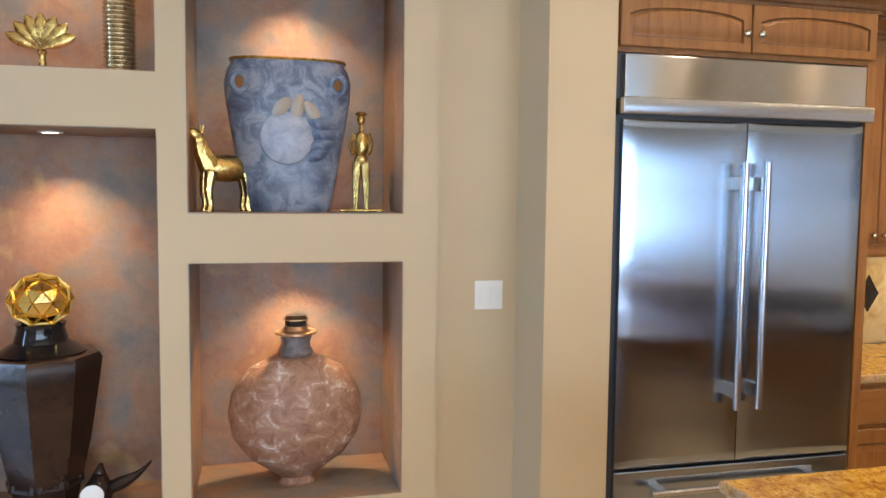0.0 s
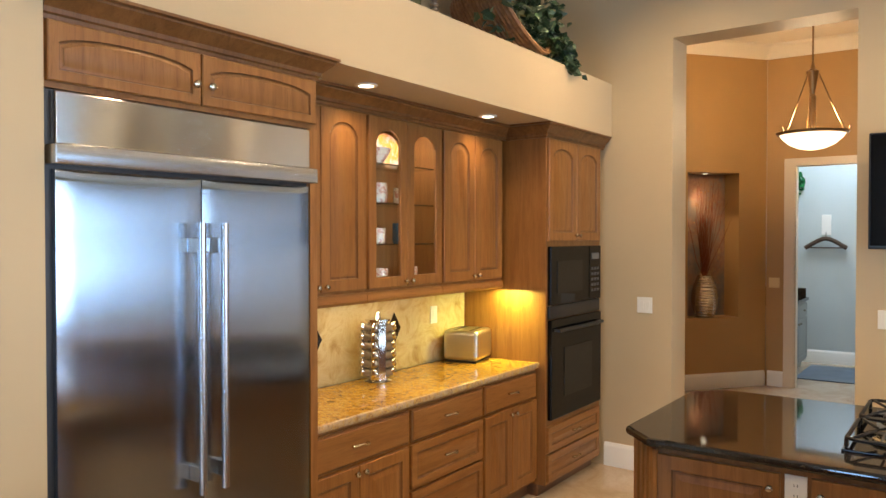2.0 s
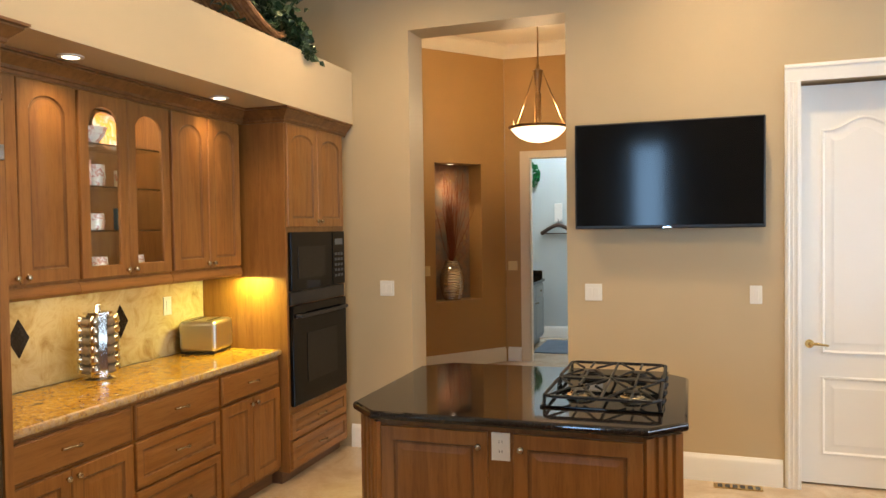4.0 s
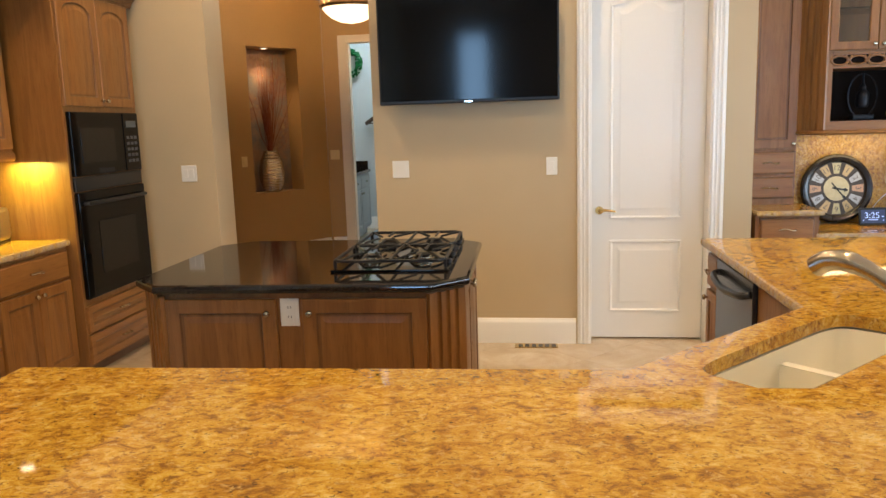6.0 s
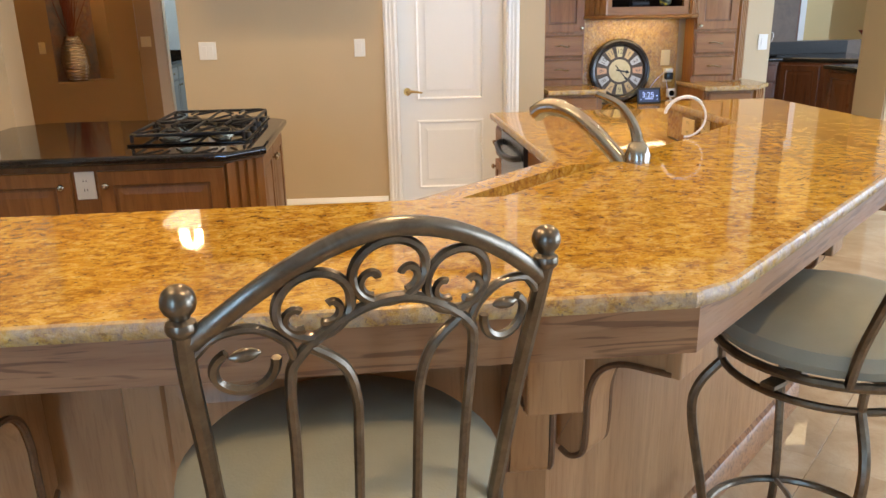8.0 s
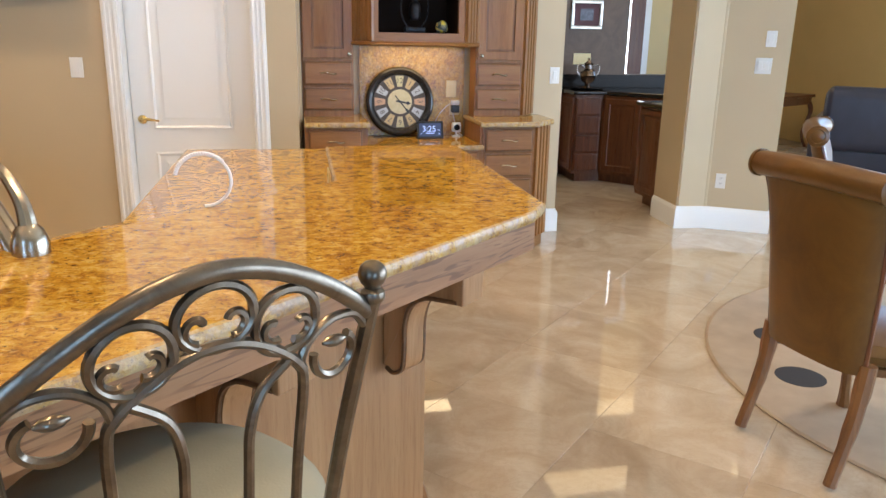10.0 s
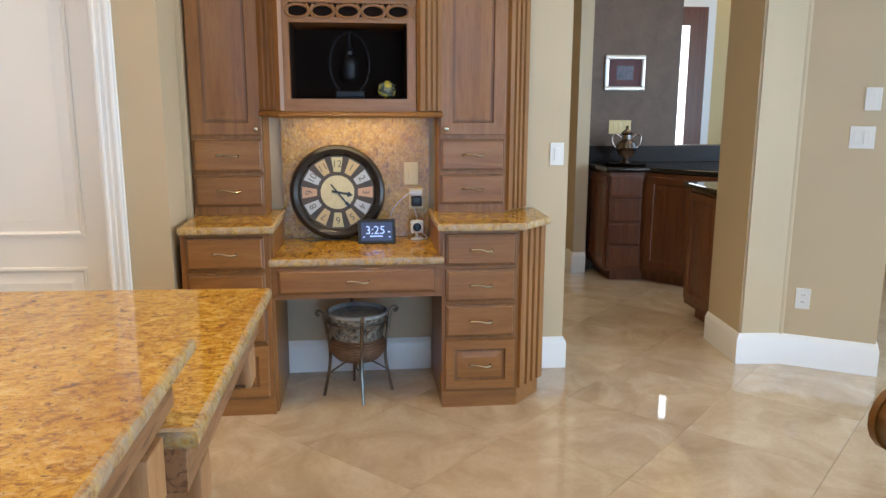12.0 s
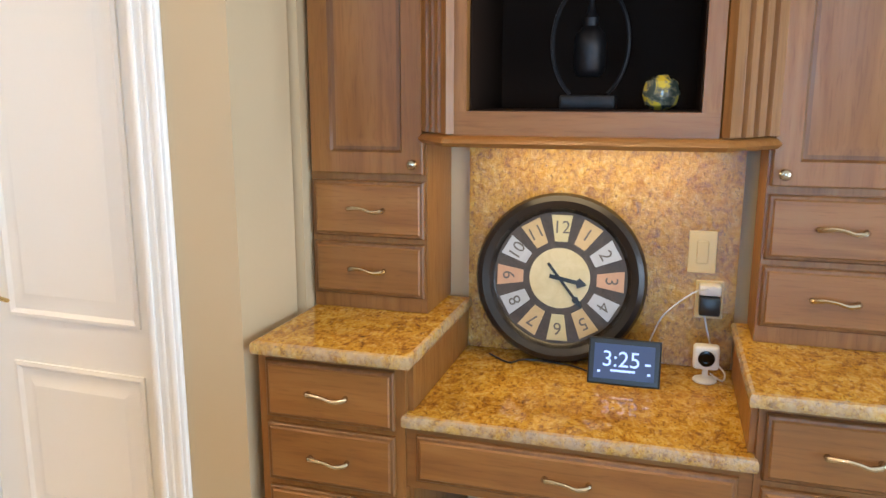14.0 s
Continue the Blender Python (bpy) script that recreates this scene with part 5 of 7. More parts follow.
# ---- bar stools ----
def bar_stool():
    s = thing("bar_stool", "wrought iron swivel bar stool with a grey green suede seat", "bar stool", None, "bar stools")
    SZ, SY, SX = 0.040, -0.012, 0.022
    part("seat", lathe(B(), [(0.205, 0.722), (0.234, 0.730), (0.246, 0.752), (0.242, 0.780), (0.212, 0.808), (0.145, 0.826), (0.02, 0.832)], 40, SX, SY, SZ), SEATCLOTH, s, "round grey green suede cushion")
    ring = lambda r, z, t: tube(B(), [(SX + r * math.cos(a), SY + r * math.sin(a), z) for a in (2 * math.pi * i / 36 for i in range(36))], t, 8, True)
    part("seat_ring", ring(0.236, 0.715 + SZ, 0.011), IRON, s)
    part("swivel_ring", ring(0.218, 0.655 + SZ, 0.009), IRON, s)
    part("foot_ring", ring(0.225, 0.245, 0.010), IRON, s)
    for a in range(4):
        t = math.radians(45 + 90 * a)
        part("swivel_post", tube(B(), [(SX + 0.220 * math.cos(t), SY + 0.220 * math.sin(t), 0.652 + SZ), (SX + 0.225 * math.cos(t), SY + 0.225 * math.sin(t), 0.718 + SZ)], 0.009, 6), IRON, s)
    bm = boxed(-0.21, SY - 0.016, 0.668 + SZ, 0.21, SY + 0.016, 0.678 + SZ)
    box(bm, -0.016, SY - 0.21, 0.6685 + SZ, 0.016, SY + 0.21, 0.6775 + SZ)
    part("swivel", bm, IRON, s)
    for a in range(4):
        t = math.radians(45 + 90 * a)
        pr = [(0.218, 0.655 + SZ), (0.265, 0.63), (0.275, 0.55), (0.24, 0.36), (0.225, 0.245), (0.245, 0.10), (0.28, 0.0)]
        part("leg", tube(B(), smooth_path([(SX + r * math.cos(t), SY + r * math.sin(t), z) for r, z in pr], 5), 0.0115, 8), IRON, s)
    for a in range(2):
        t = math.radians(45 + 90 * a)
        part("stretcher", tube(B(), smooth_path([(SX + k * math.cos(t), SY + k * math.sin(t), z) for k, z in ((0.225, 0.245), (0.1, 0.275), (-0.1, 0.275), (-0.225, 0.245))], 5), 0.007, 6), IRON, s)

    def P(x, z):
        low = SY - math.sqrt(0.238 ** 2 - min(abs(x - SX), 0.2) ** 2)
        top = -0.269 - 0.02 * (1 - (x / 0.21) ** 2)
        return (x, low + (top - low) * (z - 0.755) / 0.405, z)

    def bar(name, pts, r, n=5, label=""):
        return part(name, tube(B(), smooth_path([P(x, z) for x, z in pts], n), r, 8), IRON, s, label)
    Z = 1.162
    for sx in (-1, 1):
        post = bar("back_post", [(sx * 0.170, 0.755), (sx * 0.180, 0.85), (sx * 0.194, 1.0), (sx * 0.206, 1.12), (sx * 0.209, 1.174)], 0.0105)
        x, y, z = P(sx * 0.209, 1.174)
        part("finial", lathe(B(), [(0.011, -0.006), (0.0145, -0.002), (0.0155, 0.003), (0.0145, 0.008), (0.0095, 0.012), (0.0105, 0.015), (0.0145, 0.019), (0.0172, 0.026), (0.0172, 0.032), (0.0145, 0.039), (0.009, 0.044), (0.003, 0.046)], 20, x, y, z), IRON, post, "dark round finial")
    lo = []
    arch = [P(x, Z - 0.008 + 0.099 * math.cos(x / 0.205 * math.pi / 2) ** 0.9) for x in [-0.204 + 0.408 * i / 28 for i in range(29)]]
    for i, p in enumerate(arch):
        t = (Vector(arch[min(i + 1, 28)]) - Vector(arch[max(i - 1, 0)])).normalized()
        nrm = Vector((0, -1, 0))
        up = t.cross(nrm).normalized()
        lo.append([Vector(p) + up * (0.0112 * math.sin(k)) + nrm * (0.0085 * math.cos(k)) for k in (2 * math.pi * j / 10 for j in range(10))])
    bm = B()
    rings(bm, lo)
    part("top_rail", bm, IRON, s)
    # an inner arch runs down into the outer spindles; the inner pair leans in from it
    bar("lower_arch", [(-0.104, 0.755), (-0.104, 0.98), (-0.108, Z - 0.07), (-0.098, Z - 0.038), (-0.062, Z - 0.008), (-0.022, Z + 0.009), (0.022, Z + 0.009), (0.062, Z - 0.008), (0.098, Z - 0.038), (0.108, Z - 0.07), (0.104, 0.98), (0.104, 0.755)], 0.0068)
    for sx in (-1, 1):
        bar("spindle", [(sx * 0.036, 0.755), (sx * 0.036, 1.0), (sx * 0.038, Z - 0.10), (sx * 0.052, Z - 0.058), (sx * 0.086, Z - 0.030)], 0.0063)
        bar("side_arch", [(sx * 0.200, Z - 0.022), (sx * 0.178, Z + 0.0), (sx * 0.142, Z + 0.002), (sx * 0.112, Z - 0.018), (sx * 0.102, Z - 0.042)], 0.0055)

    def curl(cx, cz, r, a0, a1, t=0.0052, inner=0.35, ky=1.0):
        n = 24
        return part("scroll", tube(B(), [P(cx + q * math.cos(k), cz + ky * q * math.sin(k)) for q, k in ((r * (1 - (1 - inner) * i / n), math.radians(a0 + (a1 - a0) * i / n)) for i in range(n + 1))], t, 6), IRON, s)
    hoop = lambda cx, cz, rx, rz: part("hoop", tube(B(), [P(cx + rx * math.cos(k), cz + rz * math.sin(k)) for k in (2 * math.pi * i / 28 for i in range(28))], 0.0058, 7, True), IRON, s)
    hoop(0.0, Z + 0.043, 0.042, 0.035)
    for sx in (-1, 1):
        f = (lambda a: a) if sx > 0 else (lambda a: 180 - a)
        hoop(sx * 0.082, Z + 0.018, 0.039, 0.037)
        curl(sx * 0.157, Z - 0.042, 0.036, f(170), f(415), 0.0058, 0.62)
        tip = P(sx * 0.152, Z - 0.028)
        part("leaf_tip", lathe(B(), [(0.002, -0.016), (0.0065, -0.008), (0.0075, 0.0), (0.0065, 0.008), (0.002, 0.016)], 10), IRON, s, at=pose(*tip, 0, 90, 0))
        curl(sx * 0.019, Z + 0.035, 0.017, f(-90), f(150), 0.0048, 0.4)
        curl(sx * 0.066, Z + 0.012, 0.016, f(-60), f(-290), 0.0048, 0.4)
        curl(sx * 0.100, Z + 0.008, 0.017, f(-120), f(120), 0.0048, 0.4)
    return s


st = bar_stool()
st.matrix_world = pose(1.70, 0.042, 0, 0, 0, -69.3)
copy_thing(st, pose(2.125, -1.015, 0, 0, 0, -59.3))
copy_thing(st, pose(1.72, 0.98, 0, 0, 0, -86))


# ---- dining chairs and rug ----
def dining_chair():
    c = thing("dining_chair", "caramel leather dining chair with a rolled back and wooden legs", "chair", None, "dining chairs")
    part("seat", lathe(B(), [(0.24, 0.40), (0.275, 0.42), (0.285, 0.45), (0.26, 0.485), (0.15, 0.50), (0.02, 0.502)], 28, 0, 0.02, 0, 0.92, 0.95), LEATHER, c, "padded caramel leather seat")
    bm = B()
    lo = []
    for z, y, hw, t in ((0.40, -0.22, 0.215, 0.035), (0.55, -0.235, 0.225, 0.04), (0.75, -0.25, 0.24, 0.04), (0.92, -0.275, 0.25, 0.038), (1.03, -0.31, 0.255, 0.034)):
        n = 20
        lo.append([(hw * math.copysign(abs(math.cos(k)) ** 0.5, math.cos(k)), y - 0.03 * (1 - math.cos(k) ** 2) + t * math.sin(k), z) for k in (2 * math.pi * i / n for i in range(n))])
    rings(bm, lo)
    part("backrest", bm, LEATHER, c, "curved caramel leather back")
    part("rolled_top", tube(B(), smooth_path([(-0.27, -0.325, 1.045), (-0.14, -0.355, 1.055), (0, -0.365, 1.06), (0.14, -0.355, 1.055), (0.27, -0.325, 1.045)], 4), 0.045, 12), LEATHER, c, "rolled leather top edge")
    for sx in (-1, 1):
        part("scroll_end", lathe(B(), [(0.05, 0), (0.05, 0.012), (0.034, 0.018), (0.03, 0.014), (0.01, 0.022)], 18), LEATHER, c, at=pose(sx * 0.268, -0.325, 1.045, 0, 90 * sx, 0))
        part("piping", tube(B(), smooth_path([(sx * 0.214, -0.228, 0.42), (sx * 0.226, -0.24, 0.60), (sx * 0.240, -0.256, 0.78), (sx * 0.250, -0.28, 0.93), (sx * 0.254, -0.31, 1.02)], 4), 0.009, 6), CHERRY, c, "dark leather piping")
        part("back_leg", tube(B(), smooth_path([(sx * 0.215, -0.215, 0.44), (sx * 0.215, -0.235, 0.25), (sx * 0.22, -0.30, 0.004)], 5), [0.03] * 4 + [0.026] * 3 + [0.022] * 4, 8), LEGWOOD, c)
        part("front_leg", tube(B(), smooth_path([(sx * 0.215, 0.20, 0.42), (sx * 0.235, 0.235, 0.33), (sx * 0.215, 0.215, 0.15), (sx * 0.235, 0.25, 0.004)], 4), [0.034, 0.036, 0.036, 0.034, 0.03, 0.027, 0.024, 0.022, 0.02, 0.02, 0.022, 0.026, 0.03], 8), LEGWOOD, c)
    part("seat_rail", lathe(B(), [(0.23, 0.37), (0.265, 0.375), (0.27, 0.405), (0.24, 0.41)], 28, 0, 0.02, 0, 0.92, 0.95), LEGWOOD, c)
    return c


LEGWOOD = wood("chair_wood", (0.14, 0.055, 0.016), (0.21, 0.09, 0.028), (0.28, 0.125, 0.04))
ch = dining_chair()
ch.matrix_world = pose(3.35, -3.285, 0.012, 0, 0, 188)
copy_thing(ch, pose(4.25, -4.1, 0.012, 0, 0, 140))
rug = thing("round_rug", "round beige rug with dark dots lying on the marble", "rug", pose(3.7, -4.6, 0))
part("rug_field", lathe(B(), [(1.46, 0.0005), (1.465, 0.006), (1.45, 0.011), (0.02, 0.0112)], 72), RUGM, rug)
for k in range(4):
    a = math.radians(80 - 26 * k)
    part("dot", lathe(B(), [(0.11, 0.0113), (0.11, 0.0128), (0.01, 0.0129)], 24, 1.12 * math.cos(a), 1.12 * math.sin(a)), material("dark_wool", None, 0.95, 0, (0.03, 0.028, 0.03)), rug)

# ---- faucet ----
TAPMETAL = material("dark_nickel", None, 0.24, 1.0, (0.40, 0.35, 0.28))
fx, fy = 2.63, -0.765
fc = thing("kitchen_faucet", "brushed nickel pull-out kitchen faucet with a lever", "faucet", pose(fx, fy, 0.9155))
part("base", lathe(B(), [(0.036, 0), (0.036, 0.008), (0.031, 0.016), (0.030, 0.10), (0.033, 0.14), (0.034, 0.175), (0.026, 0.20), (0.014, 0.212)], 24), TAPMETAL, fc)
sp = smooth_path([(0.0, 0.0, 0.10), (0.052, 0.055, 0.18), (0.112, 0.115, 0.25), (0.165, 0.168, 0.283), (0.205, 0.205, 0.283), (0.232, 0.228, 0.262)], 5)
part("spout", tube(B(), sp, [0.022 + 0.004 * (i > 14) - 0.002 * (8 < i < 13) for i in range(len(sp))], 12), TAPMETAL, fc, "curved pull-out spout")
hp_ = smooth_path([(0.0, 0.0, 0.205), (0.012, 0.01, 0.25), (0.035, 0.045, 0.305), (0.065, 0.10, 0.332)], 5)
part("lever", tube(B(), hp_, [0.017 - 0.009 * i / (len(hp_) - 1) for i in range(len(hp_))], 10), TAPMETAL, fc)

nr = thing("napkin_ring", "white beaded open ring standing on the granite bar", "ornament", pose(2.985, -1.045, 1.0705, 0, 0, 84))
part("band", tube(B(), [(0.064 * math.cos(a), 0, 0.066 + 0.062 * math.sin(a)) for a in (math.radians(12 + 258 * i / 40) for i in range(41))], 0.004, 6), material("pearl_white", None, 0.15, 0, (0.85, 0.85, 0.86)), nr)
bm = B()
bmesh.ops.create_icosphere(bm, subdivisions=1, radius=0.0055)
BEAD = finish(bm, "bead", MATS["pearl_white"])
for i in range(24):
    a = math.radians(14 + 120 * i / 23)
    ob = new("bead", BEAD)
    ob.parent, ob.matrix_local = nr, pose(0.066 * math.cos(a), 0, 0.066 + 0.064 * math.sin(a))

# ---- cooktop ----
ck = thing("cooktop", "black gas cooktop with cast iron grates on the island", "cooktop", pose(0, 0, 0.925))
part("glass_base", boxed(4.13, 0.50, 0.001, 5.04, 1.02, 0.010, 0.004), BLACKGLOSS, ck)
for i, (cx, cy) in enumerate(((4.36, 0.64), (4.36, 0.88), (4.82, 0.64), (4.82, 0.88))):
    b = part("burner", lathe(B(), [(0.055, 0.010), (0.055, 0.018), (0.04, 0.024), (0.04, 0.030), (0.03, 0.034), (0.01, 0.035)], 20, cx, cy), NICKEL if i < 2 else CAST, ck)
    part("burner_cap", lathe(B(), [(0.036, 0.034), (0.036, 0.041), (0.01, 0.043)], 20, cx, cy), CAST, b)
for x0, x1 in ((4.15, 4.575), (4.595, 5.02)):
    bm = B()
    y0, y1, z = 0.515, 1.005, 0.047
    cr = [(x0, y0, z), (x1, y0, z), (x1, y1, z), (x0, y1, z)]
    tube(bm, [p for a, b in zip(cr, cr[1:] + cr[:1]) for p in (Vector(a).lerp(Vector(b), 0.06), Vector(a).lerp(Vector(b), 0.94))], 0.008, 6, True)
    xm, ym = (x0 + x1) / 2, (y0 + y1) / 2
    tube(bm, [(x0, ym, z), (x1, ym, z)], 0.007, 6)
    for yy in (0.635, 0.885):
        for k in range(4):
            a = math.radians(45 + 90 * k)
            tube(bm, smooth_path([(xm + 0.045 * math.cos(a), yy + 0.045 * math.sin(a), z + 0.004), (xm + 0.10 * math.cos(a), yy + 0.075 * math.sin(a), z + 0.004), (xm + 0.2 * math.copysign(1, math.cos(a)), yy + 0.105 * math.copysign(1, math.sin(a)), z)], 3), 0.006, 6)
        tube(bm, [(x0, yy, z), (xm - 0.05, yy, z + 0.004)], 0.006, 6)
        tube(bm, [(x1, yy, z), (xm + 0.05, yy, z + 0.004)], 0.006, 6)
    for fx_, fy_ in ((x0 + 0.02, y0), (x1 - 0.02, y0), (x0 + 0.02, y1), (x1 - 0.02, y1)):
        tube(bm, [(fx_, fy_, z), (fx_, fy_, 0.012)], 0.008, 6)
    part("grate", bm, CAST, ck, "black cast iron grate")
for i in range(4):
    part("control_knob", lathe(B(), [(0.018, 0.010), (0.017, 0.026), (0.012, 0.029)], 16, 4.30 + i * 0.18, 0.515 - 0.0), CAST, ck)

lamp("hutch_light", "AREA", FD0 @ pose(0.80, 0.40, 1.400), 2.2, (1.0, 0.76, 0.42), 0.6, 0.2)
vt = thing("floor_register", "small dark floor vent beside the baseboard", "vent", pose(6.05, 0.10, 0))
part("frame", boxed(0, -0.15, 0.0005, 0.09, 0.15, 0.006, 0.002), BRASS, vt)
for k in range(6):
    part("slot", boxed(0.012, -0.135 + k * 0.046, 0.006, 0.078, -0.105 + k * 0.046, 0.0068), BLACK, vt)

# ---- niche ornaments ----
def spot_in_niche(x, y, z, e, spot=70):
    c = thing("niche_light", "small round recessed niche light, lit", "ceiling light", pose(x, y, z), "niche lights")
    part("trim", lathe(B(), [(0.045, 0.0), (0.045, -0.004), (0.032, -0.005), (0.03, -0.001)], 20), WHITE, c)
    part("lens", lathe(B(), [(0.03, -0.002), (0.028, -0.0045), (0.006, -0.0046)], 20), BULB, c)
    lamp("niche_lamp", "SPOT", pose(x, y, z - 0.02), e, (1.0, 0.72, 0.42), 0.02, spot=spot)


for x, z in ((0.83, 1.422), (0.83, 2.616), (-0.08, 1.907), (-0.08, 2.946)):
    spot_in_niche(x, 3.42, z, 40, 112)
CERAMIC = mottled("blue_ceramic", [(0.3, (0.035, 0.042, 0.07)), (0.46, (0.10, 0.13, 0.20)), (0.60, (0.24, 0.27, 0.34)), (0.74, (0.11, 0.125, 0.17))], 11, 0.34)
OLDGOLD = mottled("old_gold", [(0.35, (0.30, 0.17, 0.05)), (0.6, (0.78, 0.56, 0.20))], 30, 0.24, 1.0, 0.4)
vs = thing("ceramic_vase", "large blue grey ceramic vase with moon relief and lug handles", "vase", pose(0.80, 3.36, 1.612))
bm = B()
lo = []
for z, hw, hd in ((0, 0.155, 0.075), (0.02, 0.165, 0.08), (0.15, 0.19, 0.092), (0.32, 0.222, 0.105), (0.44, 0.242, 0.11), (0.50, 0.246, 0.11), (0.545, 0.236, 0.105), (0.575, 0.218, 0.098), (0.585, 0.222, 0.10), (0.578, 0.20, 0.085), (0.50, 0.18, 0.08)):
    lo.append([(hw * math.copysign(abs(math.cos(k)) ** 0.55, math.cos(k)), hd * math.copysign(abs(math.sin(k)) ** 0.8, math.sin(k)), z) for k in (2 * math.pi * i / 36 for i in range(36))])
rings(bm, lo)
part("body", bm, CERAMIC, vs)
part("lip", tube(B(), [(0.222 * math.copysign(abs(math.cos(k)) ** 0.55, math.cos(k)), 0.10 * math.copysign(abs(math.sin(k)) ** 0.8, math.sin(k)), 0.586) for k in (2 * math.pi * (i + 0.5) / 36 for i in range(36))], 0.006, 6, True), OLDGOLD, vs, "gilded lip")
for sx in (-1, 1):
    part("lug", tube(B(), [(sx * 0.185 + 0.028 * math.cos(a), -0.100, 0.49 + 0.034 * math.sin(a)) for a in (2 * math.pi * i / 20 for i in range(20))], 0.013, 8, True), CERAMIC, vs)
    # solid disc, the shade inside the lug given as brown colour
    part("lug_hole", lathe(B(), [(0.024, 0), (0.024, 0.006), (0.004, 0.007)], 16), material("hole_shadow", None, 0.9, 0, (0.20, 0.09, 0.03)), vs, at=pose(sx * 0.185, -0.097, 0.49, 90, 0, 0))
PALE = mottled("pale_glaze", [(0.3, (0.20, 0.24, 0.33)), (0.7, (0.46, 0.49, 0.56))], 14, 0.35)
part("moon_relief", lathe(B(), [(0.105, 0), (0.10, 0.02), (0.07, 0.036), (0.02, 0.042)], 28), PALE, vs, "pale round moon relief", at=pose(-0.01, -0.088, 0.285, 90, 0, 0))
for k, (x, z, r) in enumerate(((-0.03, 0.40, 40), (0.03, 0.405, 8), (0.085, 0.385, -35), (0.115, 0.34, -60), (0.13, 0.30, -80), (0.125, 0.26, -100), (0.11, 0.225, -120))):
    part("ray_relief", lathe(B(), [(0.005, 0), (0.028, 0.008), (0.032, 0.024), (0.020, 0.038), (0.004, 0.044)], 14, 0, 0, 0, 0.8, 1.5), material("cream_glaze", None, 0.4, 0, (0.42, 0.36, 0.30)) if k < 3 else CERAMIC, vs, at=pose(x, -0.088, z, 90, r, 0))


def blob(bm, p, r, sx=1, sy=1, sz=1, rot=(0, 0, 0)):
    bmesh.ops.create_uvsphere(bm, u_segments=12, v_segments=8, radius=r, matrix=pose(*p, *rot) @ Matrix.Diagonal((sx, sy, sz, 1)))


bm = B()
blob(bm, (0.02, 0, 0.165), 0.056, 1.65, 0.85, 0.95)
tube(bm, smooth_path([(-0.045, 0, 0.17), (-0.075, 0, 0.23), (-0.085, 0, 0.275)], 4), [0.046, 0.043, 0.040, 0.036, 0.033, 0.030, 0.028, 0.026, 0.025], 8)
blob(bm, (-0.095, 0, 0.285), 0.024, 1.5, 0.8, 0.9, (0, 30, 0))
for dy in (-0.012, 0.012):
    tube(bm, [(-0.078, dy, 0.295), (-0.074, dy * 1.3, 0.325)], [0.008, 0.002], 6)
for lx, dx in ((-0.05, -0.01), (0.09, 0.012)):
    for dy in (-0.022, 0.022):
        tube(bm, smooth_path([(lx, dy, 0.15), (lx + dx, dy, 0.08), (lx + dx * 0.4, dy, 0.03), (lx + dx, dy, 0.0)], 3), [0.024, 0.022, 0.019, 0.017, 0.015, 0.013, 0.013, 0.014, 0.016, 0.016], 7)
tube(bm, smooth_path([(0.10, 0, 0.18), (0.125, 0, 0.15), (0.12, 0, 0.08)], 3), [0.008, 0.01, 0.011, 0.012, 0.010, 0.008, 0.005], 6)
solo("horse_statuette", bm, OLDGOLD, "polished gold standing horse statuette", "statuette", pose(0.545, 3.30, 1.612, 0, 0, 25))
bm = boxed(-0.085, -0.03, 0, 0.085, 0.03, 0.012, 0.003)
for sx in (-1, 1):
    tube(bm, smooth_path([(sx * 0.022, 0, 0.012), (sx * 0.02, 0, 0.10), (sx * 0.016, 0, 0.20)], 4), [0.012, 0.01, 0.012, 0.014, 0.015, 0.016, 0.018, 0.019, 0.02], 8)
    tube(bm, smooth_path([(sx * 0.03, 0, 0.315), (sx * 0.042, 0, 0.27), (sx * 0.03, -0.012, 0.23)], 4), 0.008, 6)
blob(bm, (0, 0, 0.27), 0.03, 1.0, 0.7, 1.9)
blob(bm, (0, 0, 0.21), 0.028, 1.05, 0.8, 1.0)
tube(bm, [(0, 0, 0.32), (0, 0, 0.35)], 0.009, 8)
blob(bm, (0, 0, 0.37), 0.019, 0.9, 0.9, 1.2)
blob(bm, (0, 0, 0.392), 0.02, 1.2, 1.0, 0.5)
solo("figure_statuette", bm, OLDGOLD, "slender polished gold standing statuette on a base", "statuette", pose(1.085, 3.33, 1.612, 0, 0, -10))

fl = thing("flask_vase", "round flattened terracotta flask vase with a crackled white glaze", "vase", pose(0.825, 3.34, 0.504) @ Matrix.Diagonal((1.12, 1.12, 1.0, 1)))
bm = lathe(B(), [(0.06, 0.0), (0.065, 0.01), (0.05, 0.03), (0.09, 0.06), (0.17, 0.12), (0.225, 0.21), (0.24, 0.30), (0.225, 0.39), (0.17, 0.48), (0.09, 0.525), (0.055, 0.535)], 36, 0, 0, 0, 1, 0.5)
part("body", bm, mottled("crackled_terracotta", [(0.34, (0.20, 0.10, 0.065)), (0.50, (0.32, 0.175, 0.115)), (0.575, (0.36, 0.23, 0.17)), (0.66, (0.58, 0.52, 0.48))], 19, 0.5), fl)
part("neck", lathe(B(), [(0.055, 0.53), (0.062, 0.545), (0.05, 0.57), (0.054, 0.60), (0.058, 0.61)], 24), mottled("grey_glaze", [(0.3, (0.10, 0.09, 0.10)), (0.7, (0.22, 0.20, 0.21))], 30, 0.4), fl, "grey glazed neck")
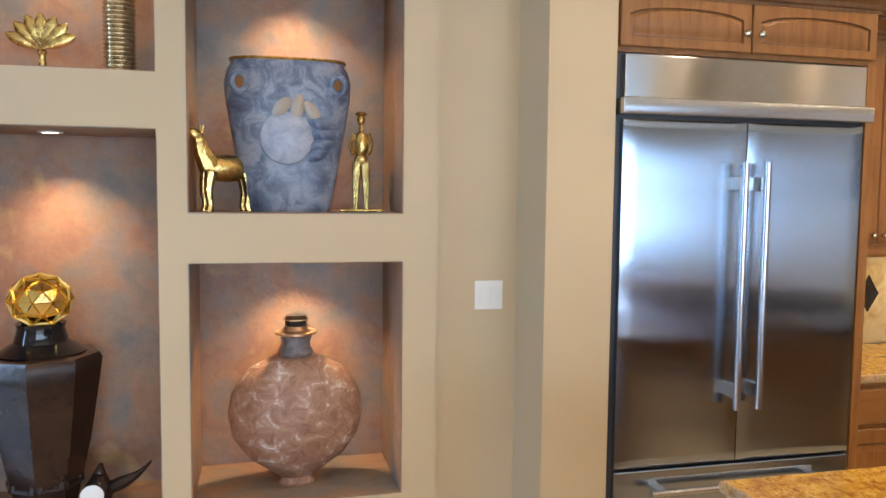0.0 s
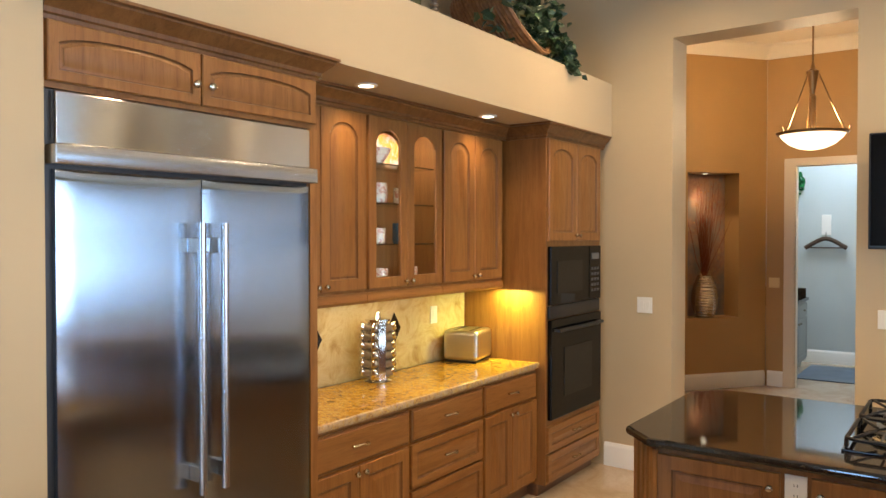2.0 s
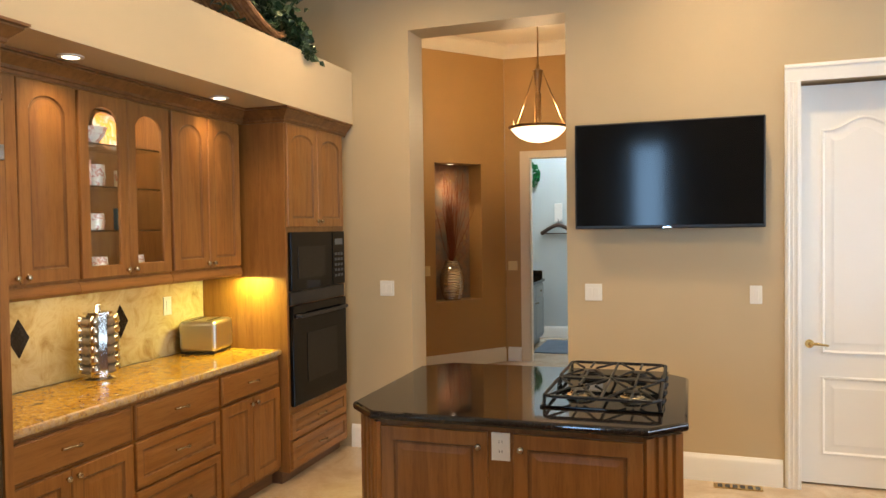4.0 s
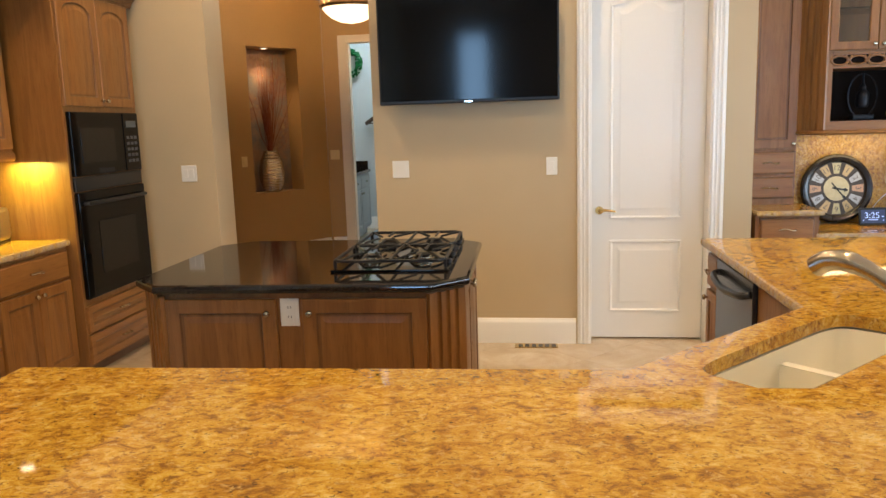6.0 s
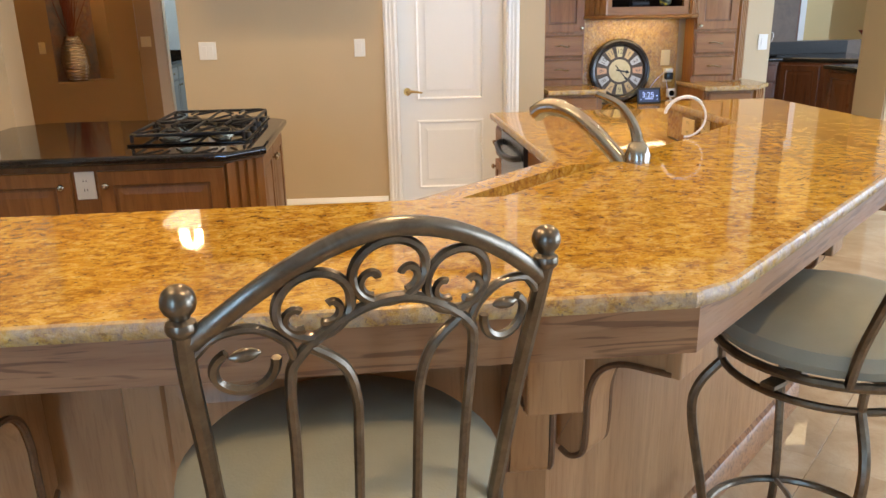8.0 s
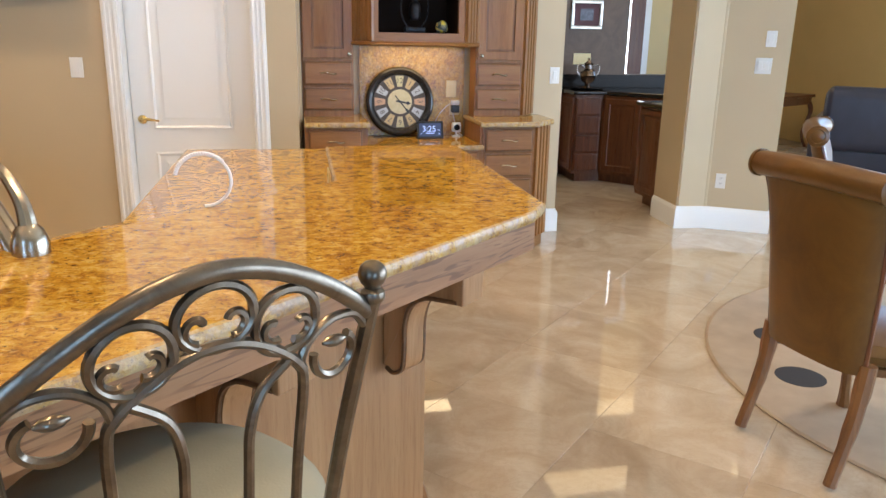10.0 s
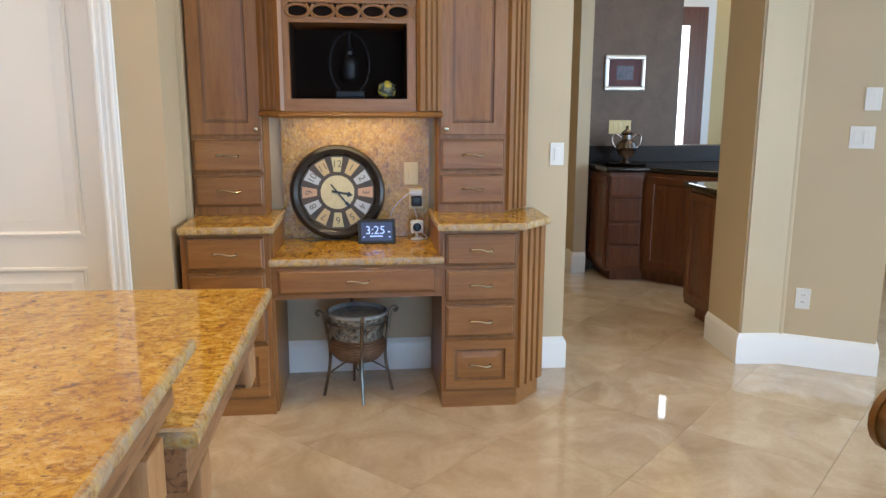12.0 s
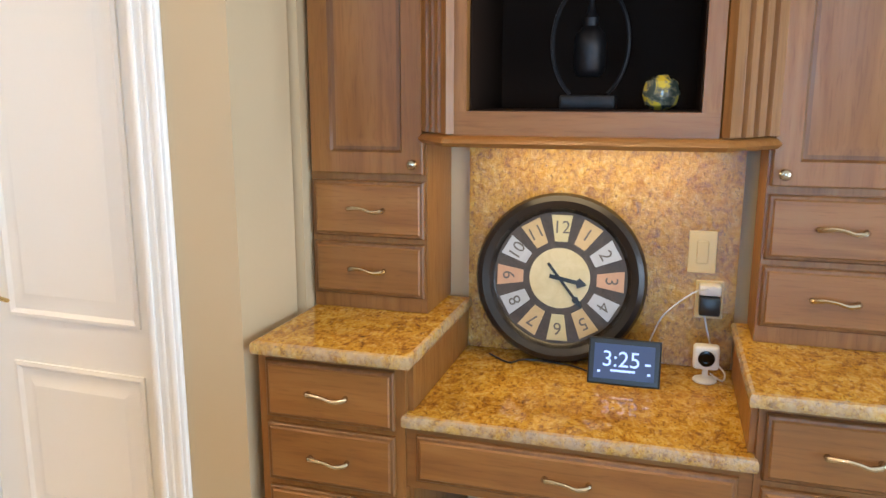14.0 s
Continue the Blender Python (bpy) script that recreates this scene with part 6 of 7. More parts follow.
part("lip", lathe(B(), [(0.05, 0.608), (0.074, 0.618), (0.074, 0.628), (0.045, 0.634), (0.04, 0.65)], 24), material("copper_lip", None, 0.3, 0.6, (0.45, 0.25, 0.13)), fl)
part("stopper", lathe(B(), [(0.036, 0.648), (0.040, 0.672), (0.010, 0.673)], 20), BLACK, fl, "black stopper")
part("stopper_cap", lathe(B(), [(0.046, 0.6735), (0.048, 0.680), (0.036, 0.694), (0.006, 0.702)], 20), CHROME, fl, "silver stopper cap")

BRONZE = mottled("dark_bronze", [(0.3, (0.018, 0.011, 0.009)), (0.7, (0.06, 0.036, 0.027))], 8, 0.22, 0.5, 0.1)
jar = thing("bronze_jar", "tall dark bronze faceted jar with a gold ball stopper", "jar", pose(-0.12, 3.38, 0.454) @ Matrix.Diagonal((1.04, 1.04, 0.94, 1)))
bm = lathe(B(), [(0.10, 0.0), (0.10, 0.02), (0.11, 0.05), (0.16, 0.30), (0.195, 0.55), (0.205, 0.635), (0.195, 0.655), (0.10, 0.668)], 8)
part("body", bm, BRONZE, jar)
for k in range(8):
    a = math.radians(22.5 + 45 * k)
    part("facet", panel(-0.045, 0.12, 0.045, 0.58, 0.05, 0.016, 0.01), [BRONZE, BRONZE], jar, at=pose(0.135 * math.cos(a), 0.135 * math.sin(a), 0.0, -9.0, 0, math.degrees(a) + 90))
part("neck", lathe(B(), [(0.150, 0.665), (0.135, 0.675), (0.092, 0.705), (0.078, 0.76), (0.084, 0.78)], 28), material("black_lacquer", None, 0.12, 0.2, (0.014, 0.012, 0.014)), jar, "black lacquered neck")
bm = B()
bmesh.ops.create_icosphere(bm, subdivisions=2, radius=0.112, matrix=pose(0, 0, 0.872))
bmesh.ops.inset_individual(bm, faces=bm.faces[:], thickness=0.008, depth=-0.009)
for f in bm.faces:
    f.smooth = False
ob = part("stopper", bm, GOLD, jar, "faceted gold ball stopper")
for p in ob.data.polygons:
    p.use_smooth = False

ck2 = thing("table_clock", "small dark metal table clock with a white dial", "clock", pose(0.085, 3.30, 0.462))
part("stand", boxed(-0.05, -0.03, 0, 0.05, 0.03, 0.02, 0.006), BRONZE, ck2)
part("case", tube(B(), smooth_path([(-0.01, 0.03, 0.03), (0.0, 0.0, 0.09), (0.0, 0.02, 0.15), (0.01, 0.0, 0.19)], 4), [0.04, 0.045, 0.05, 0.055, 0.055, 0.05, 0.04, 0.03, 0.022, 0.018, 0.014, 0.01, 0.006], 10), BRONZE, ck2)
part("dial", lathe(B(), [(0.042, 0), (0.042, 0.006), (0.034, 0.008), (0.004, 0.0085)], 24), material("enamel_dial", None, 0.25, 0, (0.75, 0.75, 0.73)), ck2, at=pose(-0.015, -0.046, 0.085, 90, 0, 0))
part("wing", tube(B(), smooth_path([(0.03, 0, 0.09), (0.10, 0, 0.12), (0.15, 0, 0.15), (0.19, 0, 0.19)], 4), [0.02, 0.024, 0.026, 0.026, 0.024, 0.02, 0.017, 0.014, 0.011, 0.009, 0.007, 0.005, 0.003], 8), BRONZE, ck2)

lf = thing("leaf_sculpture", "antique gold fan-shaped leaf sculpture on a stem", "sculpture", pose(-0.085, 3.36, 2.113) @ Matrix.Scale(0.8, 4))
part("stem", lathe(B(), [(0.05, 0), (0.052, 0.01), (0.02, 0.025), (0.014, 0.08), (0.022, 0.10), (0.012, 0.12)], 20), OLDGOLD, lf)
for k in range(7):
    a = math.radians(-66 + 22 * k)
    bm = lathe(B(), [(0.004, 0), (0.022, 0.05), (0.03, 0.10), (0.022, 0.14), (0.004, 0.165)], 10, 0, 0, 0, 1, 0.35)
    part("leaf", bm, OLDGOLD, lf, at=pose(0, -0.004 * k, 0.11, 0, math.degrees(a), 0))
vz = thing("ribbed_vase", "tall ribbed cylinder vase in antique gold beads", "vase", pose(0.178, 3.38, 2.113) @ Matrix.Diagonal((0.86, 0.86, 1, 1)))
bm = B()
pf = []
for k in range(26):
    pf += [(0.058, k * 0.0165), (0.068, k * 0.0165 + 0.006), (0.068, k * 0.0165 + 0.010)]
part("body", lathe(bm, pf, 24), mottled("champagne_metal", [(0.3, (0.42, 0.33, 0.19)), (0.7, (0.72, 0.60, 0.40))], 40, 0.25, 0.9, 0.1), vz)

# ---- ledge plants ----
bk = thing("basket_plant", "wicker basket lying on the ledge with trailing green ivy", "plant", pose(5.26, 3.22, 2.932))
bm = B()
WICK = mottled("honey_wicker", [(0.3, (0.13, 0.055, 0.02)), (0.7, (0.30, 0.15, 0.06))], 26, 0.6)
for k in range(16):
    r = 0.17 + 0.0105 * k
    tube(bm, [(r * math.cos(a) * (1 + 0.01 * ((i + k) % 2)), r * math.sin(a) * (1 + 0.01 * ((i + k) % 2)), 0.022 * k) for i, a in ((i, 2 * math.pi * i / 30) for i in range(30))], 0.0125, 6, True)
lathe(bm, [(0.16, -0.01), (0.17, 0.0), (0.32, 0.34), (0.31, 0.34), (0.16, 0.01)], 30)
part("basket", bm, WICK, bk, "woven wicker basket", at=pose(-0.14, 0.20, 0.235, 0, 66, -82) @ Matrix.Diagonal((1.2, 1.2, 1.2, 1)))
bm = B()
rng = random.Random(4)
for i in range(1150):
    u = rng.random()
    if u < 0.80:
        p = Vector((0.0 + rng.gauss(0, 0.17), -0.18 + rng.gauss(0, 0.06), 0.19 + rng.gauss(0, 0.12)))
    elif u < 0.95:
        q = rng.random()
        p = Vector((0.10 + 0.18 * q + rng.gauss(0, 0.05), -0.24 - 0.08 * q + rng.gauss(0, 0.03), 0.16 - 0.10 * q + rng.gauss(0, 0.05)))
    else:
        p = Vector((0.28 + rng.gauss(0, 0.03), -0.36 + rng.gauss(0, 0.012), 0.04 - 0.09 * rng.random()))
    p.z = max(p.z, 0.015 if p.y > -0.345 else -0.2)
    m = Matrix.Translation(p) @ Euler((rng.uniform(-1.1, 1.1), rng.uniform(-1.1, 1.1), rng.uniform(0, 6.28))).to_matrix().to_4x4()
    r = rng.uniform(0.024, 0.044)
    q = [m @ Vector(v) for v in ((0, -r, 0), (r * 0.8, -r * 0.3, r * 0.15), (r * 0.45, r * 0.5, r * 0.1), (0, r * 1.15, -r * 0.2), (-r * 0.45, r * 0.5, r * 0.1), (-r * 0.8, -r * 0.3, r * 0.15))]
    v = [bm.verts.new(x) for x in q]
    bm.faces.new((v[0], v[1], v[2], v[3]))
    bm.faces.new((v[0], v[3], v[4], v[5]))


def ivy(nt, b):
    r = nt.nodes.new("ShaderNodeNewGeometry").outputs["Random Per Island"]
    nt.links.new(ramp(nt, r, [(0.0, (0.010, 0.028, 0.012)), (0.7, (0.022, 0.055, 0.022)), (0.93, (0.06, 0.10, 0.045)), (1.0, (0.20, 0.23, 0.12))]), b.inputs["Base Color"])


part("ivy", bm, material("ivy_leaf", ivy, 0.35), bk, "dark glossy ivy leaves")
cs_ = thing("candlestick", "tarnished silver beaded candlestick on the ledge", "candlestick", pose(4.27, 3.10, 2.932))
prof = [(0.06, 0), (0.062, 0.012), (0.03, 0.03)]
for k in range(9):
    prof += [(0.014, 0.04 + k * 0.03), (0.026, 0.05 + k * 0.03), (0.026, 0.058 + k * 0.03)]
part("stem", lathe(B(), prof + [(0.016, 0.32), (0.05, 0.335), (0.052, 0.35), (0.03, 0.352)], 20), material("dull_silver", None, 0.3, 1.0, (0.34, 0.30, 0.26)), cs_)
jr = thing("ledge_jar", "green glazed jar on the ledge", "jar", pose(4.05, 3.16, 2.932))
part("body", lathe(B(), [(0.06, 0), (0.10, 0.06), (0.11, 0.13), (0.07, 0.20), (0.05, 0.24), (0.06, 0.26)], 22), mottled("green_glaze", [(0.3, (0.05, 0.06, 0.03)), (0.7, (0.14, 0.14, 0.07))], 12, 0.25), jr)

# ---- worktop things ----
sp_ = thing("spice_carousel", "chrome revolving spice rack with glass jars", "spice rack", pose(4.18, 3.44, 0.916) @ Matrix.Diagonal((0.86, 0.86, 1, 1)))
part("base", lathe(B(), [(0.095, 0), (0.097, 0.012), (0.085, 0.018), (0.03, 0.02)], 28), CHROME, sp_)
part("column", lathe(B(), [(0.068, 0.02), (0.068, 0.355), (0.085, 0.36), (0.085, 0.372), (0.02, 0.378), (0.014, 0.40), (0.018, 0.41), (0.005, 0.418)], 8), CHROME, sp_)
SPJ = finish(lathe(B(), [(0.021, 0), (0.022, 0.004), (0.022, 0.05), (0.015, 0.058), (0.004, 0.06)], 12), "jar", material("spice_glass", None, 0.08, 0.2, (0.30, 0.24, 0.18)))
SPC = finish(lathe(B(), [(0.0235, 0.05), (0.0235, 0.066), (0.018, 0.07), (0.004, 0.071)], 12), "cap", CHROME)
for lv in range(6):
    for a in (28, 55, 118, 208, 235, 298):
        m = pose(0, 0, 0.055 + lv * 0.052, 0, 0, a) @ pose(0, -0.055, 0, 75, 0, 0)
        j = new("jar", SPJ)
        j.parent, j.matrix_local = sp_, m
        cpj = new("cap", SPC)
        cpj.parent = j
to = thing("toaster", "brushed steel four-slice toaster with black controls", "toaster", pose(5.17, 3.47, 0.916, 0, 0, 12))
part("body", boxed(-0.16, -0.135, 0.012, 0.14, 0.115, 0.215, 0.028, 4), material("satin_toaster", None, 0.32, 1.0, (0.62, 0.60, 0.55)), to)
part("foot_plate", boxed(-0.15, -0.125, 0, 0.13, 0.105, 0.014, 0.003), BLACK, to)
part("end_panel", boxed(0.138, -0.115, 0.02, 0.152, 0.095, 0.20, 0.006), CHROME, to)
for y in (-0.07, 0.045):
    part("slot", boxed(-0.11, y - 0.012, 0.2145, 0.10, y + 0.012, 0.2165), BLACK, to)
    part("lever", boxed(0.152, y - 0.008, 0.13, 0.172, y + 0.022, 0.146, 0.003), BLACK, to)
    for z in (0.05, 0.08, 0.108):
        part("button", lathe(B(), [(0.011, 0), (0.010, 0.008), (0.003, 0.009)], 12), CHROME, to, at=pose(0.152, y + 0.004, z, 0, 90, 0))

# ---- dishes behind glass ----
WARE = mottled("painted_ware", [(0.40, (0.70, 0.62, 0.50)), (0.50, (0.72, 0.66, 0.55)), (0.56, (0.50, 0.16, 0.12)), (0.64, (0.68, 0.60, 0.48))], 26, 0.15, 0, 0.0)
PLATEM = mottled("painted_plate", [(0.36, (0.80, 0.74, 0.66)), (0.46, (0.80, 0.42, 0.03)), (0.54, (0.80, 0.46, 0.30)), (0.60, (0.80, 0.76, 0.70)), (0.68, (0.20, 0.35, 0.50))], 9, 0.12, 0, 0.0)


def mug(x, y, z, h=0.09, r=0.04, mat=None):
    c = thing("mug", "painted ceramic mug in the glass cabinet", "mug", pose(x, y, z), "mugs")
    part("cup", lathe(B(), [(r * 0.85, 0), (r, 0.01), (r, h), (r * 0.92, h), (r * 0.9, 0.012)], 20), mat or WARE, c)
    part("handle", tube(B(), [(r + 0.022 * math.sin(a), 0, h / 2 + 0.028 * math.cos(a)) for a in (math.pi * i / 10 for i in range(11))], 0.005, 6), mat or WARE, c)


def standing_plate(x, y, z, r, mat):
    solo("display_plate", lathe(B(), [(r * 0.4, 0), (r * 0.6, 0.006), (r, 0.016), (r, 0.02), (r * 0.6, 0.011), (0.01, 0.007)], 30), mat, "round hand-painted display plate", "plate", pose(x, y, z + r, 78, 0, 0))


standing_plate(4.085, 3.54, 2.178, 0.122, PLATEM)
standing_plate(4.39, 3.55, 2.178, 0.11, PLATEM)
solo("serving_bowl", lathe(B(), [(0.04, 0), (0.05, 0.006), (0.085, 0.05), (0.10, 0.09), (0.095, 0.09), (0.075, 0.05), (0.01, 0.012)], 26), WARE, "painted ceramic bowl in the glass cabinet", "bowl", pose(4.095, 3.40, 2.178))
for x, y, z, h, r in ((4.00, 3.40, 1.958, 0.135, 0.05), (4.12, 3.42, 1.958, 0.12, 0.05), (4.37, 3.42, 1.958, 0.10, 0.045), (3.99, 3.40, 1.728, 0.10, 0.05),
                      (4.11, 3.42, 1.728, 0.09, 0.048), (3.98, 3.42, 1.496, 0.10, 0.05), (4.09, 3.39, 1.496, 0.09, 0.05), (4.46, 3.42, 1.496, 0.09, 0.045)):
    mug(x + (0.045 if x < 4.2 else 0.0), y, z, h, r)
mug(4.36, 3.42, 1.728, 0.12, 0.045, material("deep_blue_glaze", None, 0.15, 0, (0.05, 0.13, 0.20)))

# ---- hall: pendant, niche vase, utility room ----
PENDM = material("pendant_bronze", None, 0.3, 1.0, (0.34, 0.22, 0.11))
pd = thing("pendant_light", "bronze pendant light with a frosted glass bowl, lit", "pendant light", pose(8.6, 1.86, 2.576))
part("bowl", lathe(B(), [(0.03, 0.0), (0.12, 0.018), (0.20, 0.055), (0.26, 0.11), (0.285, 0.15), (0.275, 0.15), (0.19, 0.065), (0.03, 0.012)], 36), glow("frosted_bowl", (1.0, 0.80, 0.52), 2.6), pd, "frosted glowing glass bowl")
part("rim", lathe(B(), [(0.285, 0.14), (0.31, 0.15), (0.315, 0.165), (0.285, 0.168)], 36, ring=True), PENDM, pd)
part("rod", tube(B(), [(0, 0, 0.16), (0, 0, 1.42)], 0.008, 8), PENDM, pd)
part("column", lathe(B(), [(0.03, 0.16), (0.03, 0.5), (0.018, 0.52), (0.05, 0.72), (0.055, 0.735), (0.02, 0.76), (0.014, 0.80)], 18), PENDM, pd)
for k in range(3):
    a = math.radians(20 + 120 * k)
    part("arm", tube(B(), smooth_path([(0.33 * math.cos(a), 0.33 * math.sin(a), 0.20), (0.29 * math.cos(a), 0.29 * math.sin(a), 0.155), (0.16 * math.cos(a), 0.16 * math.sin(a), 0.45), (0.045 * math.cos(a), 0.045 * math.sin(a), 0.73)], 4), 0.006, 6), PENDM, pd)
part("canopy", lathe(B(), [(0.06, 1.42), (0.06, 1.41), (0.02, 1.39)], 20), PENDM, pd)
lamp("pendant_lamp", "POINT", pose(8.6, 1.86, 2.86), 95, WARM, 0.12)
nx, ny = hall(0.32, 0.13)
spot_in_niche(nx, ny, 2.498, 40, 85)
hv = thing("hall_vase", "hammered silver vase of dried copper branches in a niche", "vase", pose(nx, ny, 0.822) @ Matrix.Diagonal((1.28, 1.28, 1.08, 1)))
part("body", lathe(B(), [p for k in range(16) for p in ((0.055 + 0.06 * math.sin(math.pi * min(1, (k + 3) / 20)) ** 1.2 * (1 if k < 13 else 1 - (k - 12) * 0.16), k * 0.029), (0.062 + 0.06 * math.sin(math.pi * min(1, (k + 3.5) / 20)) ** 1.2 * (1 if k < 13 else 1 - (k - 12) * 0.16), k * 0.029 + 0.014))], 24),
     material("hammered_silver", None, 0.25, 0.9, (0.55, 0.48, 0.38)), hv)
rng = random.Random(9)
TWIG = material("copper_twig", None, 0.4, 0.3, (0.22, 0.055, 0.02))
turn = pose(0, 0, 0, 0, 0, math.degrees(math.atan2(du.y, du.x)))
for k in range(46):
    a, lean, h = rng.uniform(0, 6.28), abs(rng.gauss(0, 0.13)), rng.uniform(0.55, 1.05)
    pts = [(0.015 * math.cos(a), 0.015 * math.sin(a), 0.44)]
    for i in range(1, 6):
        t = i / 5
        pts.append((0.015 * math.cos(a) + lean * math.cos(a) * t * h * 1.15 + rng.gauss(0, 0.008), max(-0.1, min(0.1, 0.015 * math.sin(a) + lean * 0.5 * math.sin(a) * t + rng.gauss(0, 0.006))), 0.44 + h * t))
    part("branch", tube(B(), pts, [0.0035, 0.0032, 0.003, 0.0026, 0.002, 0.0012], 5), TWIG, hv, at=turn)
bm = B()
for k in range(40):
    blob(bm, (rng.gauss(0.02, 0.09), rng.gauss(0, 0.03), rng.uniform(0.9, 1.45)), 0.006)
part("gilded_buds", bm, GOLD, hv)
bm = B()
for a in ((10.282, 2.31, 0, 10.299, 2.425, 2.665), (10.282, 1.335, 0, 10.299, 1.45, 2.665), (10.282, 1.45, 2.575, 10.299, 2.31, 2.665), (10.3, 2.295, 0, 10.42, 2.309, 2.574), (10.3, 1.451, 0, 10.42, 1.465, 2.574)):
    box(bm, *a, 0.003)
structure("door_casing", bm, paint("cream_trim", (0.72, 0.62, 0.48), 0.35, 0.03, 0.02), "cream painted door casing", "trim")
lamp("utility_lamp", "AREA", pose(11.4, 1.8, 3.9), 95, (0.72, 0.88, 1.0), 1.2, 0.4)
hg = thing("coat_hanger", "dark wooden hangers on a white wall hook", "hanger", pose(12.38, 2.285, 1.70, 0, 0, -90))
part("hook", boxed(-0.06, -0.015, 0.08, 0.06, 0.005, 0.36, 0.006), WHITE, hg, "white wall bracket")
bm = tube(B(), smooth_path([(-0.26, -0.05, -0.10), (-0.10, -0.05, 0.0), (0, -0.05, 0.03), (0.10, -0.05, 0.0), (0.26, -0.05, -0.10)], 4), 0.03, 8)
tube(bm, [(-0.24, -0.05, -0.095), (0.24, -0.05, -0.095)], 0.009, 6)
tube(bm, [(0, -0.05, 0.03), (0, -0.03, 0.12)], 0.005, 6)
part("hanger", bm, material("dark_walnut", None, 0.4, 0, (0.05, 0.025, 0.015)), hg)
solo("floor_mat", boxed(10.95, 1.45, 0.001, 12.1, 2.42, 0.012, 0.004), fabric("grey_blue_mat", (0.10, 0.13, 0.17)), "grey blue floor mat on the stone", "mat")
uc = thing("utility_cabinet", "grey painted cabinet with a dark stone top", "cabinet", pose(0, 0, 0))
GREYP = paint("grey_cabinet", (0.30, 0.33, 0.33))
part("body", boxed(10.75, 2.47, 0.1, 12.0, 3.39, 0.90), GREYP, uc)
part("plinth", boxed(10.8, 2.53, 0, 12.0, 3.39, 0.1), GREYP, uc)
part("top", boxed(10.73, 2.44, 0.90, 12.02, 3.39, 0.94, 0.004), BLACKSTONE, uc)
part("upstand", boxed(11.98, 2.47, 0.94, 12.0, 3.39, 1.06), BLACKSTONE, uc)
for k in range(2):
    d = part("drawer", drawer_front(0, 0.70, 0.58, 0.87), [GREYP, GREYP], uc, at=pose(10.79 + 0.61 * k, 2.47, 0))
    hardware(KNOB, d, 0.29, 0.785, name="knob")
    d = part("door", panel(0, 0.13, 0.58, 0.68), [GREYP, GREYP], uc, at=pose(10.79 + 0.61 * k, 2.47, 0))
    hardware(KNOB, d, 0.05 if k else 0.53, 0.63, name="knob")
wr = thing("wreath", "shiny green garland hanging on the wall", "wreath", pose(12.37, 2.72, 2.50, 0, 0, -90) @ Matrix.Scale(0.75, 4))
bm = B()
for k in range(160):
    a, t = rng.uniform(0, 6.28), rng.uniform(0, 6.28)
    bmesh.ops.create_icosphere(bm, subdivisions=1, radius=rng.uniform(0.02, 0.035), matrix=pose((0.15 + 0.05 * math.cos(t)) * math.cos(a), -0.03 + 0.04 * math.sin(t), (0.22 + 0.05 * math.cos(t)) * math.sin(a)))
part("foliage", bm, material("green_foil", None, 0.25, 0.4, (0.01, 0.16, 0.05)), wr)

# ---- wet bar ----
wb = thing("wet_bar_cabinet", "dark cherry wet bar cabinet with a black stone top", "cabinet")
part("body", prism(B(), [(8.64, -4.20), (9.19, -4.20), (9.19, -5.6), (7.9, -5.6), (7.9, -5.25), (8.30, -4.80), (8.64, -4.50)], "z", 0.09, 0.91), CHERRY, wb)
part("plinth", prism(B(), [(8.70, -4.26), (9.19, -4.26), (9.19, -5.6), (7.96, -5.6), (7.96, -5.27), (8.34, -4.85), (8.70, -4.54)], "z", 0, 0.09), CHERRY, wb)
part("worktop", slab(B(), [(8.60, -4.52), (8.27, -4.82), (7.86, -5.27), (7.86, -5.6), (9.195, -5.6), (9.195, -4.16), (8.60, -4.16)][::1], 0.955, 0.04), [BLACKSTONE, BLACKSTONE], wb, "polished black stone top")
part("upstand", boxed(9.16, -5.6, 0.957, 9.196, -4.16, 1.095), material("honed_black", granite_black, 0.25, spec=0.1), wb)
for k in range(4):
    d = part("drawer", drawer_front(0.01, 0.12 + 0.195 * k, 0.28, 0.30 + 0.195 * k), [CHERRY, CHERRY], wb, at=pose(8.64, -4.20, 0, 0, 0, -90))
part("side_panel", panel(0.03, 0.13, 0.50, 0.88), [CHERRY, CHERRY], wb, at=pose(9.17, -4.20, 0, 0, 0, 180))
part("door", panel(0.03, 0.13, 0.42, 0.88), [CHERRY, CHERRY], wb, at=pose(8.635, -4.505, 0, 0, 0, -138.6))
part("door", panel(0.01, 0.13, 0.55, 0.88), [CHERRY, CHERRY], wb, at=pose(8.285, -4.815, 0, 0, 0, -131.6))
w2 = thing("bar_end_cabinet", "cherry bar end cabinet with a black stone top", "cabinet")
part("body", boxed(7.14, -5.1, 0.09, 7.62, -4.44, 0.90), CHERRY, w2)
part("plinth", boxed(7.2, -5.1, 0, 7.56, -4.50, 0.09), CHERRY, w2)
part("door", panel(0.02, 0.13, 0.46, 0.88), [CHERRY, CHERRY], w2, at=pose(7.62, -4.44, 0, 0, 0, 180))
part("door", panel(0.02, 0.13, 0.62, 0.88), [CHERRY, CHERRY], w2, at=pose(7.62, -5.08, 0, 0, 0, 90))
part("worktop", slab(B(), [(7.10, -5.1), (7.66, -5.1), (7.66, -4.40), (7.10, -4.40)], 0.94, 0.04), [BLACKSTONE, BLACKSTONE], w2)
SILVER = material("aged_silver", None, 0.22, 1.0, (0.22, 0.18, 0.155))
ur = thing("silver_urn", "tarnished silver two-handled urn on a round tray", "urn", pose(8.92, -4.43, 0.956) @ Matrix.Scale(0.88, 4))
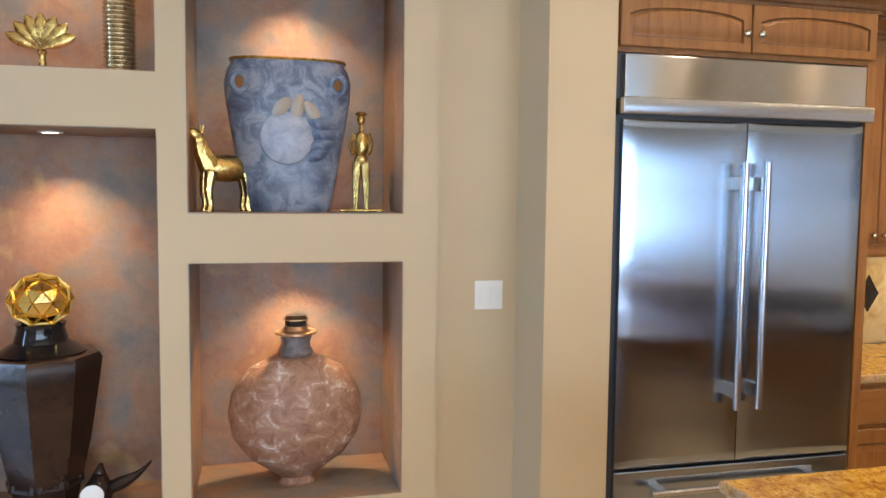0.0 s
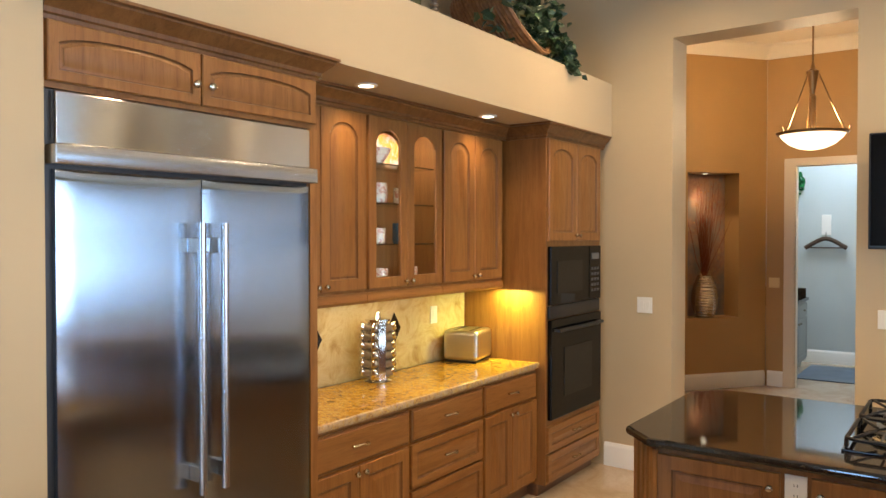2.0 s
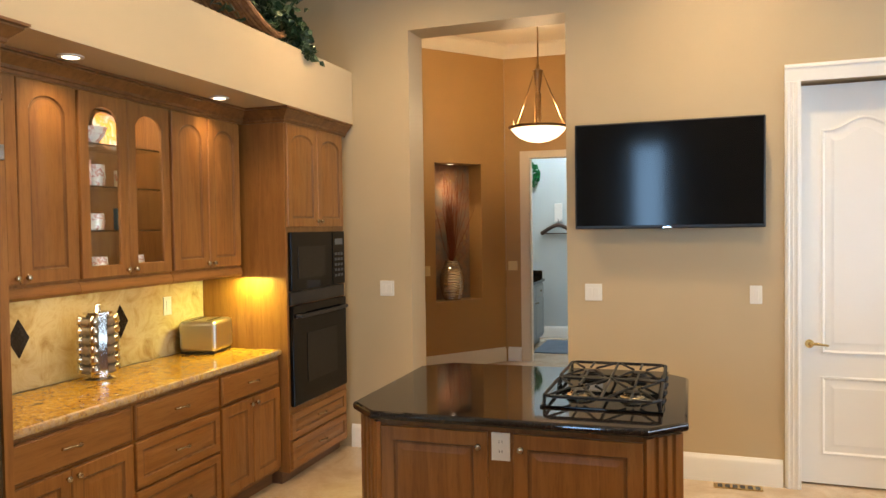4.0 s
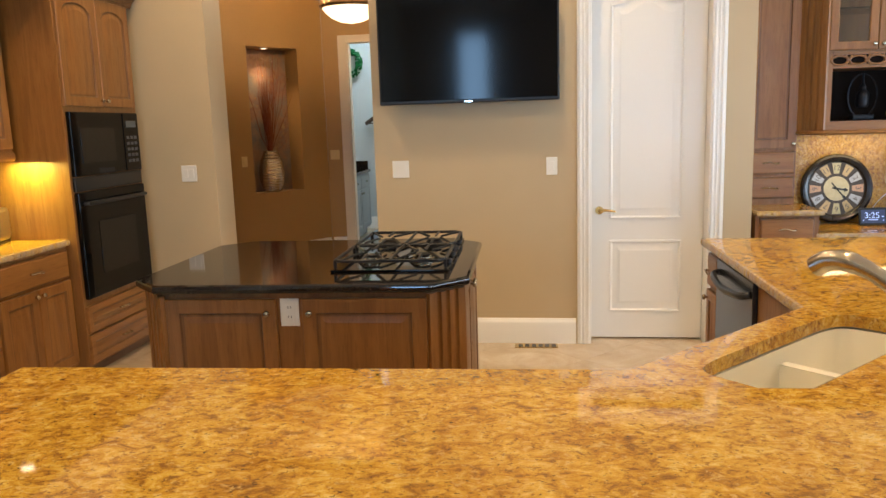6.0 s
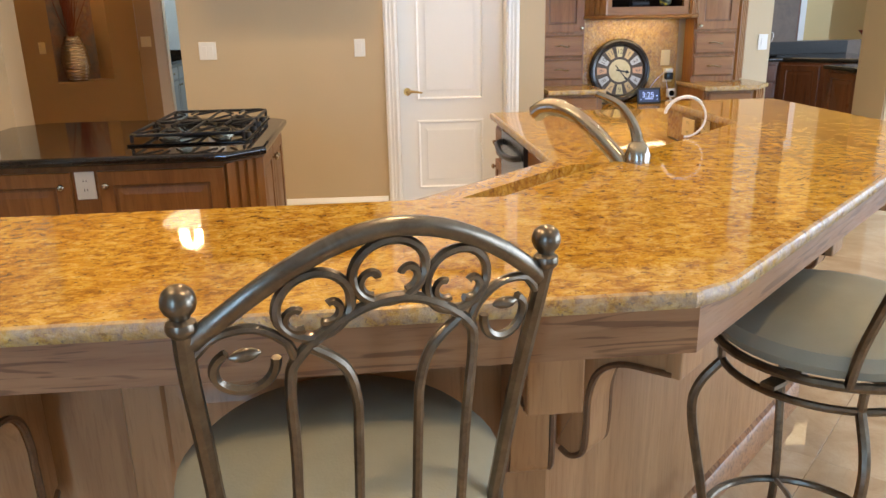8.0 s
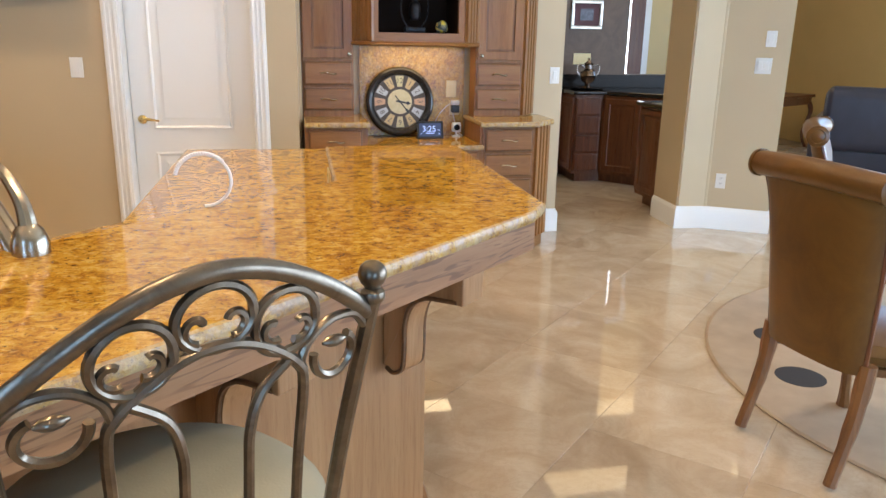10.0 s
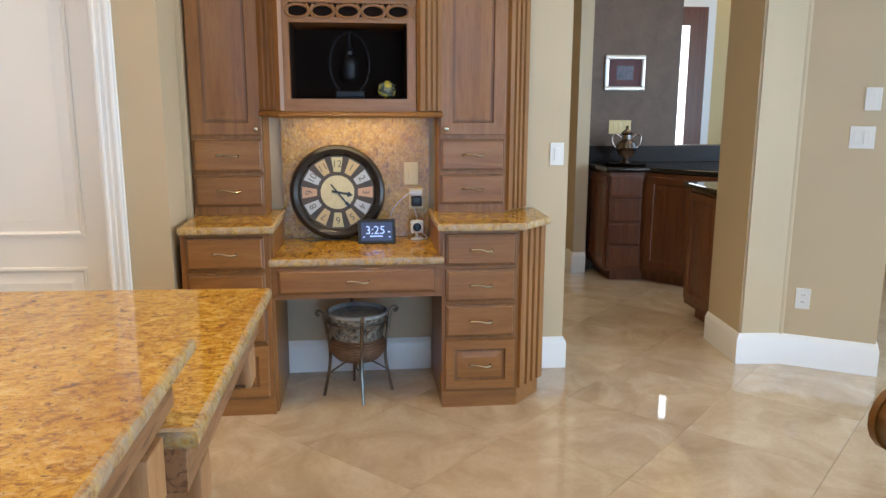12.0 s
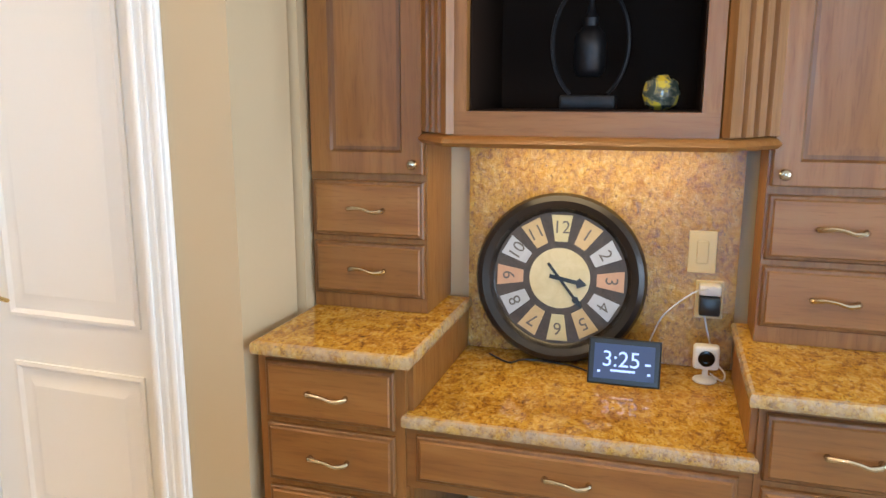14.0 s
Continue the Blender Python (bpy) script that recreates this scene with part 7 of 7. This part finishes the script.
part("tray", lathe(B(), [(0.13, 0.0), (0.19, 0.004), (0.205, 0.016), (0.195, 0.014), (0.12, 0.008)], 30), SILVER, ur)
part("body", lathe(B(), [(0.06, 0.008), (0.065, 0.02), (0.025, 0.045), (0.03, 0.06), (0.08, 0.10), (0.10, 0.16), (0.085, 0.21), (0.045, 0.24), (0.04, 0.28), (0.06, 0.30), (0.03, 0.32), (0.012, 0.34), (0.016, 0.36), (0.004, 0.37)], 26), SILVER, ur)
for s in (-1, 1):
    part("handle", tube(B(), smooth_path([(0, s * 0.085, 0.14), (0, s * 0.135, 0.20), (0, s * 0.14, 0.27), (0, s * 0.10, 0.29), (0, s * 0.055, 0.255)], 4), 0.007, 7), SILVER, ur)
pc = thing("framed_picture", "small silver framed picture with a burgundy mount", "picture", pose(9.198, -4.30, 1.575, 0, 0, -90))
for a in ((0, 0, 0.36, 0.035), (0, 0.265, 0.36, 0.30), (0, 0.035, 0.035, 0.265), (0.325, 0.035, 0.36, 0.265)):
    part("frame", boxed(a[0], -0.022, a[1], a[2], -0.001, a[3], 0.005), material("silver_leaf", None, 0.3, 0.8, (0.62, 0.58, 0.52)), pc)
part("mount", boxed(0.035, -0.010, 0.035, 0.325, -0.002, 0.265), material("burgundy_card", None, 0.7, 0, (0.11, 0.045, 0.05)), pc)
part("image", boxed(0.105, -0.012, 0.09, 0.255, -0.0102, 0.21), mottled("dusk_print", [(0.35, (0.02, 0.02, 0.035)), (0.65, (0.10, 0.09, 0.13))], 20, 0.3, 0, 0.0), pc)
wall_plate(pose(9.198, -4.46, 1.26, 0, 0, W), 0.20, 0.118, "switch", IVORY, 3)
for z in (1.51, 1.385):
    wall_plate(pose(10.989, -6.03, z, 0, 0, W), 0.12, 0.075, "switch", IVORY)
dl = thing("door_2", "cherry door with a tall bright glass light in a white frame", "door", pose(10.98, -5.37, 0, 0, 0, -90) @ Matrix.Diagonal((0.80, 1, 1, 1)), kind="structure")
bm = boxed(0, -0.05, 0, 0.16, -0.001, 2.5)
box(bm, 0.55, -0.05, 0, 0.8, -0.001, 2.5)
box(bm, 0.16, -0.05, 2.3, 0.55, -0.001, 2.5)
box(bm, 0.16, -0.05, 0, 0.55, -0.001, 0.4)
part("leaf", bm, CHERRY, dl)
# emission in the pane stands in for daylight behind the door
part("pane", boxed(0.16, -0.03, 0.4, 0.55, -0.015, 2.3), glow("daylight_glass", (0.85, 0.93, 1.0), 7.0), dl, "frosted glass glowing to stand for daylight")
bm = boxed(-0.12, -0.03, 0, -0.001, -0.001, 2.5005)
box(bm, 0.801, -0.03, 0, 0.92, -0.001, 2.5005)
box(bm, -0.12, -0.03, 2.501, 0.92, -0.001, 2.62)
part("frame", bm, WHITE, dl)
rb = thing("red_bowl", "red glazed bowl on the pass-through sill", "bowl", pose(9.25, -5.95, 1.102))
part("bowl", lathe(B(), [(0.06, 0), (0.10, 0.03), (0.16, 0.10), (0.15, 0.10), (0.02, 0.02)], 24), material("red_glaze", None, 0.15, 0, (0.25, 0.03, 0.02)), rb)
# added warm fill without a fixture, brightens the room behind the pass-through
lamp("bar_room_fill", "AREA", pose(10.2, -5.6, 3.9), 60, (1.0, 0.76, 0.40), 3.0, 2.6)
lamp("bar_can_lamp", "SPOT", pose(8.4, -4.4, 3.98), 45, WARM, 0.06, spot=90)
lamp("hall_can_lamp", "SPOT", pose(8.0, -2.9, 3.98), 105, (1.0, 0.85, 0.66), 0.06, spot=110)

# ---- living room ----
so = thing("sofa", "dark blue grey leather sofa with a rounded back", "sofa", pose(8.35, -7.9, 0, 0, 0, -42) @ Matrix.Diagonal((1, 0.75, 1.12, 1)))
NAVY = fabric("navy_leather", (0.045, 0.045, 0.065), 0.3, 60)
part("base", boxed(-0.45, -1.0, 0.08, 0.45, 1.0, 0.42, 0.05, 3), NAVY, so)
part("back", boxed(-0.55, -1.0, 0.30, -0.25, 1.0, 0.92, 0.11, 4), NAVY, so)
for y in (-1.12, 0.92):
    part("arm", boxed(-0.5, y, 0.08, 0.45, y + 0.22, 0.62, 0.08, 4), NAVY, so)
for y in (-0.95, 0.0):
    part("seat_cushion", boxed(-0.25, y, 0.40, 0.46, y + 0.93, 0.54, 0.05, 3), NAVY, so)
ct = thing("console_table", "dark wooden console table with curved legs", "table", pose(10.9, -8.2, 0, 0, 0, 30))
part("top", boxed(-0.25, -0.55, 0.72, 0.25, 0.55, 0.76, 0.01), CHERRY, ct)
part("apron", boxed(-0.22, -0.5, 0.62, 0.22, 0.5, 0.72), CHERRY, ct)
for sx in (-1, 1):
    for sy in (-1, 1):
        part("leg", tube(B(), smooth_path([(sx * 0.2, sy * 0.47, 0.66), (sx * 0.23, sy * 0.5, 0.5), (sx * 0.17, sy * 0.44, 0.2), (sx * 0.22, sy * 0.5, 0.0)], 4), [0.035, 0.036, 0.036, 0.034, 0.03, 0.026, 0.024, 0.022, 0.02, 0.02, 0.02, 0.022, 0.024], 8), CHERRY, ct)

# ---- floor tiles ----
TS = 0.61
tb = B()
rings(tb, [[(x * s, y * s, z) for x, y in ((-1, -1), (1, -1), (1, 1), (-1, 1))] for s, z in ((0.5 * TS - 0.0008, -0.008), (0.5 * TS - 0.0008, -0.0003), (0.5 * TS - 0.0011, 0.0))])
TILE = finish(tb, "tile", MARBLE)
bpy.data.objects["floor"]["label"] = "polished cream marble floor laid diagonally"
spare = []
for i in range(-32, 33):
    for j in range(-32, 33):
        x, y = 3.2 + (i - j) * TS * c45, -1.5 + (i + j) * TS * c45
        if not (-3.3 < x < 12.9 and -8.8 < y < 4.3):
            continue
        near = 0.3 < x < 8.8 and -5.0 < y < 1.9
        if near:
            ob = new("tile", TILE)
            ob.parent = bpy.data.objects["floor"]
            ob.matrix_local = pose(x, y, 0, 0, 0, 45)
        else:
            spare.append((x, y))
bm = B()
hf = TS * c45 - 0.0013
for x, y in spare:
    vs = [bm.verts.new(p) for p in ((x - hf, y, 0), (x, y - hf, 0), (x + hf, y, 0), (x, y + hf, 0))]
    bm.faces.new(vs)
ob = part("floor_tiles", bm, MARBLE, bpy.data.objects["floor"])
tagged(ob, kind="stuff")
